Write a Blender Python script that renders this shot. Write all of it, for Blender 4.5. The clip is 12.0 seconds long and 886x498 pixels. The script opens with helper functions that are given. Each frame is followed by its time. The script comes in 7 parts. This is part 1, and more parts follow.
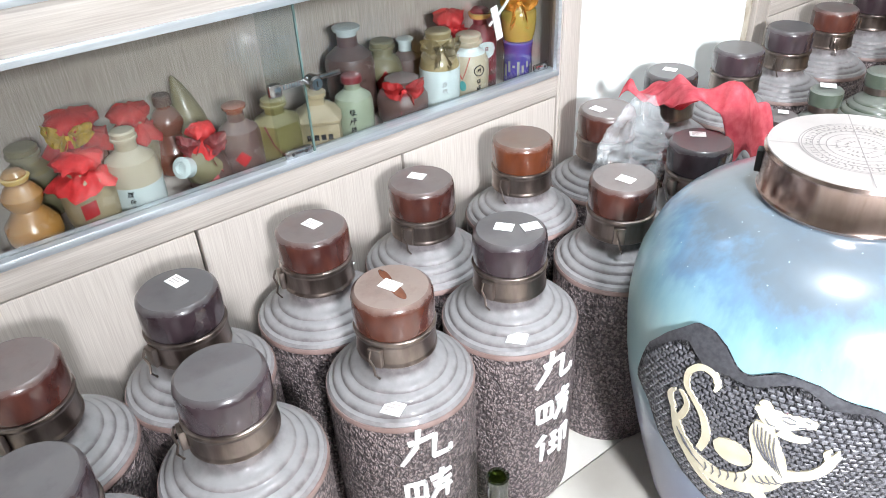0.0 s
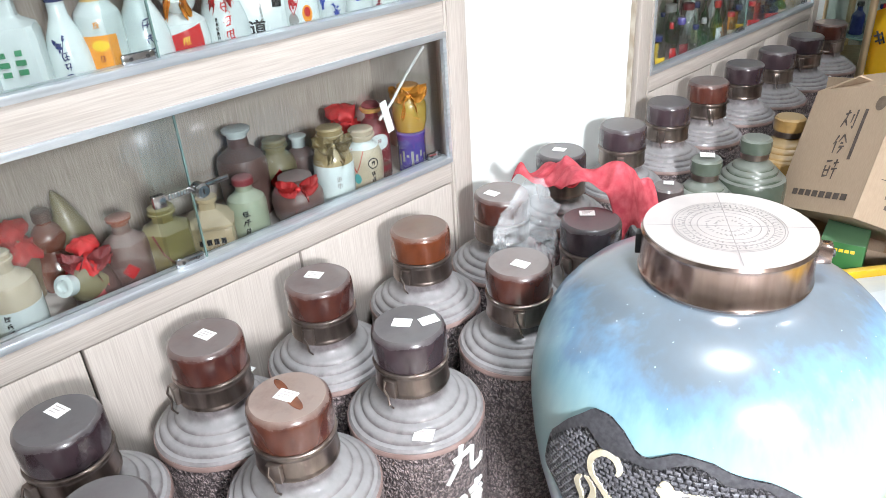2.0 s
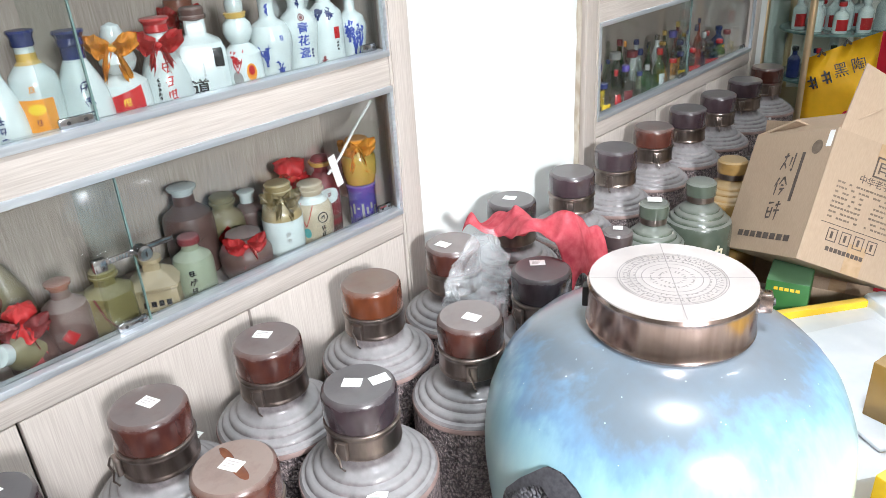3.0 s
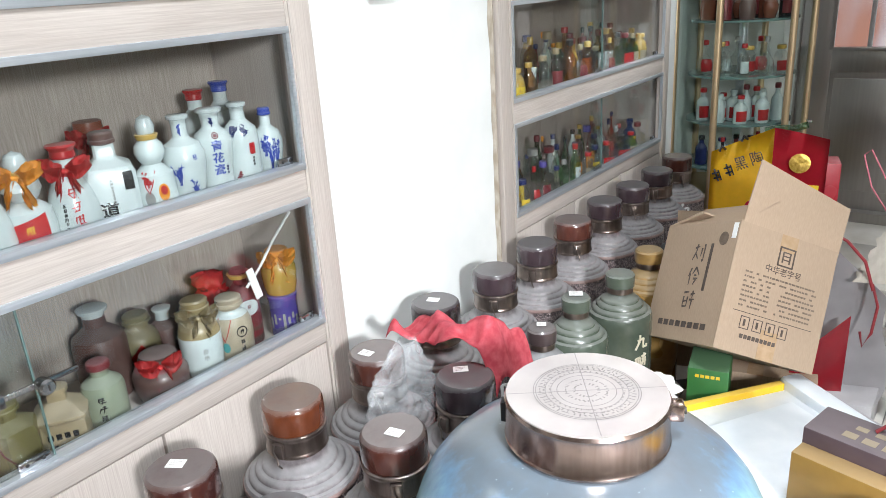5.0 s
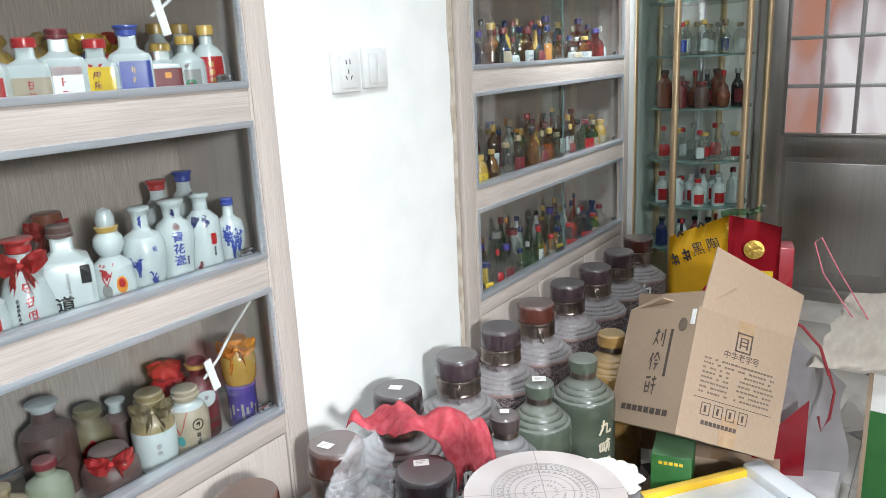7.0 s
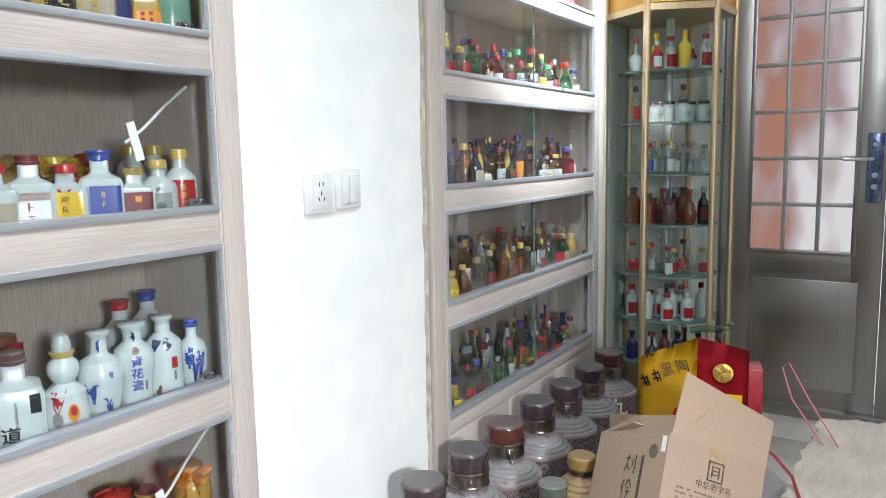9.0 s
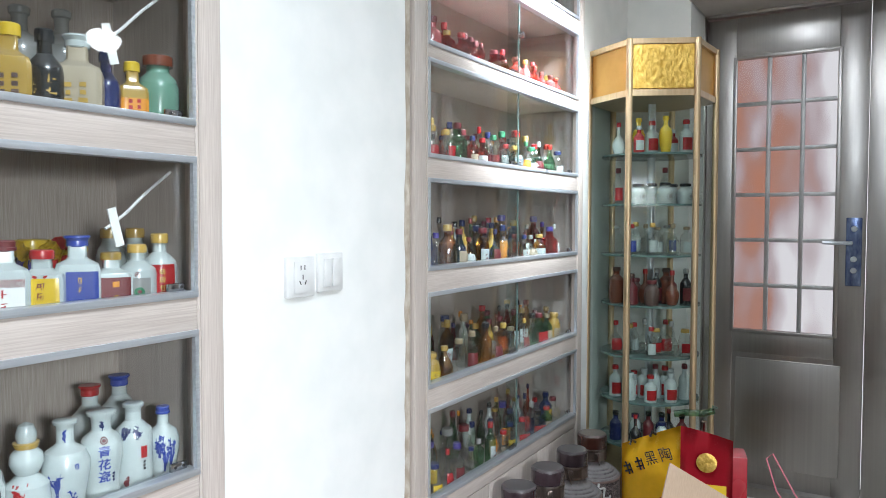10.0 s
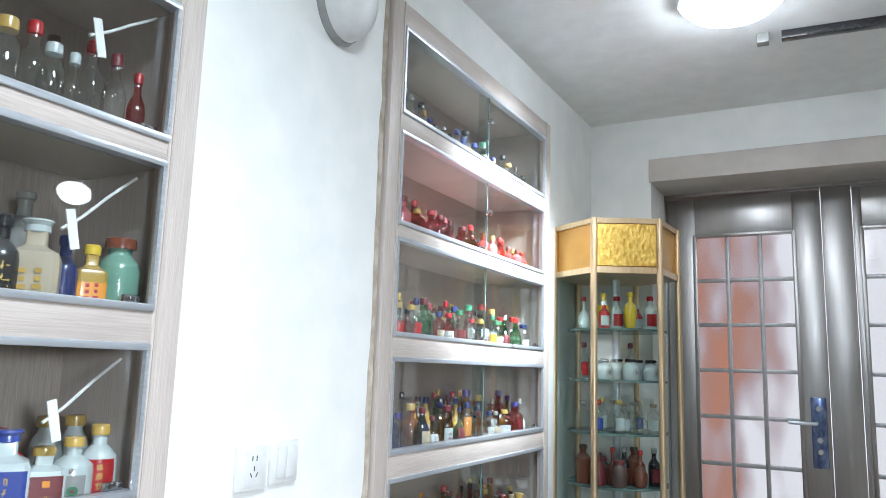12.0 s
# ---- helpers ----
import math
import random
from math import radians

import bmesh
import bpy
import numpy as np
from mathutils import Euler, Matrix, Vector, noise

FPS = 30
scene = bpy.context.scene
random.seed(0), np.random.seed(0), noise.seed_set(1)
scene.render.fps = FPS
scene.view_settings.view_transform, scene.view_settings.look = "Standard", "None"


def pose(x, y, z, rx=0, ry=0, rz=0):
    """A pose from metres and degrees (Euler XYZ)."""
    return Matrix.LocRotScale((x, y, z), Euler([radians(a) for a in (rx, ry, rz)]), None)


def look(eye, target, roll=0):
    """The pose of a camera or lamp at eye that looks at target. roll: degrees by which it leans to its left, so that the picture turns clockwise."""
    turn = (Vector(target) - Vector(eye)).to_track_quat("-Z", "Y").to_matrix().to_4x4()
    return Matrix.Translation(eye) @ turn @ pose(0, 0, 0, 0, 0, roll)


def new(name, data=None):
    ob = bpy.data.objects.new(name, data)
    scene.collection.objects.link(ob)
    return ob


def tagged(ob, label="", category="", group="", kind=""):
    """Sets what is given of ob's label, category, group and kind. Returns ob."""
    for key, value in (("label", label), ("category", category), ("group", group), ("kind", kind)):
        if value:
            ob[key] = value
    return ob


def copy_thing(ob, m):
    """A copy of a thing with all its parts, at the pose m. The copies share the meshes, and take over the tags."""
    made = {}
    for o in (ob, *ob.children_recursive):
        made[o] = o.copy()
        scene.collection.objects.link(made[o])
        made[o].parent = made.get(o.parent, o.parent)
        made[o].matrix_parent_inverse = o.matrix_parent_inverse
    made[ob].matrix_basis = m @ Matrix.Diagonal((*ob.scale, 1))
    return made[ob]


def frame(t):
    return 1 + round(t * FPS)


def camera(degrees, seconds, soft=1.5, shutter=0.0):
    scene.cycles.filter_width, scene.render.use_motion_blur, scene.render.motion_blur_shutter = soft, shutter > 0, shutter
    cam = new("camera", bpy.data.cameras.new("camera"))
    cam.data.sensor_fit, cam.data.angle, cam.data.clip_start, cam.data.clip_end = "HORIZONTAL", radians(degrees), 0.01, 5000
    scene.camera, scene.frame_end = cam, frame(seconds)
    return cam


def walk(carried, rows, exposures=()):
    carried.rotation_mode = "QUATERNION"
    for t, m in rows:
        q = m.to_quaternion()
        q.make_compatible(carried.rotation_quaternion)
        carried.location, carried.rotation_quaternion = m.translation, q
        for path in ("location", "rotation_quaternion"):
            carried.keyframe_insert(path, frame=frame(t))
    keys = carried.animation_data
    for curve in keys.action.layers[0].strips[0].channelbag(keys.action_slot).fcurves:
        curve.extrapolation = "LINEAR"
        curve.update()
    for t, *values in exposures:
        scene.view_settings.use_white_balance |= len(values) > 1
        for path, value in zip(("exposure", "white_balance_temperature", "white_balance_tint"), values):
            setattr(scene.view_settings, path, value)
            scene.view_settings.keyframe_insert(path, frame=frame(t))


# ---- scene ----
cam = camera(62.1, 12.0, soft=0.5)
PATH = [
    (0, (1.007, -1.266, 1.072), (-0.34, -0.278, -0.029), -3.1),
    (0.5, (1.012, -1.254, 1.079), (-0.328, -0.216, 0.017), -3.1),
    (1, (1.018, -1.242, 1.085), (-0.305, -0.144, 0.063), -3.4),
    (1.5, (1.019, -1.229, 1.092), (-0.283, -0.075, 0.105), -3.6),
    (2, (1.021, -1.216, 1.103), (-0.261, -0.011, 0.152), -3.8),
    (2.5, (1.023, -1.205, 1.113), (-0.234, 0.052, 0.197), -3.8),
    (3, (1.025, -1.191, 1.123), (-0.21, 0.124, 0.259), -3.7),
    (5, (1.041, -1.154, 1.174), (-0.106, 0.336, 0.495), -3.8),
    (5.5, (1.047, -1.149, 1.185), (-0.086, 0.373, 0.555), -3.6),
    (6, (1.05, -1.148, 1.194), (-0.068, 0.401, 0.602), -3.2),
    (6.5, (1.052, -1.145, 1.204), (-0.058, 0.424, 0.652), -3.0),
    (8.5, (1.055, -1.125, 1.255), (-0.022, 0.527, 0.925), -1.7),
    (9, (1.053, -1.118, 1.274), (-0.012, 0.555, 1.015), -1.1),
    (9.5, (1.054, -1.111, 1.295), (0.001, 0.58, 1.122), -0.5),
    (10, (1.056, -1.106, 1.318), (0.017, 0.601, 1.235), 0.1),
    (10.5, (1.057, -1.103, 1.342), (0.034, 0.615, 1.365), 0.8),
    (11, (1.055, -1.101, 1.365), (0.047, 0.623, 1.481), 1.4),
    (11.5, (1.047, -1.092, 1.386), (0.06, 0.633, 1.608), 1.7),
    (12, (1.035, -1.082, 1.401), (0.086, 0.649, 1.721), 1.8),
]
EXPOSURES = [(0, 0.75, 6300, 9), (3, 0.62, 6400, 10), (6.5, 0.33, 6380, 10), (9.5, 0.22, 6250, 10), (12, 0.36, 5950, 9)]
walk(cam, [(t, look(eye, target, roll)) for t, eye, target, roll in PATH], EXPOSURES)

# ---- light ----
world = bpy.data.worlds.new("sky")
scene.world = world
world.use_nodes = True
wn = world.node_tree.nodes
sky = wn.new("ShaderNodeTexSky")
sky.sky_type, sky.sun_disc, sky.sun_elevation, sky.sun_rotation = "NISHITA", False, radians(18), radians(143)
world.node_tree.links.new(sky.outputs[0], wn["Background"].inputs[0])
wn["Background"].inputs[1].default_value = 0.1


def area_lamp(name, place, target, sx, sy, power, colour):
    data = bpy.data.lights.new(name, "AREA")
    data.shape, data.size, data.size_y, data.energy, data.color = "RECTANGLE", sx, sy, power, colour
    ob = new(name, data)
    ob.matrix_world = look(place, target)
    return ob


# daylight in the small window of the side wall, the ceiling lamp, and added overhead fill
day = area_lamp("window_daylight", (2.56, -1.58, 1.56), (0.62, -0.28, 0.36), 0.30, 0.30, 15, (0.95, 0.97, 1.0))
day.data.spread = radians(72)
# fill added above the jars, where no lamp is seen
area_lamp("ceiling_lamp_light", (1.05, -0.62, 2.50), (1.05, -0.62, 0), 0.34, 0.34, 28, (0.88, 0.95, 1.0))
wash = area_lamp("track_lamp_light", (0.77, 1.24, 2.50), (0.0, 1.28, 1.86), 0.20, 0.20, 15, (0.90, 0.96, 1.0))
wash.data.spread = radians(58)


# ---- materials ----
def surf(name, c1, c2, scale=(20, 20, 20), rough=0.5, metal=0.0, bump=0.1, depth=0.002, detail=4.0, blotch=0.12, coat=0.0,
         vary=0.06, dust=None, spec=0.5, ramp=(0.35, 0.68)):
    """Two tones mixed by grain, larger blotches, relief, and a small change of tone from object to object.
    dust: a colour that lies on faces that look up."""
    m = bpy.data.materials.new(name)
    m.use_nodes = True
    nt = m.node_tree
    n, ln = nt.nodes, nt.links.new
    bsdf = n["Principled BSDF"]
    tc, mp = n.new("ShaderNodeTexCoord"), n.new("ShaderNodeMapping")
    mp.inputs["Scale"].default_value = scale
    ln(tc.outputs["Object"], mp.inputs[0])
    no = n.new("ShaderNodeTexNoise")
    no.inputs["Scale"].default_value, no.inputs["Detail"].default_value = 1.0, detail
    ln(mp.outputs[0], no.inputs["Vector"])
    cr = n.new("ShaderNodeValToRGB")
    cr.color_ramp.elements[0].position, cr.color_ramp.elements[1].position = ramp
    cr.color_ramp.elements[0].color, cr.color_ramp.elements[1].color = (*c1, 1), (*c2, 1)
    ln(no.outputs[0], cr.inputs[0])
    big = n.new("ShaderNodeTexNoise")
    big.inputs["Scale"].default_value = 5.0
    ln(tc.outputs["Object"], big.inputs["Vector"])
    info = n.new("ShaderNodeObjectInfo")
    sm = n.new("ShaderNodeMath")
    sm.operation = "MULTIPLY_ADD"
    sm.inputs[1].default_value, sm.inputs[2].default_value = vary * 2, 1 - vary - blotch
    ln(info.outputs["Random"], sm.inputs[0])
    sb = n.new("ShaderNodeMath")
    sb.operation = "MULTIPLY_ADD"
    sb.inputs[1].default_value = blotch * 2
    ln(big.outputs[0], sb.inputs[0])
    ln(sm.outputs[0], sb.inputs[2])
    hv = n.new("ShaderNodeHueSaturation")
    ln(sb.outputs[0], hv.inputs["Value"])
    ln(cr.outputs[0], hv.inputs["Color"])
    col = hv.outputs[0]
    rg = n.new("ShaderNodeMath")
    rg.operation = "MULTIPLY_ADD"
    rg.inputs[1].default_value, rg.inputs[2].default_value = 0.18, rough - 0.09
    ln(big.outputs[0], rg.inputs[0])
    rout = rg.outputs[0]
    if dust:
        geo, sep, mr = n.new("ShaderNodeNewGeometry"), n.new("ShaderNodeSeparateXYZ"), n.new("ShaderNodeMapRange")
        ln(geo.outputs["Normal"], sep.inputs[0])
        fine = n.new("ShaderNodeTexNoise")
        fine.inputs["Scale"].default_value, fine.inputs["Detail"].default_value, fine.inputs["Roughness"].default_value = 26.0, 10.0, 0.68
        ln(tc.outputs["Object"], fine.inputs["Vector"])
        ad = n.new("ShaderNodeMath")
        ad.operation = "MULTIPLY_ADD"
        ad.inputs[1].default_value, ad.inputs[2].default_value = 1.1, -0.60
        ln(fine.outputs[0], ad.inputs[0])
        a2 = n.new("ShaderNodeMath")
        ln(ad.outputs[0], a2.inputs[0])
        ln(sep.outputs[2], a2.inputs[1])
        mr.inputs["From Min"].default_value, mr.inputs["From Max"].default_value, mr.inputs["To Max"].default_value = 0.25, 0.95, 0.8
        ln(a2.outputs[0], mr.inputs[0])
        mx = n.new("ShaderNodeMix")
        mx.data_type = "RGBA"
        ln(mr.outputs[0], mx.inputs["Factor"])
        ln(col, mx.inputs["A"])
        mx.inputs["B"].default_value = (*dust, 1)
        col = mx.outputs["Result"]
        r2 = n.new("ShaderNodeMath")
        r2.operation = "MULTIPLY_ADD"
        r2.inputs[1].default_value = 0.35
        ln(mr.outputs[0], r2.inputs[0])
        ln(rout, r2.inputs[2])
        rout = r2.outputs[0]
    ln(col, bsdf.inputs["Base Color"])
    ln(rout, bsdf.inputs["Roughness"])
    bsdf.inputs["Metallic"].default_value = metal
    bsdf.inputs["Specular IOR Level"].default_value = spec
    bsdf.inputs["Coat Weight"].default_value, bsdf.inputs["Coat Roughness"].default_value = coat, 0.08
    bp = n.new("ShaderNodeBump")
    bp.inputs["Strength"].default_value, bp.inputs["Distance"].default_value = bump, depth
    ln(no.outputs[0], bp.inputs["Height"])
    ln(bp.outputs[0], bsdf.inputs["Normal"])
    return m


def clear_glass(name, tint, gloss=0.06, edge=0.5, face=0.025):
    m = bpy.data.materials.new(name)
    m.use_nodes = True
    nt = m.node_tree
    n, ln = nt.nodes, nt.links.new
    out = n["Material Output"]
    n.remove(n["Principled BSDF"])
    tr, gl, mx, lw = n.new("ShaderNodeBsdfTransparent"), n.new("ShaderNodeBsdfGlossy"), n.new("ShaderNodeMixShader"), n.new("ShaderNodeLayerWeight")
    pw, fr = n.new("ShaderNodeMath"), n.new("ShaderNodeMath")
    pw.operation, fr.operation = "POWER", "MULTIPLY_ADD"
    pw.inputs[1].default_value, fr.inputs[1].default_value, fr.inputs[2].default_value = 4.0, edge, face
    ln(lw.outputs["Facing"], pw.inputs[0])
    ln(pw.outputs[0], fr.inputs[0])
    tr.inputs[0].default_value = (*tint, 1)
    gl.inputs["Roughness"].default_value = gloss
    ln(fr.outputs[0], mx.inputs[0])
    ln(tr.outputs[0], mx.inputs[1])
    ln(gl.outputs[0], mx.inputs[2])
    ln(mx.outputs[0], out.inputs[0])
    return m


def glow(name, colour, strength):
    m = bpy.data.materials.new(name)
    m.use_nodes = True
    b = m.node_tree.nodes["Principled BSDF"]
    b.inputs["Base Color"].default_value = (0.8, 0.8, 0.8, 1)
    b.inputs["Emission Color"].default_value = (*colour, 1)
    b.inputs["Emission Strength"].default_value = strength
    return m


M = {}
M["plaster"] = surf("white wall plaster", (0.74, 0.76, 0.74), (0.80, 0.81, 0.79), (9, 9, 9), 0.75, bump=0.12, depth=0.002, blotch=0.03, vary=0)
# tone for the unseen walls, kept well below the plaster to weaken bounced light
M["dimmed_wall"] = surf("unseen wall darkened to cut fill", (0.36, 0.33, 0.29), (0.42, 0.39, 0.35), (9, 9, 9), 0.75, bump=0.12, depth=0.002, blotch=0.03, vary=0)
M["ceiling"] = surf("ceiling plaster", (0.72, 0.73, 0.72), (0.78, 0.79, 0.78), (12, 12, 12), 0.8, bump=0.1, blotch=0.03, vary=0)
M["oak_v"] = surf("pale oak laminate upright grain", (0.44, 0.385, 0.345), (0.545, 0.49, 0.445), (520, 520, 12), 0.45, bump=0.14, depth=0.0006, blotch=0.05, vary=0.03)
M["oak_h"] = surf("pale oak laminate level grain", (0.44, 0.385, 0.345), (0.545, 0.49, 0.445), (520, 12, 520), 0.45, bump=0.14, depth=0.0006, blotch=0.05, vary=0.03)
M["oak_back"] = surf("oak laminate back panel", (0.35, 0.295, 0.255), (0.48, 0.42, 0.375), (420, 420, 16), 0.5, bump=0.1, depth=0.0005, blotch=0.06, vary=0.02)
M["alu"] = surf("brushed aluminium", (0.54, 0.58, 0.62), (0.66, 0.70, 0.745), (200, 6, 200), 0.32, 0.65, bump=0.05, depth=0.0005, blotch=0.05)
M["chrome"] = surf("worn chrome", (0.36, 0.36, 0.37), (0.55, 0.55, 0.56), (60, 60, 60), 0.2, 1.0, bump=0.05, depth=0.0004)
M["steel"] = surf("brushed stainless steel", (0.375, 0.36, 0.345), (0.405, 0.39, 0.375), (90, 90, 1.0), 0.36, 1.0, bump=0.0, depth=0.0003, blotch=0.05, vary=0.04)
M["tile"] = surf("pale floor tile", (0.62, 0.58, 0.52), (0.74, 0.71, 0.66), (6, 6, 6), 0.22, bump=0.03, blotch=0.06, vary=0.03)
M["lintel"] = surf("beige painted casing", (0.50, 0.46, 0.42), (0.56, 0.52, 0.48), (8, 8, 8), 0.6, bump=0.05)
M["grout"] = surf("grey grout", (0.25, 0.24, 0.22), (0.35, 0.33, 0.30), (40, 40, 40), 0.9)
M["pane"] = clear_glass("window glass", (0.93, 0.955, 0.95), 0.02, face=0.045)
M["glass_edge"] = surf("ground glass edge", (0.10, 0.165, 0.155), (0.16, 0.24, 0.225), (30, 30, 30), 0.25, bump=0.0, coat=0.5)
M["black"] = surf("black ink", (0.02, 0.02, 0.02), (0.035, 0.03, 0.03), (30, 30, 30), 0.5)
M["lid"] = surf("red brown glazed lid", (0.045, 0.014, 0.012), (0.10, 0.032, 0.022), (30, 30, 12), 0.22, bump=0.05, coat=0.6, dust=(0.195, 0.168, 0.16), vary=0.25)
M["lid_tan"] = surf("tan brown glazed lid", (0.062, 0.018, 0.012), (0.115, 0.035, 0.02), (30, 30, 12), 0.22, bump=0.05, coat=0.6, dust=(0.30, 0.235, 0.205), vary=0.15)
M["band"] = surf("tarnished bronze clamp band", (0.20, 0.155, 0.135), (0.36, 0.30, 0.27), (40, 40, 12), 0.30, 0.95, bump=0.1, depth=0.0008, vary=0.1)
M["rim"] = surf("rust rim", (0.20, 0.13, 0.115), (0.28, 0.195, 0.18), (30, 30, 30), 0.5, bump=0.2)
M["lid_plum"] = surf("plum grey glazed lid", (0.034, 0.021, 0.026), (0.064, 0.042, 0.049), (30, 30, 12), 0.24, bump=0.05, coat=0.6, dust=(0.135, 0.128, 0.128), vary=0.15)
M["lid_orange"] = surf("orange brown glazed lid", (0.10, 0.026, 0.011), (0.17, 0.05, 0.02), (30, 30, 12), 0.2, bump=0.05, coat=0.6, dust=(0.20, 0.165, 0.145), vary=0.15)
M["shoulder"] = surf("grey clay jar shoulder", (0.135, 0.118, 0.122), (0.25, 0.222, 0.225), (70, 70, 70), 0.38, bump=0.35, coat=0.25, dust=(0.275, 0.267, 0.27), vary=0.10)


def carved(name, dark, ridge, scale, depth):
    """Crackled, carved clay: worm-like ridges with dark hollows."""
    m = bpy.data.materials.new(name)
    m.use_nodes = True
    nt = m.node_tree
    n, ln = nt.nodes, nt.links.new
    b = n["Principled BSDF"]
    tc, mp = n.new("ShaderNodeTexCoord"), n.new("ShaderNodeMapping")
    mp.inputs["Scale"].default_value = (1, 1, 0.8)
    ln(tc.outputs["Object"], mp.inputs[0])
    wob = n.new("ShaderNodeTexNoise")
    wob.inputs["Scale"].default_value = scale * 0.6
    ln(mp.outputs[0], wob.inputs["Vector"])
    va = n.new("ShaderNodeVectorMath")
    va.operation = "MULTIPLY_ADD"
    va.inputs[1].default_value = (0.012, 0.012, 0.012)
    ln(wob.outputs["Color"], va.inputs[0])
    ln(mp.outputs[0], va.inputs[2])
    vo = n.new("ShaderNodeTexVoronoi")
    vo.feature = "SMOOTH_F1"
    vo.inputs["Scale"].default_value, vo.inputs["Smoothness"].default_value = scale, 0.35
    ln(va.outputs[0], vo.inputs["Vector"])
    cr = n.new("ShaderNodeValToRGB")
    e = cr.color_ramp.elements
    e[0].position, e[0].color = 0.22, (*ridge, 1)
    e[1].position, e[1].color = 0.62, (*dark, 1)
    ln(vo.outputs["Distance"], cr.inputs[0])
    big = n.new("ShaderNodeTexNoise")
    big.inputs["Scale"].default_value = 7
    ln(tc.outputs["Object"], big.inputs["Vector"])
    hv = n.new("ShaderNodeHueSaturation")
    mr = n.new("ShaderNodeMapRange")
    mr.inputs["To Min"].default_value, mr.inputs["To Max"].default_value = 0.7, 1.3
    ln(big.outputs[0], mr.inputs[0])
    ln(mr.outputs[0], hv.inputs["Value"])
    ln(cr.outputs[0], hv.inputs["Color"])
    ln(hv.outputs[0], b.inputs["Base Color"])
    b.inputs["Roughness"].default_value = 0.42
    bp = n.new("ShaderNodeBump")
    bp.invert = True
    bp.inputs["Strength"].default_value, bp.inputs["Distance"].default_value = 0.9, depth
    ln(vo.outputs["Distance"], bp.inputs["Height"])
    ln(bp.outputs[0], b.inputs["Normal"])
    return m


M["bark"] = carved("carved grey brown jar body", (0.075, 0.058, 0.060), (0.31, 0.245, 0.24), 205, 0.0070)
M["card"] = surf("brown corrugated cardboard", (0.365, 0.265, 0.185), (0.405, 0.298, 0.21), (300, 300, 60), 0.8, bump=0.08, depth=0.0008, blotch=0.06)
M["white"] = surf("white paper", (0.78, 0.78, 0.76), (0.84, 0.84, 0.82), (40, 40, 40), 0.6, bump=0.05, blotch=0.04)
M["gold"] = surf("champagne gold aluminium", (0.62, 0.47, 0.28), (0.72, 0.56, 0.36), (80, 80, 4), 0.35, 0.85, bump=0.04, depth=0.0004)


# ---- builders ----
def box(bm, x0, x1, y0, y1, z0, z1, bevel=0.0):
    r = bmesh.ops.create_cube(bm, size=1)
    vs = r["verts"]
    for v in vs:
        v.co = Vector(((x0 + x1) / 2 + v.co.x * (x1 - x0), (y0 + y1) / 2 + v.co.y * (y1 - y0), (z0 + z1) / 2 + v.co.z * (z1 - z0)))
    if bevel:
        es = list({e for v in vs for e in v.link_edges})
        bmesh.ops.bevel(bm, geom=es, offset=bevel, segments=2, profile=0.5, affect="EDGES")
    return bm


def cube(*a, bevel=0.0):
    return box(bmesh.new(), *a, bevel=bevel)


def lathe(profile, segs=32, sx=1.0, sy=1.0, square=0.0):
    """Turns (radius, height) pairs round z; square 0 is round, 1 nearly square."""
    bm = bmesh.new()
    rings = []
    for r, z in profile:
        ring = []
        for i in range(segs):
            a = 2 * math.pi * i / segs
            c, s = math.cos(a), math.sin(a)
            k = 1.0
            if square:
                k = 1 / (abs(c) ** (2 + 6 * square) + abs(s) ** (2 + 6 * square)) ** (1 / (2 + 6 * square))
            ring.append(bm.verts.new((r * k * c * sx, r * k * s * sy, z)))
        rings.append(ring)
    for a, b in zip(rings, rings[1:]):
        for i in range(segs):
            j = (i + 1) % segs
            bm.faces.new((a[i], a[j], b[j], b[i]))
    if profile[0][0] > 1e-5:
        bm.faces.new(rings[0][::-1])
    if profile[-1][0] > 1e-5:
        bm.faces.new(rings[-1])
    return bm


def tube(points, radius, segs=8):
    """A round cord or bar along points."""
    bm = bmesh.new()
    pts = [Vector(p) for p in points]
    rings = []
    for i, p in enumerate(pts):
        d = (pts[min(i + 1, len(pts) - 1)] - pts[max(i - 1, 0)]).normalized()
        side = d.cross(Vector((0, 0, 1)) if abs(d.z) < 0.9 else Vector((1, 0, 0))).normalized()
        up = side.cross(d)
        rings.append([bm.verts.new(p + radius * (math.cos(a) * side + math.sin(a) * up)) for a in (2 * math.pi * k / segs for k in range(segs))])
    for a, b in zip(rings, rings[1:]):
        for k in range(segs):
            bm.faces.new((a[k], a[(k + 1) % segs], b[(k + 1) % segs], b[k]))
    bm.faces.new(rings[0][::-1])
    bm.faces.new(rings[-1])
    bmesh.ops.recalc_face_normals(bm, faces=bm.faces)
    return bm


def mesh_of(name, bm, material, smooth=35):
    me = bpy.data.meshes.new(name)
    bm.normal_update()
    if smooth:
        lim = radians(smooth)
        for f in bm.faces:
            f.smooth = True
        for e in bm.edges:
            e.smooth = len(e.link_faces) == 2 and e.calc_face_angle(0) < lim
    bm.to_mesh(me)
    bm.free()
    me.materials.append(material)
    return me


def part(name, bm, material, parent, label="", smooth=35, m=None):
    ob = new(name, mesh_of(name, bm, material, smooth))
    ob.parent = parent
    if m is not None:
        ob.matrix_basis = m
    return tagged(ob, label) if label else ob


def thing(name, label, category, m=None, group="", kind=""):
    ob = new(name)
    ob.empty_display_size = 0.05
    if m is not None:
        ob.matrix_basis = m
    return tagged(ob, label, category, group, kind)


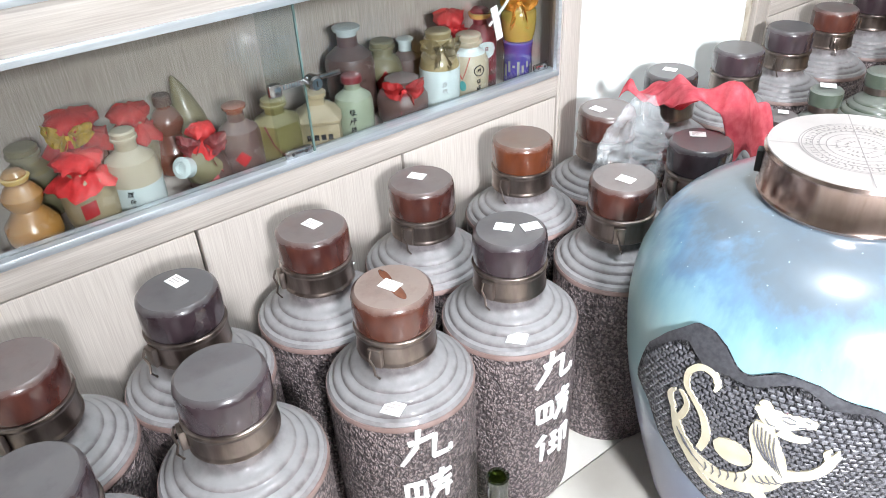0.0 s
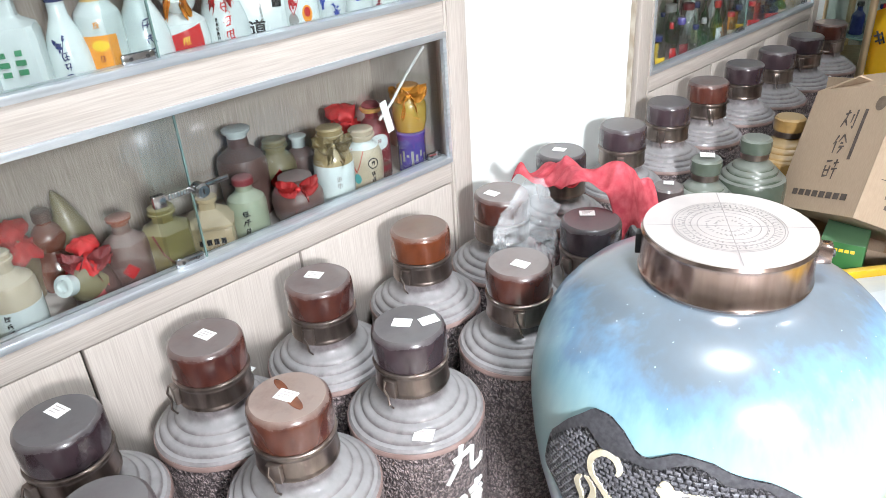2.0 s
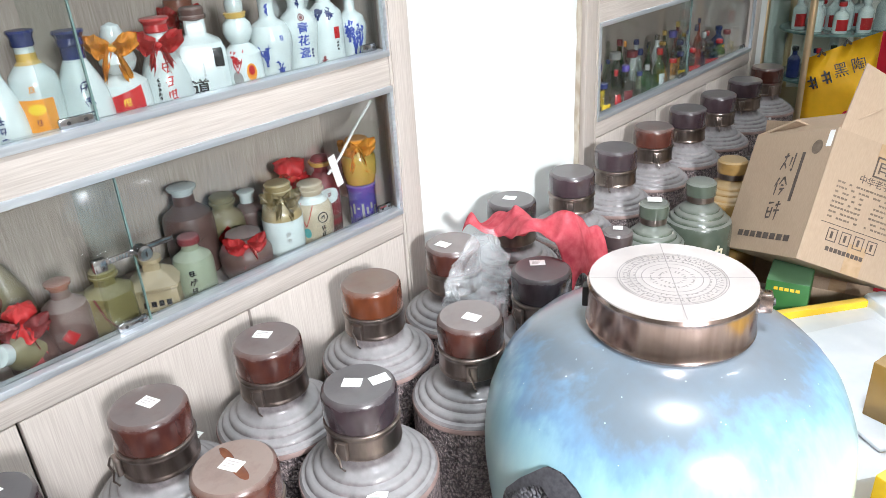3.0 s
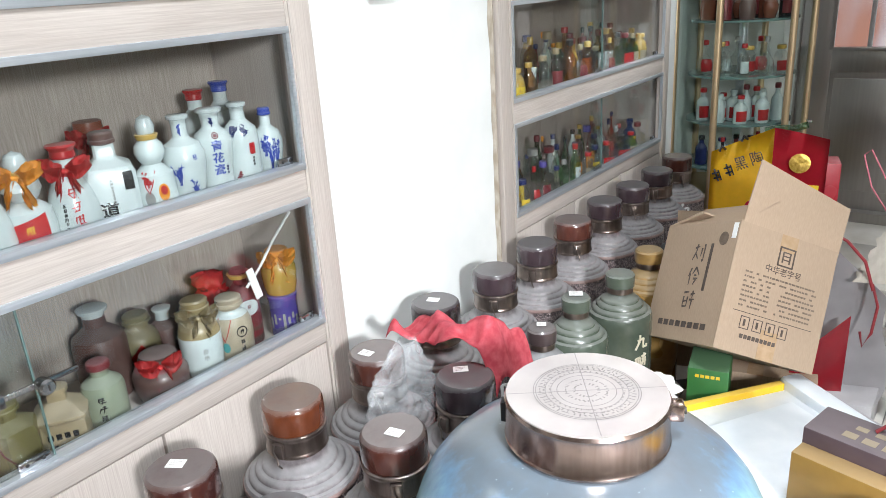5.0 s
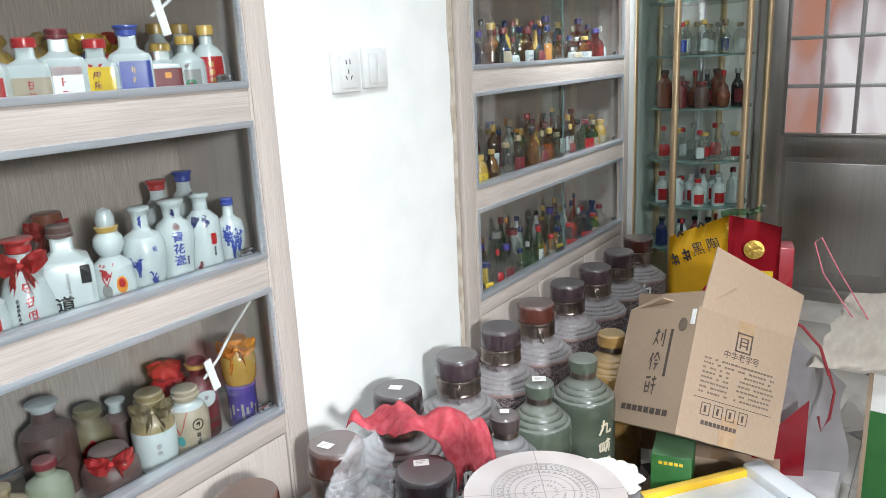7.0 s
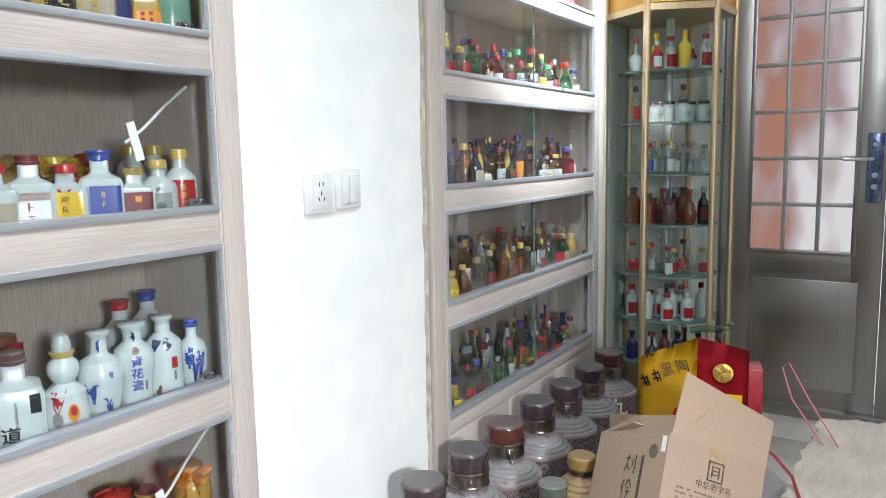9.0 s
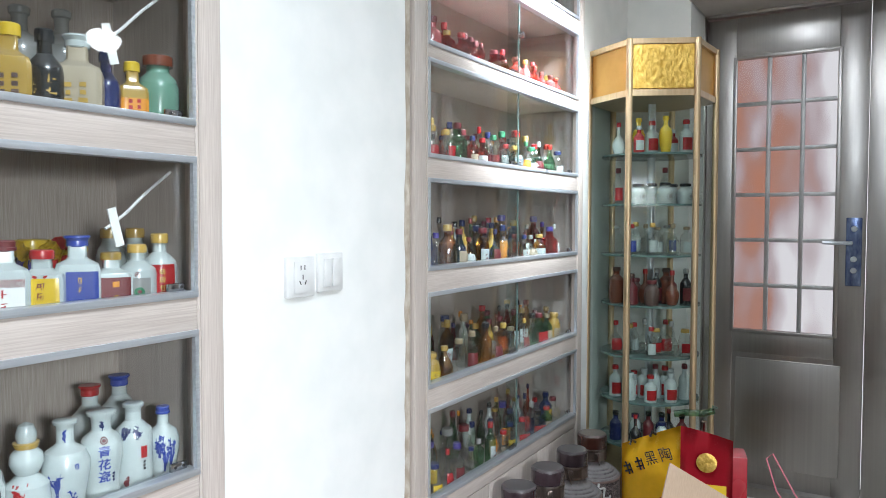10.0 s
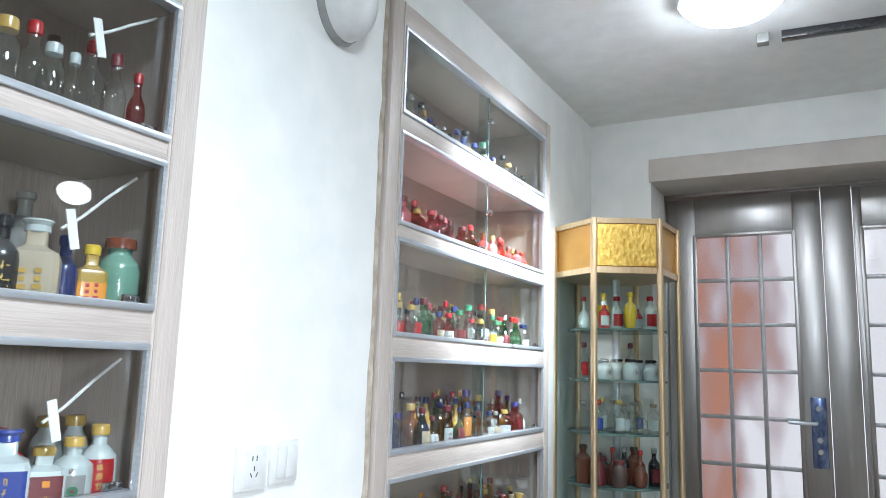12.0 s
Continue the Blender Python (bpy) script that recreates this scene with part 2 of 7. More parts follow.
def solid(name, bm, material, label, category, m=None, group="", kind="", smooth=35):
    ob = new(name, mesh_of(name, bm, material, smooth))
    if m is not None:
        ob.matrix_basis = m
    return tagged(ob, label, category, group, kind)


# ---- the room ----
WX, CEIL, FARY, DOORY = -0.02, 2.6, 2.32, 2.64
BACKY, RIGHTX = -3.2, 2.6


def wall_blocks(name, blocks, label, material="plaster"):
    bm = bmesh.new()
    for b in blocks:
        box(bm, *b)
    return solid(name, bm, M[material], label, "wall", kind="structure", smooth=0)


C1 = (-1.445, -0.155)
C2 = (0.49, 1.705)
CTOP = 2.41
wall_blocks("wall_west", [
    (-0.35, WX, BACKY, C1[0], 0, CEIL), (-0.35, WX, C1[1], C2[0], 0, CEIL), (-0.35, WX, C2[1], FARY + 0.4, 0, CEIL),
    (-0.35, WX, C1[0], C1[1], CTOP, CEIL), (-0.35, WX, C2[0], C2[1], CTOP, CEIL)], "white plastered wall with two built-in cabinet niches")
wall_blocks("wall_north", [(WX, 0.27, FARY, FARY + 0.4, 0, CEIL), (0.27, RIGHTX, FARY, FARY + 0.4, 2.40, CEIL), (2.1, RIGHTX, FARY, FARY + 0.4, 0, 2.40)],
            "white plastered wall round the steel door")
# the back and side walls are out of view; their dark tone holds down fill
wall_blocks("wall_south", [(-0.35, RIGHTX + 0.2, BACKY - 0.2, BACKY, 0, CEIL)], "unseen wall behind the way, darkened to cut bounced light", "dimmed_wall")
WY0, WY1, WZ0, WZ1 = -1.88, -1.28, 1.26, 1.86
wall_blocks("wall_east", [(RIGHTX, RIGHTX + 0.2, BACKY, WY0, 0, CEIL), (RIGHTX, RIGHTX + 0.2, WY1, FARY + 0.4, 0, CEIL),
                          (RIGHTX, RIGHTX + 0.2, WY0, WY1, 0, WZ0), (RIGHTX, RIGHTX + 0.2, WY0, WY1, WZ1, CEIL)], "unseen side wall with a small window, darkened to cut bounced light", "dimmed_wall")
solid("ceiling", cube(-0.35, RIGHTX + 0.2, BACKY - 0.2, FARY + 0.4, CEIL, CEIL + 0.12), M["ceiling"], "white painted ceiling, greyer by the door", "ceiling", kind="structure")
floor = solid("floor", cube(-0.35, RIGHTX + 0.2, BACKY - 0.2, FARY + 0.6, -0.1, -0.006), M["grout"], "pale polished floor tiles with grey joints", "floor", kind="structure")
solid("trim", cube(0.262, 2.1, FARY - 0.012, FARY + 0.32, 2.29, 2.40, bevel=0.004), M["lintel"], "beige lintel casing over the steel door", "trim", kind="structure")


# ---- wall cabinets ----
ROWZ = [(0.536, 0.800), (0.858, 1.118), (1.178, 1.426), (1.482, 1.745), (1.781, 2.040), (2.090, 2.343)]


DECK = [z0 - (0.030 if z0 < 0.6 else 0.014) for z0, z1 in ROWZ]


def wall_cabinet(y0, y1, gl, gr, label):
    """A niche cabinet: y0..y1 outside, gl..gr the width of its glass."""
    cab = thing("wall_cabinet", label, "cabinet", pose(0, y0, 0), "built-in bottle cabinets")
    w, a, b = y1 - y0, gl - y0, gr - y0
    part("back_panel", cube(-0.30, -0.288, 0, w, 0, CTOP), M["oak_back"], cab)
    for s0, s1 in ((0.0, 0.018), (w - 0.018, w)):
        part("side_panel", cube(-0.288, -0.022, s0, s1, 0, CTOP), M["oak_v"], cab)
    for s0, s1 in ((0.0, a), (b, w)):
        part("stile", cube(-0.022, 0.0, s0, s1, 0, CTOP, bevel=0.0015), M["oak_v"], cab)
        inner = (s1 - 0.012, s1 - 0.006) if s0 == 0 else (s0 + 0.006, s0 + 0.012)
        part("edge_bead", cube(-0.02, 0.0025, *inner, 0, CTOP), M["oak_v"], cab)
    levels = [(0.49, ROWZ[0][0])] + [(ROWZ[k][1], ROWZ[k + 1][0]) for k in range(5)] + [(ROWZ[5][1], CTOP)]
    for z0, z1 in levels:
        part("rail", cube(-0.022, -0.001, a, b, z0, z1, bevel=0.0015), M["oak_h"], cab)
        deck = z1 - (0.030 if z1 < 0.6 else 0.014)
        part("shelf", cube(-0.288, -0.022, 0.018, w - 0.018, deck - 0.018, deck), M["oak_h"], cab)
    for z0, z1 in ROWZ:
        part("upper_track", cube(-0.024, 0.004, a, b, z1 - 0.011, z1 + 0.001, bevel=0.001), M["alu"], cab)
        part("lower_track", cube(-0.026, 0.004, a, b, z0 - 0.001, z0 + 0.011, bevel=0.001), M["alu"], cab)
        for p0, p1 in ((a, a + 0.008), (b - 0.008, b)):
            part("side_track", cube(-0.006, 0.003, p0, p1, z0 + 0.011, z1 - 0.011), M["alu"], cab)
        mid = (a + b) / 2
        for n, (p0, p1, px) in enumerate(((a + 0.008, mid + 0.03, -0.010), (mid - 0.03, b - 0.008, -0.019))):
            g = part("glass_pane", cube(px - 0.004, px, p0, p1, z0 + 0.011, z1 - 0.011), M["pane"], cab, "clear sliding glass pane")
            g.visible_shadow = False
            if n == 0:
                part("glass_edge", cube(px - 0.0042, px + 0.0003, p1 - 0.0022, p1 + 0.0004, z0 + 0.011, z1 - 0.011), M["glass_edge"], cab, "pale green ground edge of the glass")
            c0, c1 = (p1 - 0.040, p1 - 0.004) if n else (mid - 0.024, mid + 0.024)
            plate = part("roller_catch", cube(px - 0.006, px + 0.003, c0, c1, z0 + 0.010, z0 + 0.025, bevel=0.003), M["chrome"], cab)
            for q in (0.25, 0.75):
                part("catch_hole", lathe([(0.0028, 0), (0.0028, 0.0006), (0, 0.0006)], 10), M["black"], plate, m=pose(px + 0.003, c0 + (c1 - c0) * q, z0 + 0.018, 0, 90, 0))
    for k in range(3):
        d0, d1 = a + (b - a) * k / 3, a + (b - a) * (k + 1) / 3
        part("lower_door", cube(-0.02, -0.002, d0 + 0.0025, d1 - 0.0025, 0.07, 0.487, bevel=0.0015), M["oak_v"], cab)
    part("plinth", cube(-0.03, -0.012, a, b, 0, 0.066), M["oak_h"], cab)
    return cab


wall_cabinet(*C1, -1.385, -0.215, "pale oak built-in cabinet with glass rows of bottles")
wall_cabinet(*C2, 0.553, 1.645, "pale oak built-in cabinet full of miniature bottles")


# ---- stoneware jars ----
def stone_jar(label, m, lid="lid", group="carved stoneware liquor jars"):
    jar = thing("stoneware_jar", label, "jar", m, group)
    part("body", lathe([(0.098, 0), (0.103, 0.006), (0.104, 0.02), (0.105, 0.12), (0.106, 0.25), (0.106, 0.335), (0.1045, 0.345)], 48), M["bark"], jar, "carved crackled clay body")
    prof = [(0.1045, 0.346), (0.1045, 0.351), (0.101, 0.3555), (0.097, 0.3565), (0.0955, 0.3575), (0.0945, 0.3615), (0.0915, 0.3645), (0.087, 0.3655), (0.084, 0.3660), (0.0825, 0.3670), (0.0815, 0.3710), (0.0785, 0.3740), (0.074, 0.3750),
            (0.071, 0.3755), (0.0695, 0.3765), (0.0685, 0.3800), (0.0655, 0.3825), (0.061, 0.3835), (0.056, 0.3850), (0.051, 0.3890), (0.0485, 0.395), (0.0485, 0.412)]
    part("shoulder", lathe(prof, 48), M["shoulder"], jar, "stepped grey shoulder")
    part("rim", lathe([(0.1040, 0.340), (0.1068, 0.342), (0.1072, 0.346), (0.1055, 0.350)], 48), M["rim"], jar, "thin rust coloured rim")
    band = lathe([(0.046, 0.408), (0.0545, 0.408), (0.0560, 0.410), (0.0560, 0.4125), (0.0546, 0.4145), (0.0546, 0.4165), (0.0546, 0.4395), (0.0546, 0.4425), (0.0565, 0.445), (0.0572, 0.448), (0.0565, 0.4505), (0.054, 0.452)], 120)
    for v in band.verts:
        # fine upright ribs round the middle of the band
        if 0.416 < v.co.z < 0.440 and round(math.degrees(math.atan2(v.co.y, v.co.x)) / 3) % 2:
            v.co.x, v.co.y = v.co.x * 0.986, v.co.y * 0.986
    part("clamp_band", band, M["band"], jar, "ribbed bronze clamp band")
    clasp = part("clasp", cube(0.054, 0.063, -0.010, 0.010, 0.414, 0.443, bevel=0.002), M["band"], jar)
    part("hook", tube([(0.064, -0.004, 0.443), (0.069, -0.004, 0.432), (0.066, 0.0, 0.418), (0.070, 0.004, 0.408), (0.064, 0.006, 0.398)], 0.0018, 6), M["band"], clasp)
    part("lid", lathe([(0.048, 0.450), (0.0540, 0.453), (0.0550, 0.458), (0.0556, 0.478), (0.0552, 0.493), (0.0535, 0.500), (0.049, 0.504), (0.03, 0.5045), (0.0, 0.505)], 48), M[lid], jar, "round glazed lid")
    return jar


row_wall = [(0.149, -1.082, 1), (0.163, -1.290, 0), (0.129, -0.865, 0), (0.123, -0.656, 0), (0.118, -0.423, 2), (0.135, -0.215, 0), (0.095, 0.033, 1), (0.108, 0.260, 1), (0.105, 0.476, 1), (0.10, 0.696, 0), (0.10, 0.915, 1), (0.108, 1.118, 1), (0.108, 1.335, 1), (0.10, 1.56, 0)]
row_out = [(0.339, -1.104, 1), (0.362, -1.315, 1), (0.334, -0.650, 1), (0.341, -0.409, 0), (0.342, -0.206, 1), (0.336, -0.861, 3)]
LIDS = [("lid", "carved grey brown stoneware jar with dusty red lid"), ("lid_plum", "carved grey brown stoneware jar with plum grey lid"), ("lid_orange", "carved stoneware jar with orange brown lid"), ("lid_tan", "carved stoneware jar with tan lid and price tag")]
made = {}
for k, (x, y, kind) in enumerate(row_wall + row_out):
    m = pose(x, y, 0, 0, 0, (-75, -50, -100, -62)[k % 4])
    if kind in made:
        copy_thing(made[kind], m)
    else:
        made[kind] = stone_jar(LIDS[kind][1], m, LIDS[kind][0])


# ---- rough plaster edges along the cabinets ----
M["caulk"] = surf("rough brown plaster edge", (0.30, 0.25, 0.19), (0.48, 0.43, 0.36), (60, 60, 25), 0.9, bump=0.5, depth=0.004)
for y, w in ((C1[1] + 0.004, 0.005), (C2[0] - 0.008, 0.011), (C2[1] + 0.004, 0.005)):
    bm = bmesh.new()
    rows = []
    for k in range(121):
        z = CTOP * k / 120
        wob = w * (1 + 0.7 * noise.noise((y * 9, 2, z * 14)))
        rows.append([bm.verts.new((WX + 0.0005, y - wob, z)), bm.verts.new((WX + 0.5 * w + 0.004, y - 0.2 * wob, z)), bm.verts.new((WX + 0.004, y + wob * 0.7, z))])
    for u, v in zip(rows, rows[1:]):
        for k in range(2):
            bm.faces.new((u[k], u[k + 1], v[k + 1], v[k]))
    solid("trim", bm, M["caulk"], "rough plaster bead along the cabinet edge", "trim", kind="structure")


M["tag_ink"] = surf("faded grey print", (0.40, 0.36, 0.34), (0.55, 0.50, 0.48), (90, 90, 90), 0.7)
M["wiped"] = surf("lid glaze wiped clean of dust", (0.13, 0.045, 0.025), (0.20, 0.075, 0.04), (30, 30, 12), 0.2, coat=0.6)


def price_tag(m, w=0.028, h=0.020):
    tag = thing("price_tag", "small white paper price tag stuck on a jar", "price tag", m, "price tags")
    part("paper", cube(-w / 2, w / 2, -h / 2, h / 2, 0, 0.0008), M["white"], tag)
    for k in range(3):
        part("print_bar", cube(-w * 0.34, w * (0.30 - 0.12 * k), h * (0.22 - 0.24 * k), h * (0.30 - 0.24 * k), 0.0008, 0.0011), M["tag_ink"], tag)
    return tag


streak = thing("wiped_streak", "dark streak wiped through dust on a lid", "streak", pose(0.336, -0.861, 0.5050, 0, 0, -15))
for k, (x, w) in enumerate(((-0.024, 0.009), (0.012, 0.012))):
    part("streak", lathe([(w, 0.0), (w * 0.9, 0.0007), (0, 0.0008)], 20, sx=2.0, sy=0.62), M["wiped"], streak, m=pose(x, 0.003 * k, 0, 0, 0, 8))


for x, y, z, rz in [(0.335, -0.862, 0.5052, 20), (0.327, -0.655, 0.5052, 35), (0.352, -0.625, 0.5052, 70), (0.350, -0.415, 0.5052, 10), (0.325, -0.195, 0.5052, 40), (0.128, -0.862, 0.5052, 15),
                    (0.112, -0.655, 0.5052, 30), (0.135, -1.075, 0.5052, 15), (0.128, -0.235, 0.5052, 5), (0.09, 0.033, 0.5052, 20)]:
    price_tag(pose(x, y, z, 0, 0, rz))
for x, y, rz in [(0.336, -0.861, 25), (0.334, -0.650, 30), (0.129, -0.865, 190)]:
    a = radians(rz - 65)
    price_tag(pose(x + 0.090 * math.cos(a), y + 0.090 * math.sin(a), 0.3715, 12 * math.cos(a + 1.57), 12 * math.sin(a), rz), 0.030, 0.022)


# ---- surfaces that follow a turned shape ----
def radius_at(profile, z):
    return float(np.interp(z, [p[1] for p in profile], [p[0] for p in profile]))


def wrap(profile, a0, a1, low, high, off, nu=10, nv=5, thick=0.0, square=0.0):
    """A patch that lies on a turned shape between the angles a0 and a1 (degrees). low, high: heights, or functions of the angle."""
    bm = bmesh.new()
    grid = []
    for i in range(nu + 1):
        a = a0 + (a1 - a0) * i / nu
        lo, hi = (low(a) if callable(low) else low), (high(a) if callable(high) else high)
        col = []
        for j in range(nv + 1):
            z = lo + (hi - lo) * j / nv
            r = radius_at(profile, z) + off
            c, s = math.cos(radians(a)), math.sin(radians(a))
            k = 1 / (abs(c) ** (2 + 6 * square) + abs(s) ** (2 + 6 * square)) ** (1 / (2 + 6 * square)) if square else 1.0
            col.append(bm.verts.new((r * k * c, r * k * s, z)))
        grid.append(col)
    for i in range(nu):
        for j in range(nv):
            bm.faces.new((grid[i][j], grid[i + 1][j], grid[i + 1][j + 1], grid[i][j + 1]))
    if thick:
        bmesh.ops.solidify(bm, geom=bm.faces[:], thickness=thick)
        bmesh.ops.recalc_face_normals(bm, faces=bm.faces)
    return bm


def stroke(bm, profile, pts, width, off):
    """A raised brush stroke on a turned shape through (angle, height, width share) points."""
    rows = []
    n = len(pts)
    for i, (a, z, k) in enumerate(pts):
        p, q = pts[max(i - 1, 0)], pts[min(i + 1, n - 1)]
        r = radius_at(profile, z)
        dx, dz = radians(q[0] - p[0]) * r, q[1] - p[1]
        d = math.hypot(dx, dz) or 1
        nx, nz = -dz / d * width * k / 2, dx / d * width * k / 2
        row = []
        for sgn, o in ((1, 0.0002), (1, off), (-1, off), (-1, 0.0002)):
            zz = z + sgn * nz
            aa = radians(a) + sgn * nx / r
            rr = radius_at(profile, zz) + o
            row.append(bm.verts.new((rr * math.cos(aa), rr * math.sin(aa), zz)))
        rows.append(row)
    for u, v in zip(rows, rows[1:]):
        for k in range(4):
            bm.faces.new((u[k], u[(k + 1) % 4], v[(k + 1) % 4], v[k]))
    bm.faces.new(rows[0][::-1])
    bm.faces.new(rows[-1])


M["cream"] = surf("cream clay relief", (0.62, 0.55, 0.40), (0.72, 0.66, 0.52), (40, 40, 40), 0.55, bump=0.15, depth=0.001)

# brush marks on the jars that face the way
GREEN_BODY = [(0.086, 0), (0.086, 0.4)]
BODY = [(0.104, 0.02), (0.105, 0.12), (0.106, 0.25), (0.106, 0.335)]
MARKS = [
    [[(-14, 0.02), (6, 0.028)], [(-6, 0.045), (-8, 0.015), (-20, -0.02)], [(6, 0.028), (4, -0.012), (18, -0.014), (19, -0.004)]],
    [[(-18, 0.018), (-18, -0.014), (-4, -0.012), (-4, 0.02), (-18, 0.018)], [(-11, 0.02), (-11, -0.014)], [(0, 0.022), (18, 0.028)], [(2, 0.008), (18, 0.012)], [(10, 0.036), (6, 0.0), (0, -0.022)], [(4, -0.004), (18, -0.002)], [(14, 0.006), (13, -0.024)]],
    [[(-10, 0.032), (-18, 0.012)], [(-12, 0.014), (-13, -0.026)], [(-4, 0.024), (4, 0.026)], [(0, 0.03), (0, -0.012)], [(-5, 0.006), (5, 0.008)], [(-6, -0.014), (5, -0.010)], [(9, 0.024), (18, 0.026), (17, -0.012)], [(9, 0.024), (9, -0.028)]],
]
for x, y, facing in [(0.336, -0.861, -17), (0.334, -0.650, 0), (0.108, 0.260, -35), (0.10, 1.56, -50), (0.315, 0.545, -25)]:
    marks = thing("painted_marks", "white brushed marks painted down a jar", "writing", pose(x, y, 0, 0, 0, facing), "brushed jar marks")
    for k, glyph in enumerate(MARKS):
        bm = bmesh.new()
        for line in glyph:
            q = 0.62 if x == 0.315 else 1.0
            zc = (0.255 if x == 0.315 else 0.300) - 0.080 * q * k
            pts = []
            for (a0, z0), (a1, z1) in zip(line, line[1:]):
                for s in range(4):
                    f = s / 3
                    pts.append((q * (a0 + (a1 - a0) * f), zc + q * (z0 + (z1 - z0) * f), q * (1.0 - 0.35 * f)))
            stroke(bm, GREEN_BODY if x == 0.315 else BODY, pts, 0.0085, 0.003)
        part("mark", bm, M["cream" if x == 0.315 else "white"], marks)


# ---- great glazed jar ----
def glaze():
    m = bpy.data.materials.new("running blue glaze")
    m.use_nodes = True
    nt = m.node_tree
    n, ln = nt.nodes, nt.links.new
    b = n["Principled BSDF"]
    tc, sep = n.new("ShaderNodeTexCoord"), n.new("ShaderNodeSeparateXYZ")
    ln(tc.outputs["Object"], sep.inputs[0])
    mp = n.new("ShaderNodeMapping")
    mp.inputs["Scale"].default_value = (7, 7, 2.2)
    ln(tc.outputs["Object"], mp.inputs[0])
    no = n.new("ShaderNodeTexNoise")
    no.inputs["Scale"].default_value, no.inputs["Detail"].default_value, no.inputs["Roughness"].default_value = 1.0, 6, 0.55
    ln(mp.outputs[0], no.inputs["Vector"])
    st = n.new("ShaderNodeMapping")
    st.inputs["Scale"].default_value = (70, 70, 9)
    ln(tc.outputs["Object"], st.inputs[0])
    fine = n.new("ShaderNodeTexNoise")
    fine.inputs["Scale"].default_value, fine.inputs["Detail"].default_value = 1.0, 5
    ln(st.outputs[0], fine.inputs["Vector"])
    a = n.new("ShaderNodeMath")
    a.operation = "MULTIPLY_ADD"
    a.inputs[1].default_value = 0.17
    ln(no.outputs[0], a.inputs[0])
    ln(sep.outputs[2], a.inputs[2])
    a2 = n.new("ShaderNodeMath")
    a2.operation = "MULTIPLY_ADD"
    a2.inputs[1].default_value = 0.05
    ln(fine.outputs[0], a2.inputs[0])
    ln(a.outputs[0], a2.inputs[2])
    cr = n.new("ShaderNodeValToRGB")
    el = cr.color_ramp.elements
    stops = [(0.20, (0.12, 0.12, 0.22)), (0.36, (0.15, 0.20, 0.32)), (0.45, (0.28, 0.46, 0.50)), (0.56, (0.36, 0.56, 0.575)), (0.610, (0.26, 0.45, 0.53)), (0.645, (0.15, 0.265, 0.40)), (0.675, (0.135, 0.17, 0.205)), (0.76, (0.125, 0.13, 0.14))]
    el[0].position, el[1].position = stops[0][0], stops[-1][0]
    el[0].color, el[1].color = (*stops[0][1], 1), (*stops[-1][1], 1)
    for p, c in stops[1:-1]:
        e = el.new(p)
        e.color = (*c, 1)
    ln(a2.outputs[0], cr.inputs[0])
    sp = n.new("ShaderNodeTexVoronoi")
    sp.inputs["Scale"].default_value = 60
    ln(tc.outputs["Object"], sp.inputs["Vector"])
    lt = n.new("ShaderNodeMath")
    lt.operation, lt.inputs[1].default_value = "LESS_THAN", 0.055
    ln(sp.outputs["Distance"], lt.inputs[0])
    mx = n.new("ShaderNodeMix")
    mx.data_type = "RGBA"
    ln(lt.outputs[0], mx.inputs["Factor"])
    ln(cr.outputs[0], mx.inputs["A"])
    mx.inputs["B"].default_value = (0.42, 0.52, 0.55, 1)
    ln(mx.outputs["Result"], b.inputs["Base Color"])
    b.inputs["Roughness"].default_value = 0.28
    b.inputs["Coat Weight"].default_value, b.inputs["Coat Roughness"].default_value = 0.45, 0.08
    bp = n.new("ShaderNodeBump")
    bp.inputs["Strength"].default_value, bp.inputs["Distance"].default_value = 0.15, 0.003
    ln(no.outputs[0], bp.inputs["Height"])
    ln(bp.outputs[0], b.inputs["Normal"])
    return m


M["glaze"] = glaze()
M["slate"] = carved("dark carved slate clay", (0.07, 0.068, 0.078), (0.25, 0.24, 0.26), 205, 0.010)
M["slate_stone"] = surf("chiselled dark clay", (0.085, 0.083, 0.094), (0.17, 0.165, 0.182), (160, 160, 160), 0.34, bump=0.4, depth=0.001)
M["slate_rim"] = surf("smooth dark clay", (0.11, 0.108, 0.122), (0.19, 0.185, 0.205), (140, 140, 140), 0.5, bump=0.5)
M["copper"] = surf("pinkish bronze metal", (0.40, 0.29, 0.25), (0.56, 0.44, 0.40), (60, 60, 5), 0.20, 1.0, bump=0.05, depth=0.0004)
# paler than the bronze side: the bright ceiling's reflection is put into this colour
M["lid_top"] = surf("lid plate paled by ceiling reflection", (0.50, 0.45, 0.435), (0.58, 0.53, 0.51), (14, 14, 14), 0.32, 0.25, bump=0.05)
M["engrave"] = surf("grey engraved line", (0.27, 0.245, 0.235), (0.36, 0.33, 0.32), (50, 50, 50), 0.5)
GJ = [(0.155, 0), (0.165, 0.01), (0.185, 0.06), (0.205, 0.13), (0.227, 0.22), (0.240, 0.28), (0.247, 0.33), (0.251, 0.38), (0.2515, 0.41), (0.249, 0.44), (0.244, 0.47), (0.235, 0.495), (0.224, 0.52), (0.209, 0.54), (0.191, 0.558), (0.170, 0.572), (0.148, 0.583), (0.125, 0.590), (0.100, 0.595), (0.093, 0.602), (0.093, 0.614)]


def panel_top(a):
    """The mountain outline of the carved panel."""
    return float(np.interp(a, [-118, -113, -106, -98, -92, -87, -82, -79, -72, -62, -48, -38, -30], [0.35, 0.42, 0.462, 0.492, 0.496, 0.490, 0.473, 0.470, 0.482, 0.484, 0.464, 0.44, 0.36])) + 0.003 * math.sin(radians(a) * 14)


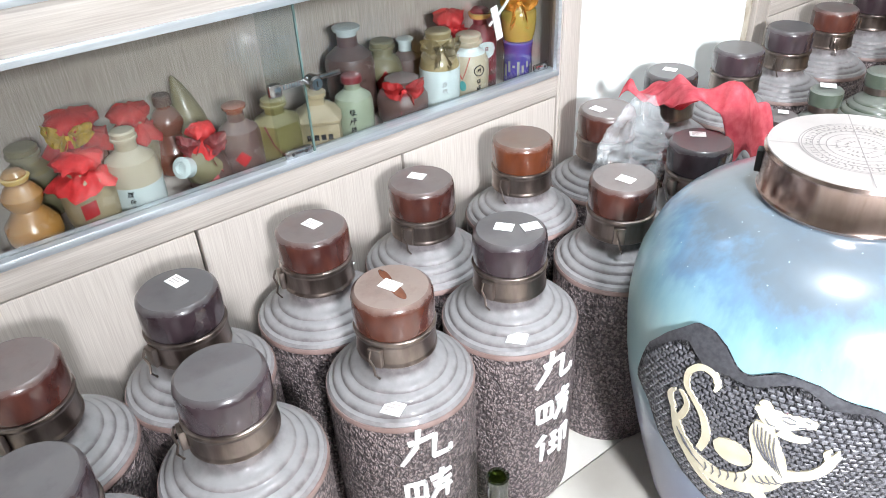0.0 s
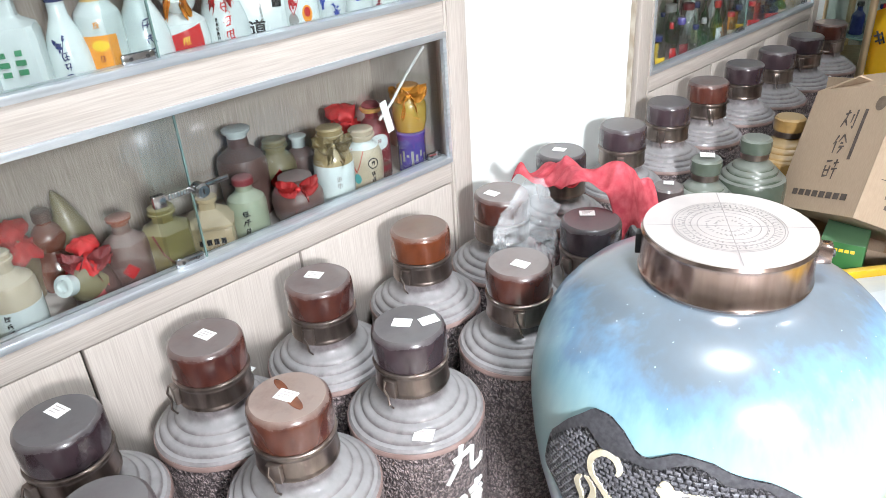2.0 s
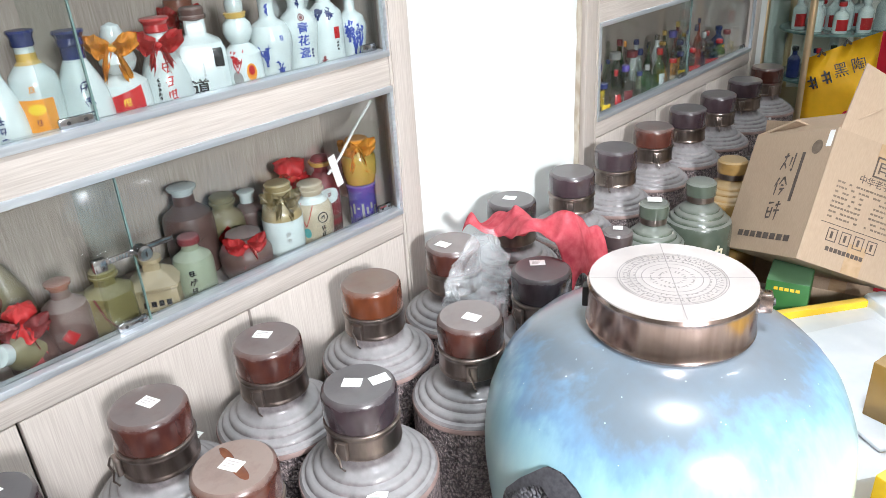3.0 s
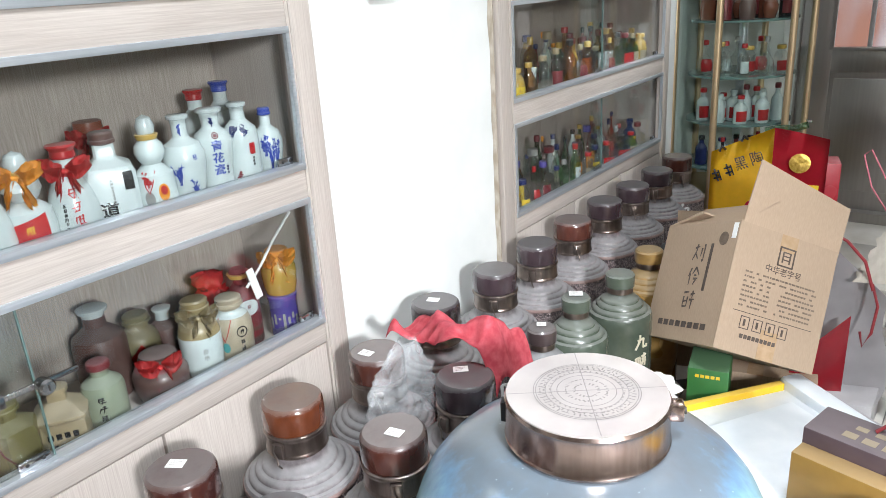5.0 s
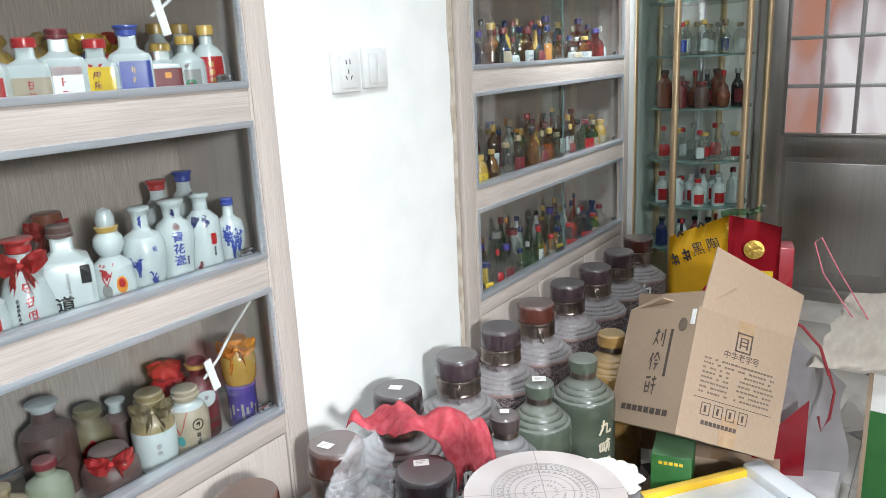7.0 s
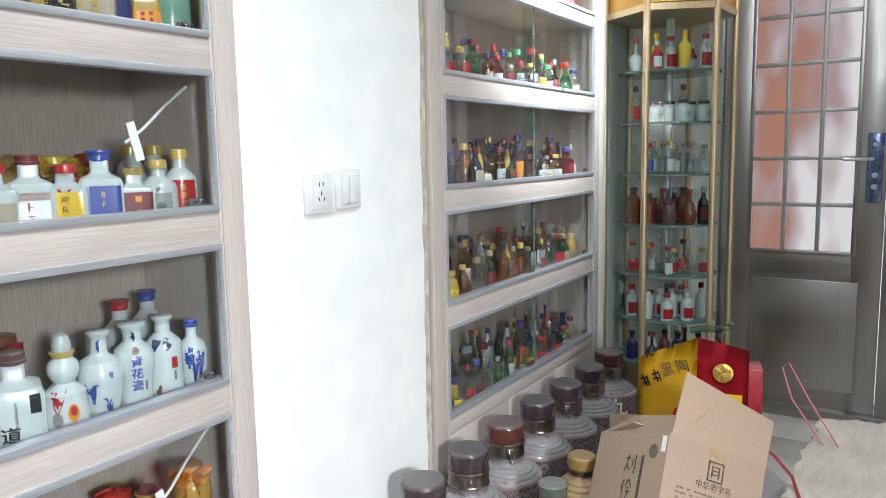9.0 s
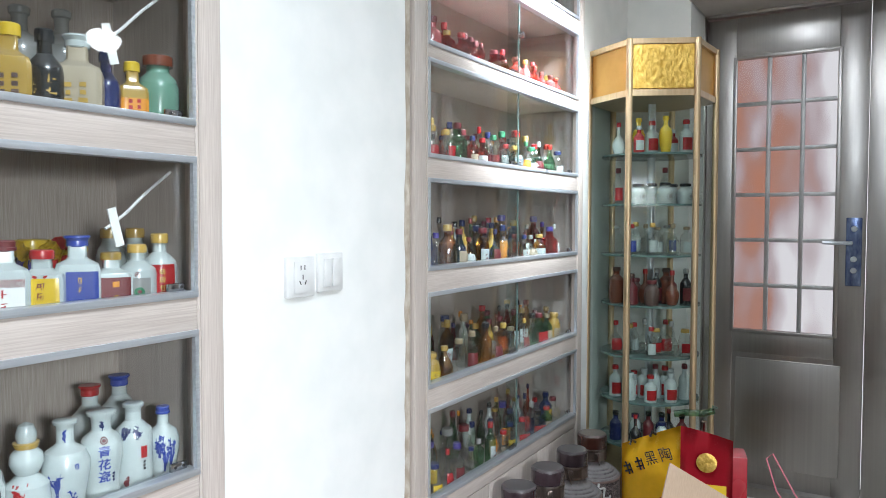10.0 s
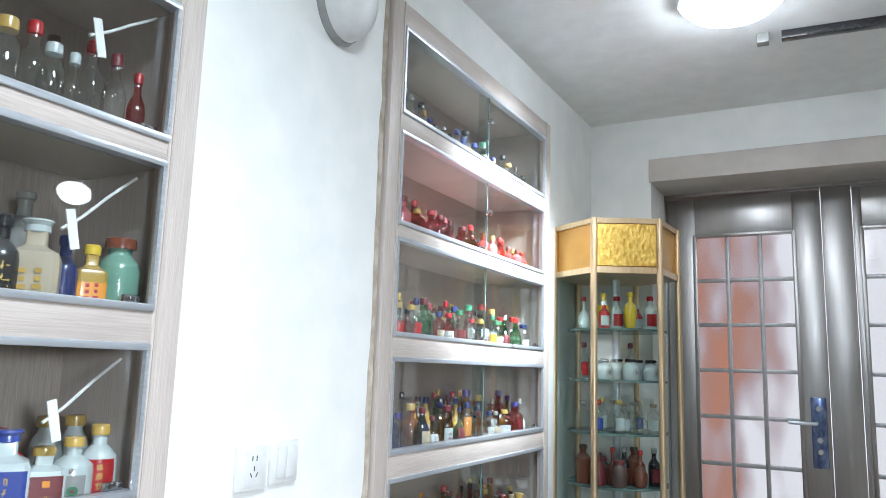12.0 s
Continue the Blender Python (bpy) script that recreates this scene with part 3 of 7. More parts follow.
def panel_foot(a):
    return float(np.interp(a, [-118, -111, -105, -94, -85, -60, -40, -30], [0.34, 0.325, 0.282, 0.238, 0.215, 0.20, 0.24, 0.35]))


def great_jar():
    jar = thing("great_jar", "large blue glazed jar with dark carved panel", "jar", pose(0.667, -0.38, 0))
    part("body", lathe(GJ, 96), M["glaze"], jar, "running blue and grey glaze")
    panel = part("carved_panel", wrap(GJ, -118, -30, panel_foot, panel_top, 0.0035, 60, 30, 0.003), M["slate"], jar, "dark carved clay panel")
    part("panel_rim", wrap(GJ, -112, -34, lambda a: panel_top(a) - 0.012 - 0.028 * math.exp(-((a + 92) / 8) ** 2) - 0.004 * math.sin(radians(a) * 23), panel_top, 0.006, 60, 4, 0.003), M["slate_rim"], panel)
    relief = [
        [(-86.6, 0.428, 0.5), (-86.0, 0.438, 1.0), (-88, 0.450, 1.1), (-92, 0.449, 1.1), (-95, 0.432, 1.1), (-94.6, 0.412, 1.1), (-91.5, 0.398, 1.1), (-88.2, 0.380, 1.3), (-86.4, 0.350, 1.5), (-88, 0.318, 1.2)],
        [(-98.5, 0.362, 0.8), (-97, 0.345, 1.8), (-94.5, 0.318, 2.8), (-90, 0.298, 3.4), (-85, 0.288, 3.8), (-79, 0.288, 4.2), (-73, 0.302, 4.8), (-69, 0.325, 5.2), (-68.5, 0.350, 5.0), (-70.5, 0.378, 4.6), (-72.2, 0.400, 4.0), (-72.4, 0.416, 2.6)],
        [(-75.6, 0.434, 0.6), (-74, 0.433, 1.8), (-71.5, 0.428, 3.3), (-68.5, 0.427, 3.2), (-65.5, 0.431, 2.4), (-62.5, 0.434, 1.7), (-60.6, 0.433, 1.0)],
        [(-68.5, 0.414, 2.4), (-66, 0.409, 1.6), (-63.5, 0.409, 1.2), (-61.2, 0.412, 0.6)],
        [(-74.8, 0.441, 0.5), (-73.6, 0.443, 1.2), (-72, 0.438, 1.0)],
        [(-66, 0.338, 3.0), (-62, 0.346, 2.2), (-58.5, 0.356, 2.0), (-56, 0.372, 1.8), (-55, 0.388, 1.6), (-53.4, 0.397, 0.7)], [(-55.6, 0.386, 1.2), (-56.8, 0.398, 0.9), (-55.9, 0.404, 0.4)],
        [(-54.8, 0.392, 1.0), (-54.2, 0.404, 0.4)],
        [(-98.2, 0.362, 1.4), (-99.6, 0.376, 1.3), (-99.2, 0.388, 0.8), (-98, 0.393, 0.4)], [(-96.4, 0.346, 1.2), (-94.6, 0.362, 1.2), (-93.6, 0.382, 1.0), (-95, 0.394, 0.9), (-96.8, 0.398, 0.5)],
        [(-92, 0.298, 2.0), (-88.5, 0.277, 1.7), (-85, 0.262, 1.5), (-81.5, 0.253, 1.4), (-79.2, 0.251, 0.6)], [(-84, 0.262, 1.0), (-81.5, 0.261, 0.5)],
        [(-72, 0.308, 2.8), (-69.5, 0.288, 2.2), (-66.5, 0.276, 1.8), (-63, 0.277, 1.6), (-61, 0.280, 0.7)], [(-65, 0.281, 1.2), (-63, 0.287, 0.9), (-61.8, 0.287, 0.4)],
    ]
    for line in relief:
        bm = bmesh.new()
        pts = []
        full = [line[0]] + line + [line[-1]]
        for p0, p1, p2, p3 in zip(full, full[1:], full[2:], full[3:]):
            for s in range(6):
                f = s / 6
                pts.append(tuple(0.5 * (2 * b + (c - a) * f + (2 * a - 5 * b + 4 * c - d) * f * f + (3 * b - a - 3 * c + d) * f ** 3) for a, b, c, d in zip(p0, p1, p2, p3)))
        stroke(bm, GJ, pts + [line[-1]], 0.0075, 0.0066)
        part("relief", bm, M["cream"], panel, "plain cream raised shape")
    # rows of small chiselled stones in the hollow ground
    stones = bmesh.new()
    rs = random.Random(8)
    z, row = 0.206, 0
    while z < 0.486:
        step = math.degrees(0.0094 / radius_at(GJ, z))
        a = -117.0 + (row % 2) * step / 2
        while a < -32:
            if panel_foot(a) + 0.004 < z and z + 0.009 < panel_top(a) - 0.012 - 0.028 * math.exp(-((a + 92) / 8) ** 2):
                w, t0, t1 = step * rs.uniform(0.36, 0.44), z + 0.0005, z + 0.0059 * rs.uniform(0.80, 1.08)
                lean, high = rs.uniform(-0.9, 0.9), rs.uniform(0.0046, 0.0058)
                rim = [(a - w, t0, 0.0036), (a + w, t0 + 0.0006 * lean, 0.0036), (a + w, t1 + 0.0006 * lean, 0.0036), (a - w, t1, 0.0036),
                       (a - 0.6 * w, t0 + 0.0011, high), (a + 0.6 * w, t0 + 0.0011, high - 0.0005 * lean), (a + 0.6 * w, t1 - 0.0012, high), (a - 0.6 * w, t1 - 0.0012, high + 0.0004 * lean)]
                vs = []
                for ang, zz, o in rim:
                    q = radius_at(GJ, zz) + o
                    vs.append(stones.verts.new((q * math.cos(radians(ang)), q * math.sin(radians(ang)), zz)))
                for f in ((4, 5, 6, 7), (0, 1, 5, 4), (1, 2, 6, 5), (2, 3, 7, 6), (3, 0, 4, 7)):
                    stones.faces.new([vs[q] for q in f])
            a += step
        z, row = z + 0.0070, row + 1
    tagged(part("chiselled_ground", stones, M["slate_stone"], panel, "small chiselled dark stones", smooth=0), kind="stuff")
    bm = bmesh.new()
    ball = []
    for k in range(13):
        u = k / 6 - 1
        ball.append((-78.6 + 5.4 * u, 0.347 - 0.004 * u, 4.6 * math.sqrt(max(0.004, 1 - u * u))))
    stroke(bm, GJ, ball, 0.0085, 0.0068)
    part("relief", bm, M["cream"], panel, "plain cream raised oval")
    grooves = []
    for k in range(6):
        # mane lines that sweep down the neck, ribs along the back, and folds of the haunch
        grooves.append([(-75.0 + 1.15 * k, 0.416 - 0.003 * k), (-74.2 + 1.1 * k, 0.396 - 0.003 * k), (-72.4 + 1.1 * k, 0.376 - 0.004 * k), (-69.8 + 1.0 * k, 0.358 - 0.004 * k)])
        grooves.append([(-85.5 + 2.3 * k, 0.301 + 0.0008 * k * k), (-84.9 + 2.3 * k, 0.292 + 0.0008 * k * k), (-85.4 + 2.3 * k, 0.283 + 0.0007 * k * k)])
    for k in range(4):
        grooves.append([(-96.0 + 0.9 * k, 0.332 - 0.004 * k), (-93.0 + 1.1 * k, 0.311 - 0.004 * k), (-89.4 + 1.2 * k, 0.297 - 0.003 * k)])
        grooves.append([(-72.0 + 1.6 * k, 0.322 + 0.004 * k), (-70.6 + 1.6 * k, 0.313 + 0.004 * k), (-68.6 + 1.6 * k, 0.314 + 0.004 * k)])
    grooves += [[(-69, 0.434), (-67.4, 0.4365), (-65.6, 0.434)], [(-68.6, 0.430), (-67, 0.428), (-65.4, 0.430)], [(-63.4, 0.437), (-62.2, 0.4365)], [(-72.6, 0.424), (-71.4, 0.418), (-69.8, 0.418)], [(-64.6, 0.426), (-62.8, 0.4285)]]
    for line in grooves:
        bm = bmesh.new()
        n = len(line)
        stroke(bm, GJ, [(a, z, (0.5, 1.0, 0.9, 0.35)[k] if n == 4 else (0.6, 1.0, 0.35)[k]) for k, (a, z) in enumerate(line)], 0.0017, 0.0073)
        part("groove", bm, M["slate_rim"], panel)
    lid = part("lid", lathe([(0.098, 0.6145), (0.104, 0.596), (0.108, 0.596), (0.1095, 0.600), (0.1075, 0.604), (0.1075, 0.648), (0.1085, 0.653), (0.105, 0.6585), (0.100, 0.6590)], 80), M["copper"], jar, "bronze drum lid")
    part("lid_plate", lathe([(0.106, 0.656), (0.1055, 0.6592), (0.0, 0.6597)], 80), M["lid_top"], lid, "engraved lid top with the ceiling's reflection painted pale")
    rings = bmesh.new()
    for r in (0.038, 0.046, 0.0535, 0.066, 0.069):
        for i in range(72):
            a0, a1 = 2 * math.pi * i / 72, 2 * math.pi * (i + 1) / 72
            vs = [rings.verts.new((rr * math.cos(a), rr * math.sin(a), 0.6604)) for a, rr in ((a0, r), (a1, r), (a1, r + 0.0011), (a0, r + 0.0011))]
            rings.faces.new(vs)
    part("engraved_ring", rings, M["engrave"], lid)
    ticks = bmesh.new()
    rnd = random.Random(4)
    for r0, n in ((0.048, 40), (0.056, 48), (0.061, 54), (0.016, 18), (0.027, 30)):
        for i in range(n):
            a = 2 * math.pi * (i + 0.3 * rnd.random()) / n
            d, w = 0.0035 + 0.003 * rnd.random(), 0.0007 + 0.0004 * rnd.random()
            c, s = math.cos(a), math.sin(a)
            ta = a + rnd.choice((0, 0, 1.57, 0.8))
            tc, ts = math.cos(ta), math.sin(ta)
            x, y = r0 * c, r0 * s
            ticks.faces.new([ticks.verts.new((x + u * d / 2 * tc - v * w * ts, y + u * d / 2 * ts + v * w * tc, 0.6606)) for u, v in ((-1, -1), (1, -1), (1, 1), (-1, 1))])
    tagged(part("engraved_sign", ticks, M["engrave"], lid), kind="stuff")
    seam = bmesh.new()
    for a in (0.62, 2.19):
        c, s = math.cos(a), math.sin(a)
        seam.faces.new([seam.verts.new((u * 0.104 * c - v * 0.0006 * s, u * 0.104 * s + v * 0.0006 * c, 0.6602)) for u, v in ((-1, -1), (1, -1), (1, 1), (-1, 1))])
    part("lid_seam", seam, M["engrave"], lid)
    hinge = part("hinge", cube(0.104, 0.124, -0.010, 0.010, 0.622, 0.648, bevel=0.003), M["copper"], lid, "small bronze hinge block", m=pose(0, 0, 0, 0, 0, 27))
    part("hinge_pin", tube([(0.1245, 0, 0.635), (0.127, 0, 0.635)], 0.005, 10), M["black"], hinge)
    part("catch", cube(0.105, 0.114, -0.009, 0.009, 0.610, 0.640, bevel=0.002), M["black"], lid, "dark lid catch", m=pose(0, 0, 0, 0, 0, 205))


great_jar()


# ---- smaller jars beyond ----
M["green_glaze"] = surf("grey green glaze", (0.060, 0.078, 0.058), (0.105, 0.125, 0.095), (14, 14, 14), 0.25, bump=0.05, coat=0.6, dust=(0.20, 0.21, 0.19), vary=0.12)
M["grey_glaze"] = surf("slate grey glaze", (0.13, 0.13, 0.135), (0.19, 0.19, 0.195), (14, 14, 14), 0.3, bump=0.05, coat=0.5, dust=(0.26, 0.26, 0.265))
M["amber"] = surf("amber brown glaze", (0.20, 0.115, 0.035), (0.30, 0.18, 0.06), (22, 22, 40), 0.28, bump=0.15, coat=0.5, dust=(0.30, 0.22, 0.12))
M["dark_lid"] = surf("dark plum lid", (0.05, 0.035, 0.035), (0.08, 0.055, 0.055), (20, 20, 20), 0.3, coat=0.4, dust=(0.20, 0.18, 0.175))


def small_jar(label, m, r, h, body, lid):
    jar = thing("glazed_jar", label, "jar", m, "small glazed jars")
    s = h - 0.105
    part("body", lathe([(r * 0.93, 0), (r * 0.99, 0.008), (r, 0.03), (r, s - 0.02), (r * 0.985, s - 0.006), (r * 0.95, s + 0.001), (r * 0.89, s + 0.0035), (r * 0.865, s + 0.005), (r * 0.85, s + 0.0095), (r * 0.81, s + 0.0135), (r * 0.75, s + 0.0155), (r * 0.725, s + 0.017), (r * 0.71, s + 0.022), (r * 0.67, s + 0.026), (r * 0.61, s + 0.028), (r * 0.585, s + 0.0295), (r * 0.57, s + 0.034), (r * 0.52, s + 0.038), (r * 0.42, s + 0.041), (r * 0.34, s + 0.05), (r * 0.34, s + 0.06)], 40), M[body], jar)
    part("clamp_band", lathe([(r * 0.34, s + 0.052), (r * 0.40, s + 0.053), (r * 0.40, s + 0.070), (r * 0.36, s + 0.071)], 32), M["band"], jar, "bronze clamp band")
    part("lid", lathe([(r * 0.36, s + 0.068), (r * 0.44, s + 0.070), (r * 0.45, s + 0.090), (r * 0.44, s + 0.100), (r * 0.38, s + 0.105), (0, s + 0.106)], 32), M[lid], jar)
    return jar


small_jar("slate grey glazed jar with dark lid", pose(0.262, 0.217, 0), 0.080, 0.40, "grey_glaze", "dark_lid")
small_jar("grey green glazed jar with price tag on lid", pose(0.272, 0.375, 0), 0.082, 0.42, "green_glaze", "green_glaze")
small_jar("grey green glazed jar with brushed marks", pose(0.315, 0.545, 0), 0.086, 0.43, "green_glaze", "green_glaze")
small_jar("amber brown glazed jar with bronze band", pose(0.315, 0.745, 0), 0.090, 0.43, "amber", "amber")
small_jar("dark plum glazed jar behind the great jar", pose(0.36, 0.05, 0), 0.078, 0.40, "dark_lid", "dark_lid")
price_tag(pose(0.272, 0.375, 0.4265, 0, 0, 30), 0.034, 0.028)
price_tag(pose(0.262, 0.217, 0.4065, 0, 0, 30), 0.022, 0.018)
pot = thing("black_pot", "black pot with an upturned rim", "pot", pose(0.27, 1.06, 0))
part("body", lathe([(0.05, 0), (0.07, 0.03), (0.085, 0.12), (0.075, 0.24), (0.07, 0.27), (0.09, 0.30), (0.095, 0.305), (0.088, 0.307), (0.065, 0.28), (0.0, 0.275)], 36), M["black"], pot)


# ---- cloth and plastic ----
M["red_cloth"] = surf("red cotton cloth", (0.70, 0.095, 0.13), (0.85, 0.20, 0.24), (60, 60, 60), 0.85, bump=0.3, depth=0.002, blotch=0.15)


def film_plastic():
    m = bpy.data.materials.new("milky plastic film")
    m.use_nodes = True
    nt = m.node_tree
    b = nt.nodes["Principled BSDF"]
    b.inputs["Base Color"].default_value = (0.86, 0.89, 0.91, 1)
    b.inputs["Roughness"].default_value, b.inputs["Alpha"].default_value = 0.10, 0.19
    no, bp = nt.nodes.new("ShaderNodeTexNoise"), nt.nodes.new("ShaderNodeBump")
    no.inputs["Scale"].default_value, no.inputs["Detail"].default_value = 45, 5
    bp.inputs["Strength"].default_value, bp.inputs["Distance"].default_value = 0.6, 0.004
    nt.links.new(no.outputs[0], bp.inputs["Height"])
    nt.links.new(bp.outputs[0], b.inputs["Normal"])
    return m


M["film"] = film_plastic()


def draped(nu, nv, shape, thick=0.002):
    bm = bmesh.new()
    g = [[bm.verts.new(shape(i / nu, j / nv)) for j in range(nv + 1)] for i in range(nu + 1)]
    for i in range(nu):
        for j in range(nv):
            bm.faces.new((g[i][j], g[i + 1][j], g[i + 1][j + 1], g[i][j + 1]))
    if thick:
        bmesh.ops.solidify(bm, geom=bm.faces[:], thickness=thick)
    return bm


def cloth_shape(u, v):
    # lies behind and across the lids, its outer end hanging down
    x = 0.125 + 0.225 * min(u, 0.8) / 0.8 + 0.03 * max(0, u - 0.8) / 0.2
    y = -0.175 + (0.13 + 0.02 * u) * v + 0.014 * math.sin(8 * u)
    z = 0.520 + 0.055 * min(u, 0.8) / 0.8 - 0.13 * (v - 0.35) ** 2 - 0.12 * (max(0, u - 0.8) / 0.2) ** 1.3
    z += 0.013 * math.sin(13 * u + 9 * v) + 0.022 * noise.noise((x * 26, y * 26, 3)) + 0.012 * max(0, 0.25 - v) * math.sin(25 * u)
    return (x, y + 0.012 * noise.noise((x * 30, v * 4, 9)), z)


solid("cloth", draped(44, 44, cloth_shape, 0.003), M["red_cloth"], "crumpled red cloth draped over jar lids", "cloth", smooth=80)


def bag_shape(u, v):
    a = 2 * math.pi * u
    z = 0.395 + 0.165 * v
    r = (0.058 + 0.008 * math.sin(3 * a) + 0.022 * noise.noise((math.cos(a) * 3, math.sin(a) * 3, v * 11))) * (1 - 0.7 * max(0, v - 0.6) / 0.4)
    return (0.232 + r * math.cos(a) * 0.8, -0.262 + r * math.sin(a) * 1.15 + 0.05 * max(0, v - 0.5), z)


film = solid("plastic_bag", draped(48, 26, bag_shape, 0), M["film"], "crumpled clear plastic bag between the jars", "bag", smooth=25)
film.visible_shadow = False


# ---- hexagonal display case ----
M["gold_leaf"] = surf("embossed gold panel", (0.55, 0.33, 0.05), (0.85, 0.60, 0.16), (70, 70, 45), 0.35, 0.7, bump=0.8, depth=0.006)
M["amber_panel"] = surf("amber gold panel", (0.55, 0.30, 0.06), (0.66, 0.38, 0.10), (8, 8, 8), 0.35, 0.4, bump=0.05)
M["case_pane"] = clear_glass("display case glass", (0.88, 0.92, 0.90), 0.03, 0.20, 0.003)
M["shelf_glass"] = clear_glass("greenish shelf glass", (0.72, 0.86, 0.80), 0.05)
CASE = pose(0.205, 1.945, 0, 0, 0, 26)
HEX = 0.255


def display_case():
    case = thing("display_case", "hexagonal glass display case with champagne gold frame", "display case", CASE)
    top, band = 2.005, 1.80
    part("base", lathe([(HEX, 0), (HEX, 0.30), (HEX - 0.004, 0.305)], 6), M["gold"], case, smooth=0)
    part("cap_panel", lathe([(HEX - 0.01, band), (HEX - 0.01, top - 0.01)], 6), M["amber_panel"], case, smooth=0)
    part("roof", lathe([(HEX + 0.004, top - 0.02), (HEX + 0.006, top), (HEX - 0.02, top + 0.004)], 6), M["gold"], case, smooth=0)
    part("ring", lathe([(HEX - 0.03, band - 0.012), (HEX + 0.004, band - 0.012), (HEX + 0.004, band + 0.012), (HEX - 0.03, band + 0.012)], 6), M["gold"], case, smooth=0)
    for i in range(6):
        a = radians(60 * i)
        x, y = HEX * math.cos(a), HEX * math.sin(a)
        part("post", lathe([(0.013, 0), (0.013, top)], 12), M["gold"], case, m=pose(x, y, 0))
        b = radians(60 * i + 30)
        ap = HEX * math.cos(radians(30))
        if i in (3, 4, 5, 2):
            face = pose(ap * math.cos(b), ap * math.sin(b), 0, 0, 0, 60 * i + 30)
            g = part("glass_pane", cube(-0.004, 0, -HEX / 2 + 0.012, HEX / 2 - 0.012, 0.305, band - 0.012), M["case_pane"], case, "clear glass side", m=face)
            g.visible_shadow = False
            if i == 4:
                part("emblem_panel", cube(-0.008, 0.004, -HEX / 2 + 0.014, HEX / 2 - 0.014, band + 0.016, top - 0.024), M["gold_leaf"], case, "embossed gold front panel", m=face)
    part("core_tube", lathe([(0.016, 0.3), (0.016, band)], 16), M["alu"], case)
    for z in CASE_Z:
        s = part("shelf", lathe([(0.196, z - 0.006), (0.198, z - 0.003), (0.196, z)], 40), M["shelf_glass"], case, "round green edged glass shelf")
        s.visible_shadow = False
        part("shelf_edge", lathe([(0.1975, z - 0.007), (0.1995, z - 0.0065), (0.1995, z + 0.0005), (0.1975, z + 0.001)], 40), M["glass_edge"], s, "pale green ground edge")


CASE_Z = [0.41, 0.590, 0.770, 0.975, 1.174, 1.376, 1.576]
display_case()


# ---- steel door ----
M["bar"] = surf("pale steel glazing bar", (0.42, 0.42, 0.42), (0.52, 0.52, 0.52), (60, 60, 20), 0.45, 0.6)
M["frost"] = clear_glass("dusty door glass", (0.80, 0.80, 0.80), 0.12)
M["blue_film"] = surf("blue protective film", (0.05, 0.08, 0.20), (0.22, 0.28, 0.42), (60, 60, 25), 0.25, 0.5, bump=0.3, depth=0.002)


def street():
    m = bpy.data.materials.new("street beyond the door")
    m.use_nodes = True
    nt = m.node_tree
    n, ln = nt.nodes, nt.links.new
    b = n["Principled BSDF"]
    tc, mp = n.new("ShaderNodeTexCoord"), n.new("ShaderNodeMapping")
    mp.inputs["Scale"].default_value = (2.4, 1, 0.9)
    ln(tc.outputs["Object"], mp.inputs[0])
    no = n.new("ShaderNodeTexNoise")
    no.inputs["Scale"].default_value, no.inputs["Detail"].default_value = 1.7, 2
    ln(mp.outputs[0], no.inputs["Vector"])
    sep, mr, ad = n.new("ShaderNodeSeparateXYZ"), n.new("ShaderNodeMapRange"), n.new("ShaderNodeMath")
    ln(tc.outputs["Object"], sep.inputs[0])
    mr.inputs["From Min"].default_value, mr.inputs["From Max"].default_value = 0.25, 0.85
    mr.inputs["To Min"].default_value, mr.inputs["To Max"].default_value = -0.08, 0.20
    ln(sep.outputs[0], mr.inputs[0])
    ln(no.outputs[0], ad.inputs[0])
    ln(mr.outputs[0], ad.inputs[1])
    cr = n.new("ShaderNodeValToRGB")
    el = cr.color_ramp.elements
    el[0].position, el[0].color = 0.28, (0.60, 0.25, 0.15, 1)
    el[1].position, el[1].color = 0.70, (1.0, 0.96, 0.97, 1)
    for p, c in ((0.43, (0.52, 0.27, 0.21)), (0.54, (0.58, 0.46, 0.47))):
        e = el.new(p)
        e.color = (*c, 1)
    ln(ad.outputs[0], cr.inputs[0])
    ln(cr.outputs[0], b.inputs["Emission Color"])
    b.inputs["Base Color"].default_value = (0.02, 0.02, 0.02, 1)
    b.inputs["Emission Strength"].default_value = 0.95
    return m


solid("backdrop", cube(-0.4, 3.2, 3.6, 3.62, -0.2, 3.2), street(), "blurred orange and white street beyond the door", "backdrop", kind="structure", m=pose(0, 0, 0))


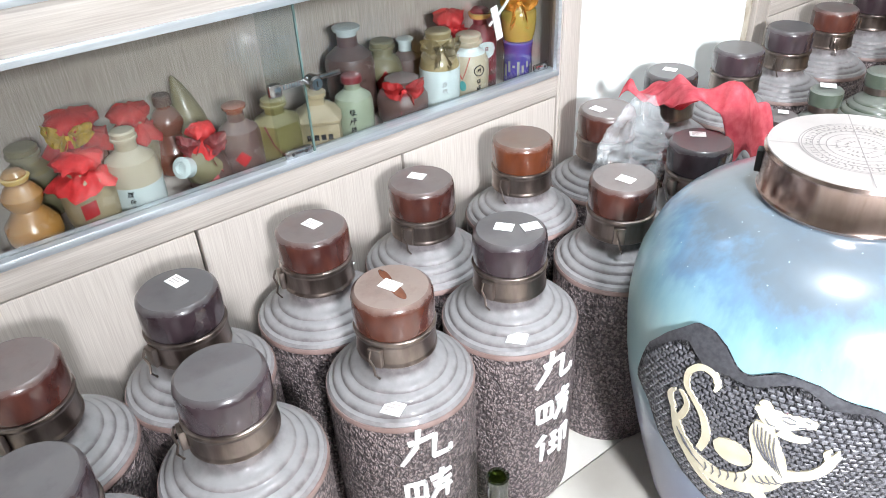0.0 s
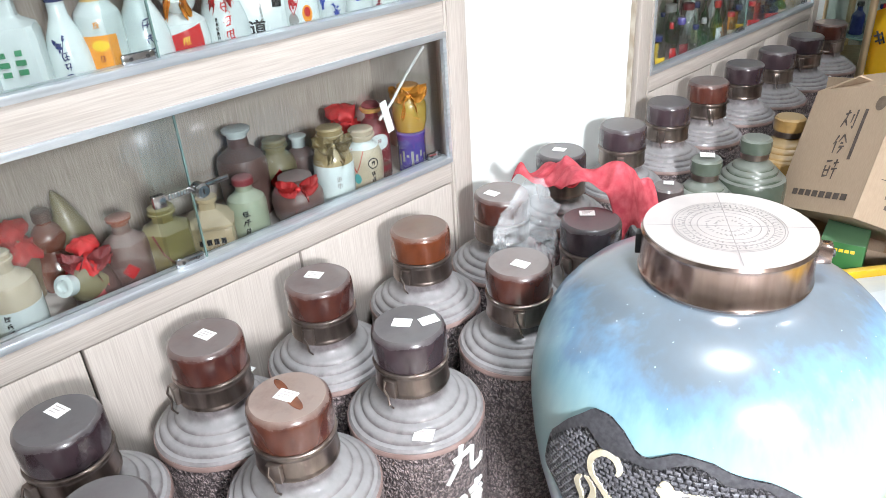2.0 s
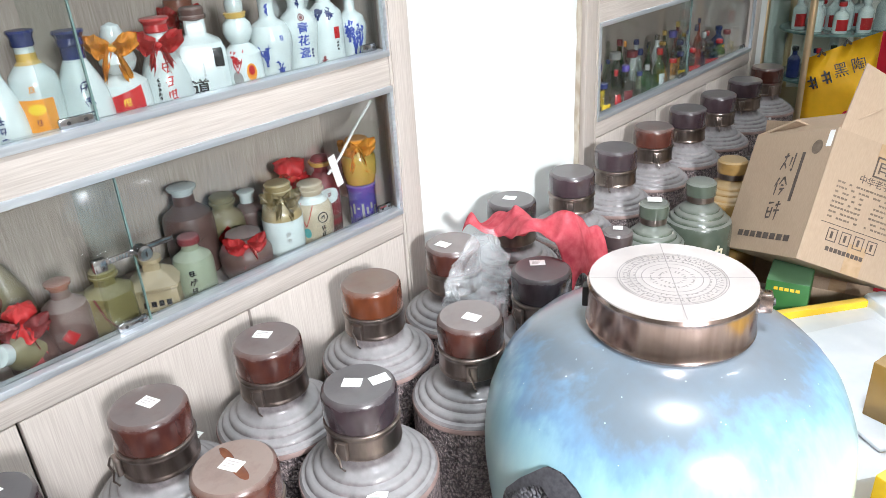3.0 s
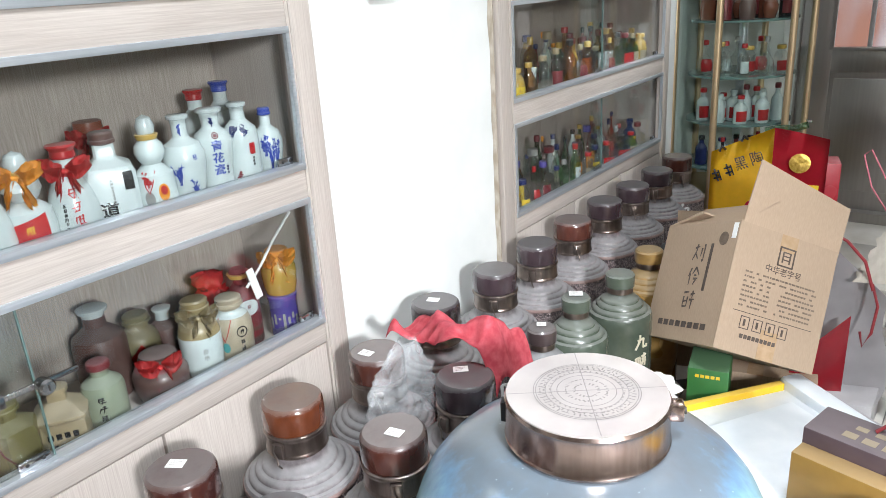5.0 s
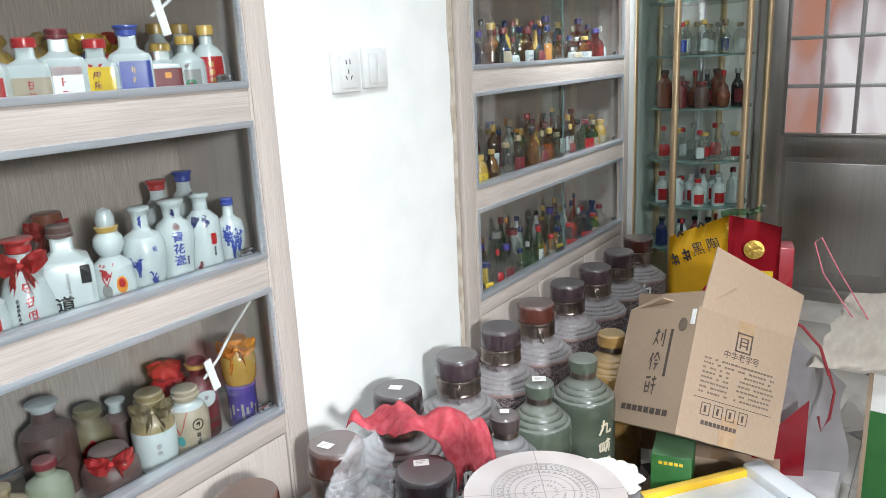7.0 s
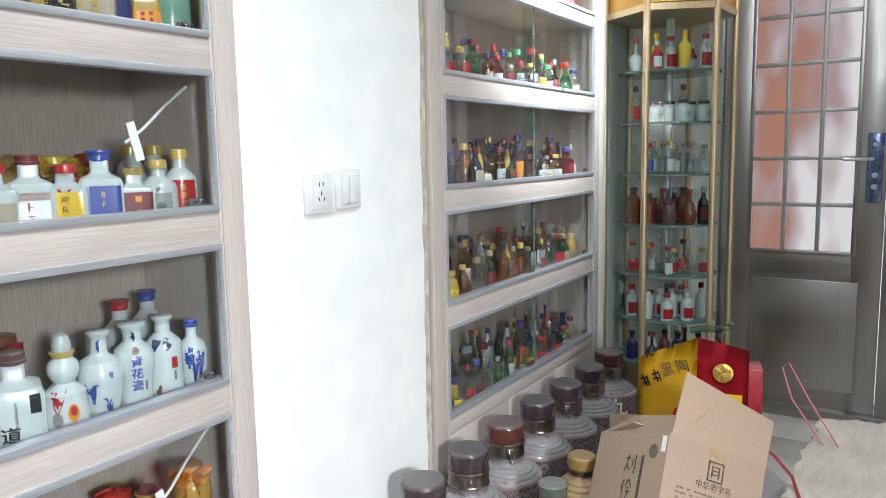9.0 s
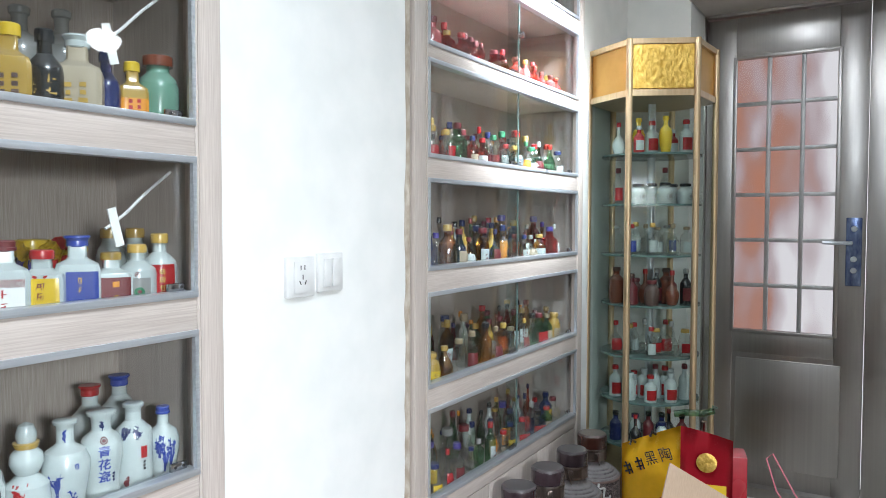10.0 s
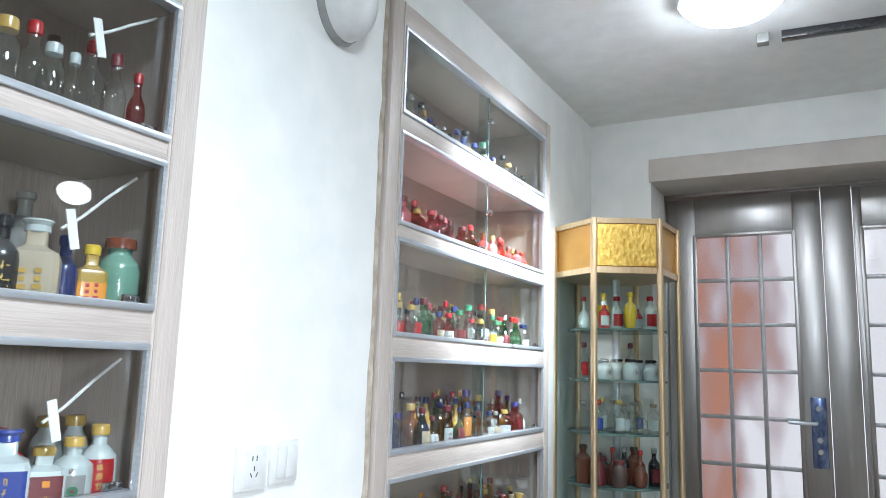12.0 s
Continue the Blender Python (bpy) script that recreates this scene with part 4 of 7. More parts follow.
def steel_door():
    door = thing("door_1", "brushed stainless steel door with small glass panes", "door", pose(0, DOORY, 0), kind="structure")
    for x0, x1 in ((0.20, 0.275), (2.02, 2.10)):
        part("jamb", cube(x0, x1, -0.03, 0.08, 0, 2.30, bevel=0.004), M["steel"], door)
    part("header", cube(0.275, 2.02, -0.03, 0.08, 2.275, 2.32, bevel=0.004), M["steel"], door)
    part("threshold", cube(0.275, 2.02, -0.05, 0.08, 0, 0.05, bevel=0.004), M["steel"], door)

    def leaf(x0, x1, g0, g1, cols):
        lf = part("leaf", cube(x0, g0, 0, 0.045, 0.05, 2.27, bevel=0.003), M["steel"], door)
        part("leaf_stile", cube(g1, x1, 0, 0.045, 0.05, 2.27, bevel=0.003), M["steel"], lf)
        part("leaf_rail", cube(g0, g1, 0, 0.045, 2.075, 2.27, bevel=0.003), M["steel"], lf)
        part("leaf_rail", cube(g0, g1, 0, 0.045, 0.68, 0.79, bevel=0.003), M["steel"], lf)
        part("leaf_rail", cube(g0, g1, 0.004, 0.041, 0.05, 0.68), M["steel"], lf)
        part("kick_panel", cube(g0 + 0.02, g1 + 0.03, -0.006, 0.004, 0.14, 0.655, bevel=0.003), M["steel"], lf)
        for a, b, c, d in ((g0 - 0.012, g0 + 0.006, 0.78, 2.085), (g1 - 0.006, g1 + 0.012, 0.78, 2.085)):
            part("bead", cube(a, b, -0.008, 0.003, c, d, bevel=0.002), M["steel"], lf)
        for c in (0.775, 2.072):
            part("bead", cube(g0, g1, -0.008, 0.003, c, c + 0.016, bevel=0.002), M["steel"], lf)
        for k in range(1, cols):
            x = g0 + (g1 - g0) * k / cols
            part("glazing_bar", cube(x - 0.009, x + 0.009, 0.004, 0.030, 0.79, 2.075, bevel=0.003), M["bar"], lf)
        for k in range(1, 6):
            z = 0.79 + (2.075 - 0.79) * k / 6
            part("glazing_bar", cube(g0, g1, 0.006, 0.028, z - 0.009, z + 0.009, bevel=0.003), M["bar"], lf)
        for i in range(cols):
            for k in range(6):
                p = part("pane", cube(g0 + (g1 - g0) * i / cols, g0 + (g1 - g0) * (i + 1) / cols, 0.014, 0.019, 0.79 + 1.285 * k / 6, 0.79 + 1.285 * (k + 1) / 6), M["frost"], lf)
                p.visible_shadow = False
        return lf

    main = leaf(0.278, 0.962, 0.410, 0.845, 3)
    leaf(1.092, 1.50, 1.125, 1.35, 2)
    part("meeting_post", cube(0.966, 1.088, -0.02, 0.06, 0.05, 2.275, bevel=0.005), M["steel"], door)
    part("side_panel", cube(1.504, 2.02, 0, 0.045, 0.05, 2.275), M["steel"], door)
    lock = part("lock_plate", cube(0.885, 0.948, -0.016, 0.0, 1.02, 1.325, bevel=0.004), M["blue_film"], main, "lock plate under blue film")
    part("door_handle", tube([(0.905, -0.016, 1.212), (0.905, -0.05, 1.212), (0.88, -0.058, 1.212), (0.795, -0.058, 1.214)], 0.009, 10), M["alu"], main, "lever handle")
    for z in (1.275, 1.14, 1.09):
        part("key_cover", lathe([(0.013, 0), (0.013, 0.006), (0.009, 0.009), (0, 0.009)], 16), M["alu"], main, m=pose(0.917, -0.016, z, 90, 0, 0))


steel_door()
# ---- bottles ----
def plain(name, c, rough=0.25, coat=0.5, metal=0.0):
    k = tuple(v * 0.86 for v in c)
    grey = tuple(0.75 * v + 0.25 * 0.30 for v in c)
    return surf(name, k, c, (25, 25, 25), rough, metal, bump=0.06, coat=coat, blotch=0.10, vary=0.10, dust=grey)


PAINT = {
    "porcelain": (0.53, 0.59, 0.585), "celadon": (0.235, 0.265, 0.19), "olive": (0.20, 0.175, 0.095), "tan": (0.30, 0.235, 0.14), "brown": (0.085, 0.042, 0.032), "rust": (0.19, 0.055, 0.03),
    "ambers": (0.30, 0.14, 0.03), "mustard": (0.45, 0.29, 0.06), "red": (0.42, 0.022, 0.025), "wine": (0.16, 0.02, 0.025), "blue": (0.04, 0.07, 0.34), "navy": (0.02, 0.03, 0.12), "purple": (0.08, 0.06, 0.28),
    "gold_cap": (0.55, 0.36, 0.09), "orange": (0.75, 0.30, 0.04), "yellow": (0.75, 0.52, 0.04), "green": (0.05, 0.22, 0.11), "teal": (0.08, 0.30, 0.30), "blackb": (0.02, 0.02, 0.022), "grey": (0.30, 0.30, 0.29), "pink": (0.46, 0.11, 0.115), "beige": (0.38, 0.32, 0.23), "moss": (0.215, 0.175, 0.065), "jade": (0.17, 0.33, 0.25), "chest": (0.105, 0.058, 0.05), "knot": (0.29, 0.225, 0.115),
}
for key, value in PAINT.items():
    clay = key in ("celadon", "olive", "tan", "brown", "wine", "beige", "moss", "chest")
    M[key] = plain("glazed " + key, value, 0.42 if clay else 0.25, 0.2 if clay else 0.5)


for key, tint in (("g_clear", (0.975, 0.985, 0.98)), ("g_green", (0.45, 0.72, 0.50)), ("g_amber", (0.74, 0.47, 0.18)), ("g_red", (0.78, 0.14, 0.14)), ("g_blue", (0.25, 0.38, 0.75)), ("g_dark", (0.20, 0.24, 0.10))):
    M[key] = clear_glass("bottle glass " + key[2:], tint, 0.05, 0.8, 0.14)


def painted(name, ground, ink, scale, share):
    """Glaze with painted sprays: patches of ink on a pale ground."""
    m = surf(name, tuple(v * 0.9 for v in ground), ground, (25, 25, 25), 0.2, coat=0.6, bump=0.02, blotch=0.03)
    nt = m.node_tree
    n, ln = nt.nodes, nt.links.new
    b = n["Principled BSDF"]
    was = b.inputs["Base Color"].links[0].from_socket
    tc, vo, no = n.new("ShaderNodeTexCoord"), n.new("ShaderNodeTexNoise"), n.new("ShaderNodeTexNoise")
    vo.inputs["Scale"].default_value, vo.inputs["Detail"].default_value, vo.inputs["Distortion"].default_value = scale, 3, 1.5
    no.inputs["Scale"].default_value = 16
    ln(tc.outputs["Object"], vo.inputs["Vector"])
    ln(tc.outputs["Object"], no.inputs["Vector"])
    ad, gt, mx = n.new("ShaderNodeMath"), n.new("ShaderNodeMath"), n.new("ShaderNodeMix")
    gt.operation, gt.inputs[1].default_value = "GREATER_THAN", share
    ln(vo.outputs[0], ad.inputs[0])
    ln(no.outputs[0], ad.inputs[1])
    ln(ad.outputs[0], gt.inputs[0])
    mx.data_type = "RGBA"
    ln(gt.outputs[0], mx.inputs["Factor"])
    ln(was, mx.inputs["A"])
    mx.inputs["B"].default_value = (*ink, 1)
    ln(mx.outputs["Result"], b.inputs["Base Color"])
    return m


M["blue_white"] = painted("blue and white porcelain", (0.56, 0.63, 0.65), (0.05, 0.09, 0.42), 95, 1.10)

SHAPES = {  # share of the radius, share of the height
    "vase": [(0.62, 0), (0.68, 0.02), (0.74, 0.15), (0.90, 0.40), (1.0, 0.58), (0.94, 0.68), (0.62, 0.755), (0.36, 0.79), (0.33, 0.86)],
    "drop": [(0.78, 0), (0.9, 0.02), (1.0, 0.22), (0.97, 0.36), (0.74, 0.54), (0.45, 0.68), (0.33, 0.76), (0.31, 0.87)],
    "tall": [(0.90, 0), (1.0, 0.02), (1.0, 0.52), (0.93, 0.60), (0.62, 0.68), (0.40, 0.73), (0.38, 0.87)],
    "squat": [(0.75, 0), (0.88, 0.02), (1.0, 0.35), (0.98, 0.55), (0.80, 0.72), (0.52, 0.80), (0.48, 0.87)],
    "gourd": [(0.60, 0), (0.80, 0.03), (1.0, 0.20), (0.96, 0.34), (0.60, 0.47), (0.52, 0.52), (0.70, 0.62), (0.72, 0.68), (0.52, 0.78), (0.30, 0.84), (0.28, 0.88)],
    "slab": [(0.93, 0), (1.0, 0.02), (1.0, 0.56), (0.90, 0.63), (0.50, 0.69), (0.42, 0.72), (0.40, 0.87)],
    "flask": [(0.50, 0), (0.70, 0.02), (1.0, 0.22), (1.0, 0.34), (0.66, 0.50), (0.30, 0.58), (0.25, 0.66), (0.25, 0.87)],
    "barrel": [(0.70, 0), (0.82, 0.02), (0.95, 0.20), (1.0, 0.45), (0.98, 0.60), (0.84, 0.71), (0.58, 0.77), (0.54, 0.80), (0.54, 0.87)],
    "shouldered": [(0.88, 0), (0.96, 0.02), (1.0, 0.25), (1.0, 0.60), (0.92, 0.68), (0.60, 0.75), (0.42, 0.79), (0.40, 0.90)],
    "horn": [(0.70, 0), (0.85, 0.03), (1.0, 0.20), (0.96, 0.36), (0.76, 0.58), (0.50, 0.76), (0.26, 0.91), (0.10, 0.985), (0.02, 1.0)],
    "bell": [(0.90, 0), (0.98, 0.02), (1.0, 0.16), (0.93, 0.34), (0.74, 0.52), (0.50, 0.65), (0.40, 0.72), (0.38, 0.86)],
    "moon": [(0.58, 0), (0.68, 0.015), (0.84, 0.20), (0.99, 0.42), (0.98, 0.54), (0.80, 0.655), (0.44, 0.715), (0.35, 0.75), (0.35, 0.90)],
    "waist": [(0.82, 0), (0.86, 0.02), (0.80, 0.14), (0.84, 0.28), (0.98, 0.47), (1.0, 0.60), (0.84, 0.70), (0.52, 0.755), (0.44, 0.79), (0.48, 0.90)],
    "bulb": [(0.88, 0), (0.97, 0.02), (1.0, 0.20), (0.92, 0.38), (0.56, 0.455), (0.44, 0.48), (0.60, 0.53), (0.72, 0.60), (0.66, 0.68), (0.38, 0.745), (0.30, 0.77)],
    "urn": [(0.62, 0), (0.78, 0.03), (1.0, 0.34), (0.98, 0.52), (0.76, 0.70), (0.60, 0.74), (0.62, 0.79), (0.60, 0.84)],
}


def crown(profile_r, z0, z1, kind):
    if kind == "ball":
        r = profile_r * 1.5
        return [(profile_r, z0), (r * 0.9, z0 + (z1 - z0) * 0.2), (r, z0 + (z1 - z0) * 0.5), (r * 0.7, z0 + (z1 - z0) * 0.85), (0, z1)]
    if kind == "cup":
        return [(profile_r * 1.15, z0), (profile_r * 1.25, z0 + (z1 - z0) * 0.1), (profile_r * 1.2, z0 + (z1 - z0) * 0.55), (profile_r * 1.5, z1 - 0.003), (profile_r * 1.42, z1), (0, z1)]
    if kind == "wide":
        r = profile_r * 1.22
        return [(profile_r, z0), (r * 1.05, z0 + (z1 - z0) * 0.12), (r * 1.05, z0 + (z1 - z0) * 0.35), (r * 0.94, z0 + (z1 - z0) * 0.42), (r * 0.98, z1 - (z1 - z0) * 0.15), (r * 0.85, z1), (0, z1)]
    if kind == "flare":
        return [(profile_r * 1.0, z0), (profile_r * 1.05, z0 + (z1 - z0) * 0.5), (profile_r * 1.38, z1 - (z1 - z0) * 0.42), (profile_r * 1.42, z1 - (z1 - z0) * 0.12), (profile_r * 1.2, z1), (0, z1)]
    r = profile_r * 1.34
    return [(profile_r * 0.9, z0), (r, z0 + 0.001), (r * 1.02, z0 + (z1 - z0) * 0.5), (r * 0.98, z1 - 0.002), (r * 0.85, z1), (0, z1)]


for key, c in (("red", (0.60, 0.028, 0.03)), ("orange", (0.86, 0.36, 0.04)), ("yellow", (0.80, 0.55, 0.05))):
    M["ribbon_" + key] = surf(key + " ribbon cloth", tuple(0.72 * v for v in c), c, (160, 160, 160), 0.6, bump=0.2, depth=0.001, blotch=0.15)


def bow(parent, z, r, material, wide=1.0):
    """A knotted ribbon round a neck: band, two loops, two tails."""
    mat = M["ribbon_" + material] if material in ("red", "orange", "yellow") else M[material]
    ring = part("ribbon_band", lathe([(r * 1.02, z - 0.004), (r * 1.10, z - 0.003), (r * 1.12, z + 0.003), (r * 1.02, z + 0.004)], 20), mat, parent)
    def petal(u, v, s, length, drop, seed):
        w = 0.0105 * wide * (0.40 + 0.85 * math.sin(math.pi * min(0.12 + 0.72 * u, 1)))
        c = noise.noise((u * 3.1, v * 2.3, seed)) * 0.010 + noise.noise((u * 8, v * 6, seed + 5)) * 0.005
        return (r * 1.10 + 0.013 * math.sin(math.pi * u) + c + 0.004 * math.sin(9 * v + 4 * u), s * (0.002 + length * u) + 0.3 * c, z + drop * u + (2 * v - 1) * w + 0.6 * c)
    for s in (-1, 1):
        part("ribbon_loop", draped(14, 10, lambda u, v: petal(u, v, s, 0.030 * wide, 0.010 * wide, 3.0 + s + 40 * z), 0.0012), mat, ring, smooth=60)
        part("ribbon_tail", draped(14, 8, lambda u, v: petal(u, v, s, 0.016 * wide, -0.038 * wide, 9.0 + s + 40 * z), 0.0012), mat, ring, smooth=60)
    part("ribbon_knot", lathe([(0.0, -0.005), (0.005, -0.003), (0.006, 0), (0.005, 0.003), (0, 0.005)], 10), mat, ring, m=pose(r * 1.18, 0, z))


def hood(parent, z0, z1, r, material):
    """Gathered cloth tied over a bottle's mouth."""
    bm = bmesh.new()
    rows, n = [], 36
    for k, (rr, f) in enumerate([(1.78, -0.40), (1.66, -0.20), (1.36, 0.06), (0.98, 0.24), (0.86, 0.34), (1.02, 0.44), (1.34, 0.60), (1.22, 0.84), (0.62, 0.98), (0.2, 1.0)]):
        ring = []
        for a in (2 * math.pi * i / n for i in range(n)):
            q = 1 + 0.10 * math.sin(9 * a + 0.5 * k) + 0.34 * noise.noise((2 * math.cos(a), 2 * math.sin(a), 0.7 * k + 30 * z0))
            ring.append(bm.verts.new((r * rr * q * math.cos(a), r * rr * q * math.sin(a), z0 + (z1 - z0) * (f + 0.20 * noise.noise((3 * math.cos(a), 3 * math.sin(a), 7 + k))))))
        rows.append(ring)
    for a, b in zip(rows, rows[1:]):
        for i in range(n):
            bm.faces.new((a[i], a[(i + 1) % n], b[(i + 1) % n], b[i]))
    bm.faces.new(rows[-1])
    part("cloth_hood", bm, M["ribbon_" + material] if material in ("red", "orange", "yellow") else M[material], parent, smooth=70)


def lettering(word, size, material):
    """A flat mesh of one or more signs, in x and y, round its middle."""
    cu = bpy.data.curves.new("lettering", "FONT")
    cu.body, cu.size, cu.align_x, cu.align_y, cu.resolution_u = word, size, "CENTER", "CENTER", 3
    cu.offset = 0.022 * size
    tmp = new("lettering", cu)
    bpy.context.view_layer.update()
    me = bpy.data.meshes.new_from_object(tmp.evaluated_get(bpy.context.evaluated_depsgraph_get()))
    bpy.data.objects.remove(tmp)
    me.materials.clear()
    me.materials.append(M[material])
    return me


def wrapped_word(parent, prof, word, size, angle, z, material, sq=0.0):
    """Signs one below the other, laid on a turned body."""
    for k, sign in enumerate(word):
        me = lettering(sign, size, material)
        for v in me.vertices:
            zz = z - 1.08 * size * k + v.co.y
            r = radius_at(prof, zz)
            a = radians(angle) + v.co.x / r
            c, d = math.cos(a), math.sin(a)
            f = 1 / (abs(c) ** (2 + 6 * sq) + abs(d) ** (2 + 6 * sq)) ** (1 / (2 + 6 * sq)) if sq else 1.0
            v.co = ((r + 0.0012) * f * c, (r + 0.0012) * f * d, zz)
        ob = new("lettering", me)
        ob.parent = parent


def dressing(ob, prof, h, segs, sq, extras, rnd):
    """Glaze dips, paper shapes, cords and signs on a bottle's body; heights as shares of h, angles in degrees."""
    for kind, mat, *v in extras:
        if kind == "dip":
            zs = [v[0] + (v[1] - v[0]) * k / 8 for k in range(9)]
            part("glaze_band", lathe([(radius_at(prof, q * h) + 0.0006, q * h) for q in zs], segs, square=sq), M[mat], ob)
        elif kind in ("diamond", "oval", "patch"):
            ang, zc, da, dz = v[0], v[1] * h, v[2], v[3] * h
            if kind == "diamond":
                span = lambda a: dz * max(0.02, 1 - abs(a - ang) / da)
            elif kind == "oval":
                span = lambda a: dz * math.sqrt(max(0.002, 1 - ((a - ang) / da) ** 2))
            else:
                span = lambda a: dz
            tilt = v[4] if len(v) > 4 else 0.0
            part("paper_label", wrap(prof, ang - da, ang + da, lambda a: zc - span(a) + tilt * (a - ang), lambda a: zc + span(a) + tilt * (a - ang), v[5] if len(v) > 5 else 0.0010, 14, 3, 0, sq), M[mat], ob)
        elif kind == "ring":
            ang, zc, rad = v[0], v[1] * h, v[2]
            bm = bmesh.new()
            stroke(bm, prof, [(ang + math.degrees(rad * math.cos(t) / radius_at(prof, zc)), zc + rad * math.sin(t), 1.0) for t in (0.3927 * k for k in range(17))], 0.0016, 0.0014)
            part("painted_ring", bm, M[mat], ob)
        elif kind == "string":
            bm = bmesh.new()
            for line in v[0]:
                stroke(bm, prof, [(a, z * h, 1.0) for a, z in line], v[1], 0.0026)
            part("tied_string", bm, M[mat], ob)
        elif kind == "script":
            # small upright rows of brushed strokes: angle, top, sign size, count
            ang, z, size, count = v[0], v[1] * h, v[2], v[3]
            bm = bmesh.new()
            for k in range(count):
                zc = z - 1.15 * size * k
                span = math.degrees(size / radius_at(prof, zc))
                for q in range(rnd.choice((2, 3, 3))):
                    zz = zc + size * (0.34 - 0.32 * q) + 0.10 * size * rnd.uniform(-1, 1)
                    stroke(bm, prof, [(ang - span * rnd.uniform(0.05, 0.46), zz - 0.06 * size, 0.8), (ang, zz + 0.02 * size, 1.0), (ang + span * rnd.uniform(0.10, 0.46), zz + 0.05 * size, 0.6)], 0.09 * size + 0.0003, 0.0014)
                for q in rnd.choice(((-0.30, 0.10), (-0.15, 0.25), (-0.25, 0.02, 0.3))):
                    stroke(bm, prof, [(ang + span * q, zc + size * rnd.uniform(0.2, 0.46), 1.0), (ang + span * (q - 0.06), zc, 0.9), (ang + span * (q + rnd.uniform(-0.25, 0.15)), zc - size * rnd.uniform(0.25, 0.46), 0.5)], 0.11 * size + 0.0003, 0.0015)
            part("print_marks", bm, M[mat], ob)
        elif kind == "spray":
            # painted twigs with leaves: angle, foot, height, count
            ang, z0, size, count = v[0], v[1] * h, v[2] * h, v[3]
            bm = bmesh.new()
            for k in range(count):
                a1, z1 = ang + rnd.uniform(-16, 16), z0 + size * rnd.uniform(0.5, 1.0)
                stroke(bm, prof, [(ang + rnd.uniform(-5, 5), z0, 0.6), ((ang + a1) / 2 + 3, (z0 + z1) / 2, 0.7), (a1, z1, 0.4)], 0.0016, 0.0012)
                for q in range(4):
                    f = rnd.uniform(0.3, 1.0)
                    aa, zz = ang + (a1 - ang) * f, z0 + (z1 - z0) * f
                    stroke(bm, prof, [(aa, zz, 0.3), (aa + rnd.uniform(-6, 6), zz + rnd.uniform(0, 0.004), 1.0), (aa + rnd.uniform(-10, 10), zz + rnd.uniform(0.001, 0.006), 0.2)], 0.0040, 0.0013)
            part("painted_spray", bm, M[mat], ob)
        elif kind == "word":
            wrapped_word(ob, prof, v[0], v[1], v[2], v[3] * h, mat, sq)


def bottle(label, m, h, r, shape, body, cap, capkind="plug", tag=None, ink=None, ribbon=None, hooded=None, group="bottles in the cabinet", sq=0.0, bars=3, seed=0, segs=24, extras=()):
    """tag: colour of its paper label; ink: colour of the marks on it or on the body; ribbon, hooded: a bow or a cloth top."""
    ob = thing("bottle", label, "bottle", m, group)
    prof = [(a * r, b * h) for a, b in SHAPES[shape]]
    if shape == "slab":
        sq = max(sq, 0.8)
    hull = lathe(prof, segs, square=sq)
    if shape == "horn":
        for v in hull.verts:
            v.co.y -= 0.9 * r * max(0, v.co.z / h - 0.25) ** 2
            v.co.z -= 0.22 * h * max(0, v.co.z / h - 0.86)
    part("body", hull, M[body], ob)
    nr, nz = prof[-1]
    if hooded:
        hood(ob, nz - 0.15 * h, h, nr * 1.22, hooded)
    elif cap:
        part("cap", lathe(crown(nr, nz - 0.002, h, capkind), 20), M[cap], ob)
    if capkind == "ball":
        part("collar", lathe([(nr, nz - 0.035 * h), (nr * 1.55, nz - 0.03 * h), (nr * 1.75, nz), (nr * 1.85, nz + 0.025 * h), (nr * 1.5, nz + 0.03 * h)], 20), M["gold_cap"], ob)
    if ribbon:
        bow(ob, prof[-2][1], prof[-2][0], ribbon, min(1.2, r / 0.028))
    rnd = random.Random(seed)
    dressing(ob, prof, h, segs, sq, extras, rnd)
    if tag:
        part("paper_label", wrap(prof, -46, 46, 0.10 * h, 0.46 * h, 0.0008, 12, 4, 0, sq), M[tag], ob)
    if ink and sq:
        face = prof[1][0] * 1.03
        for k in range(2):
            for c in range(3):
                w, z = r * (0.16 + 0.2 * rnd.random()), h * (0.40 - 0.085 * c - 0.01 * k)
                part("print_bar", cube(-w / 2, w / 2, face - 0.0004, face + 0.0008, z, z + 0.05 * h), M[ink], ob, m=pose(0, 0, 0, 0, 0, -90) @ pose((k - 0.5) * r * 0.55, 0, 0))
    elif ink:
        bm = bmesh.new()
        cells, col = (3, 0.11 * h) if not tag else (2, 0.085 * h)
        for side, size in ((rnd.uniform(-6, 14), 1.0), (-34, 0.35))[: 1 if bars < 3 else 2]:
            for k in range(cells if size == 1 else 6):
                zc = (0.44 - (0.13 if size == 1 else 0.05) * k) * h if not tag else (0.34 - 0.12 * k) * h
                s = col * size
                for _ in range(5 if size == 1 else 2):
                    za, zb = zc + rnd.uniform(-0.5, 0.5) * s, zc + rnd.uniform(-0.5, 0.5) * s
                    span = math.degrees(s / r)
                    ua, ub = side + rnd.uniform(-0.5, 0.5) * span, side + rnd.uniform(-0.5, 0.5) * span
                    if rnd.random() < 0.5:
                        zb = za + 0.1 * (zb - za)
                    else:
                        ub = ua + 0.25 * (ub - ua)
                    stroke(bm, prof, [(ua, za, 1.0), ((ua + ub) / 2, (za + zb) / 2, 0.8), (ub, zb, 0.6)], 0.13 * s + 0.0006, 0.0016 if not sq else 0.0022)
        part("print_marks", bm, M[ink], ob)
    return ob


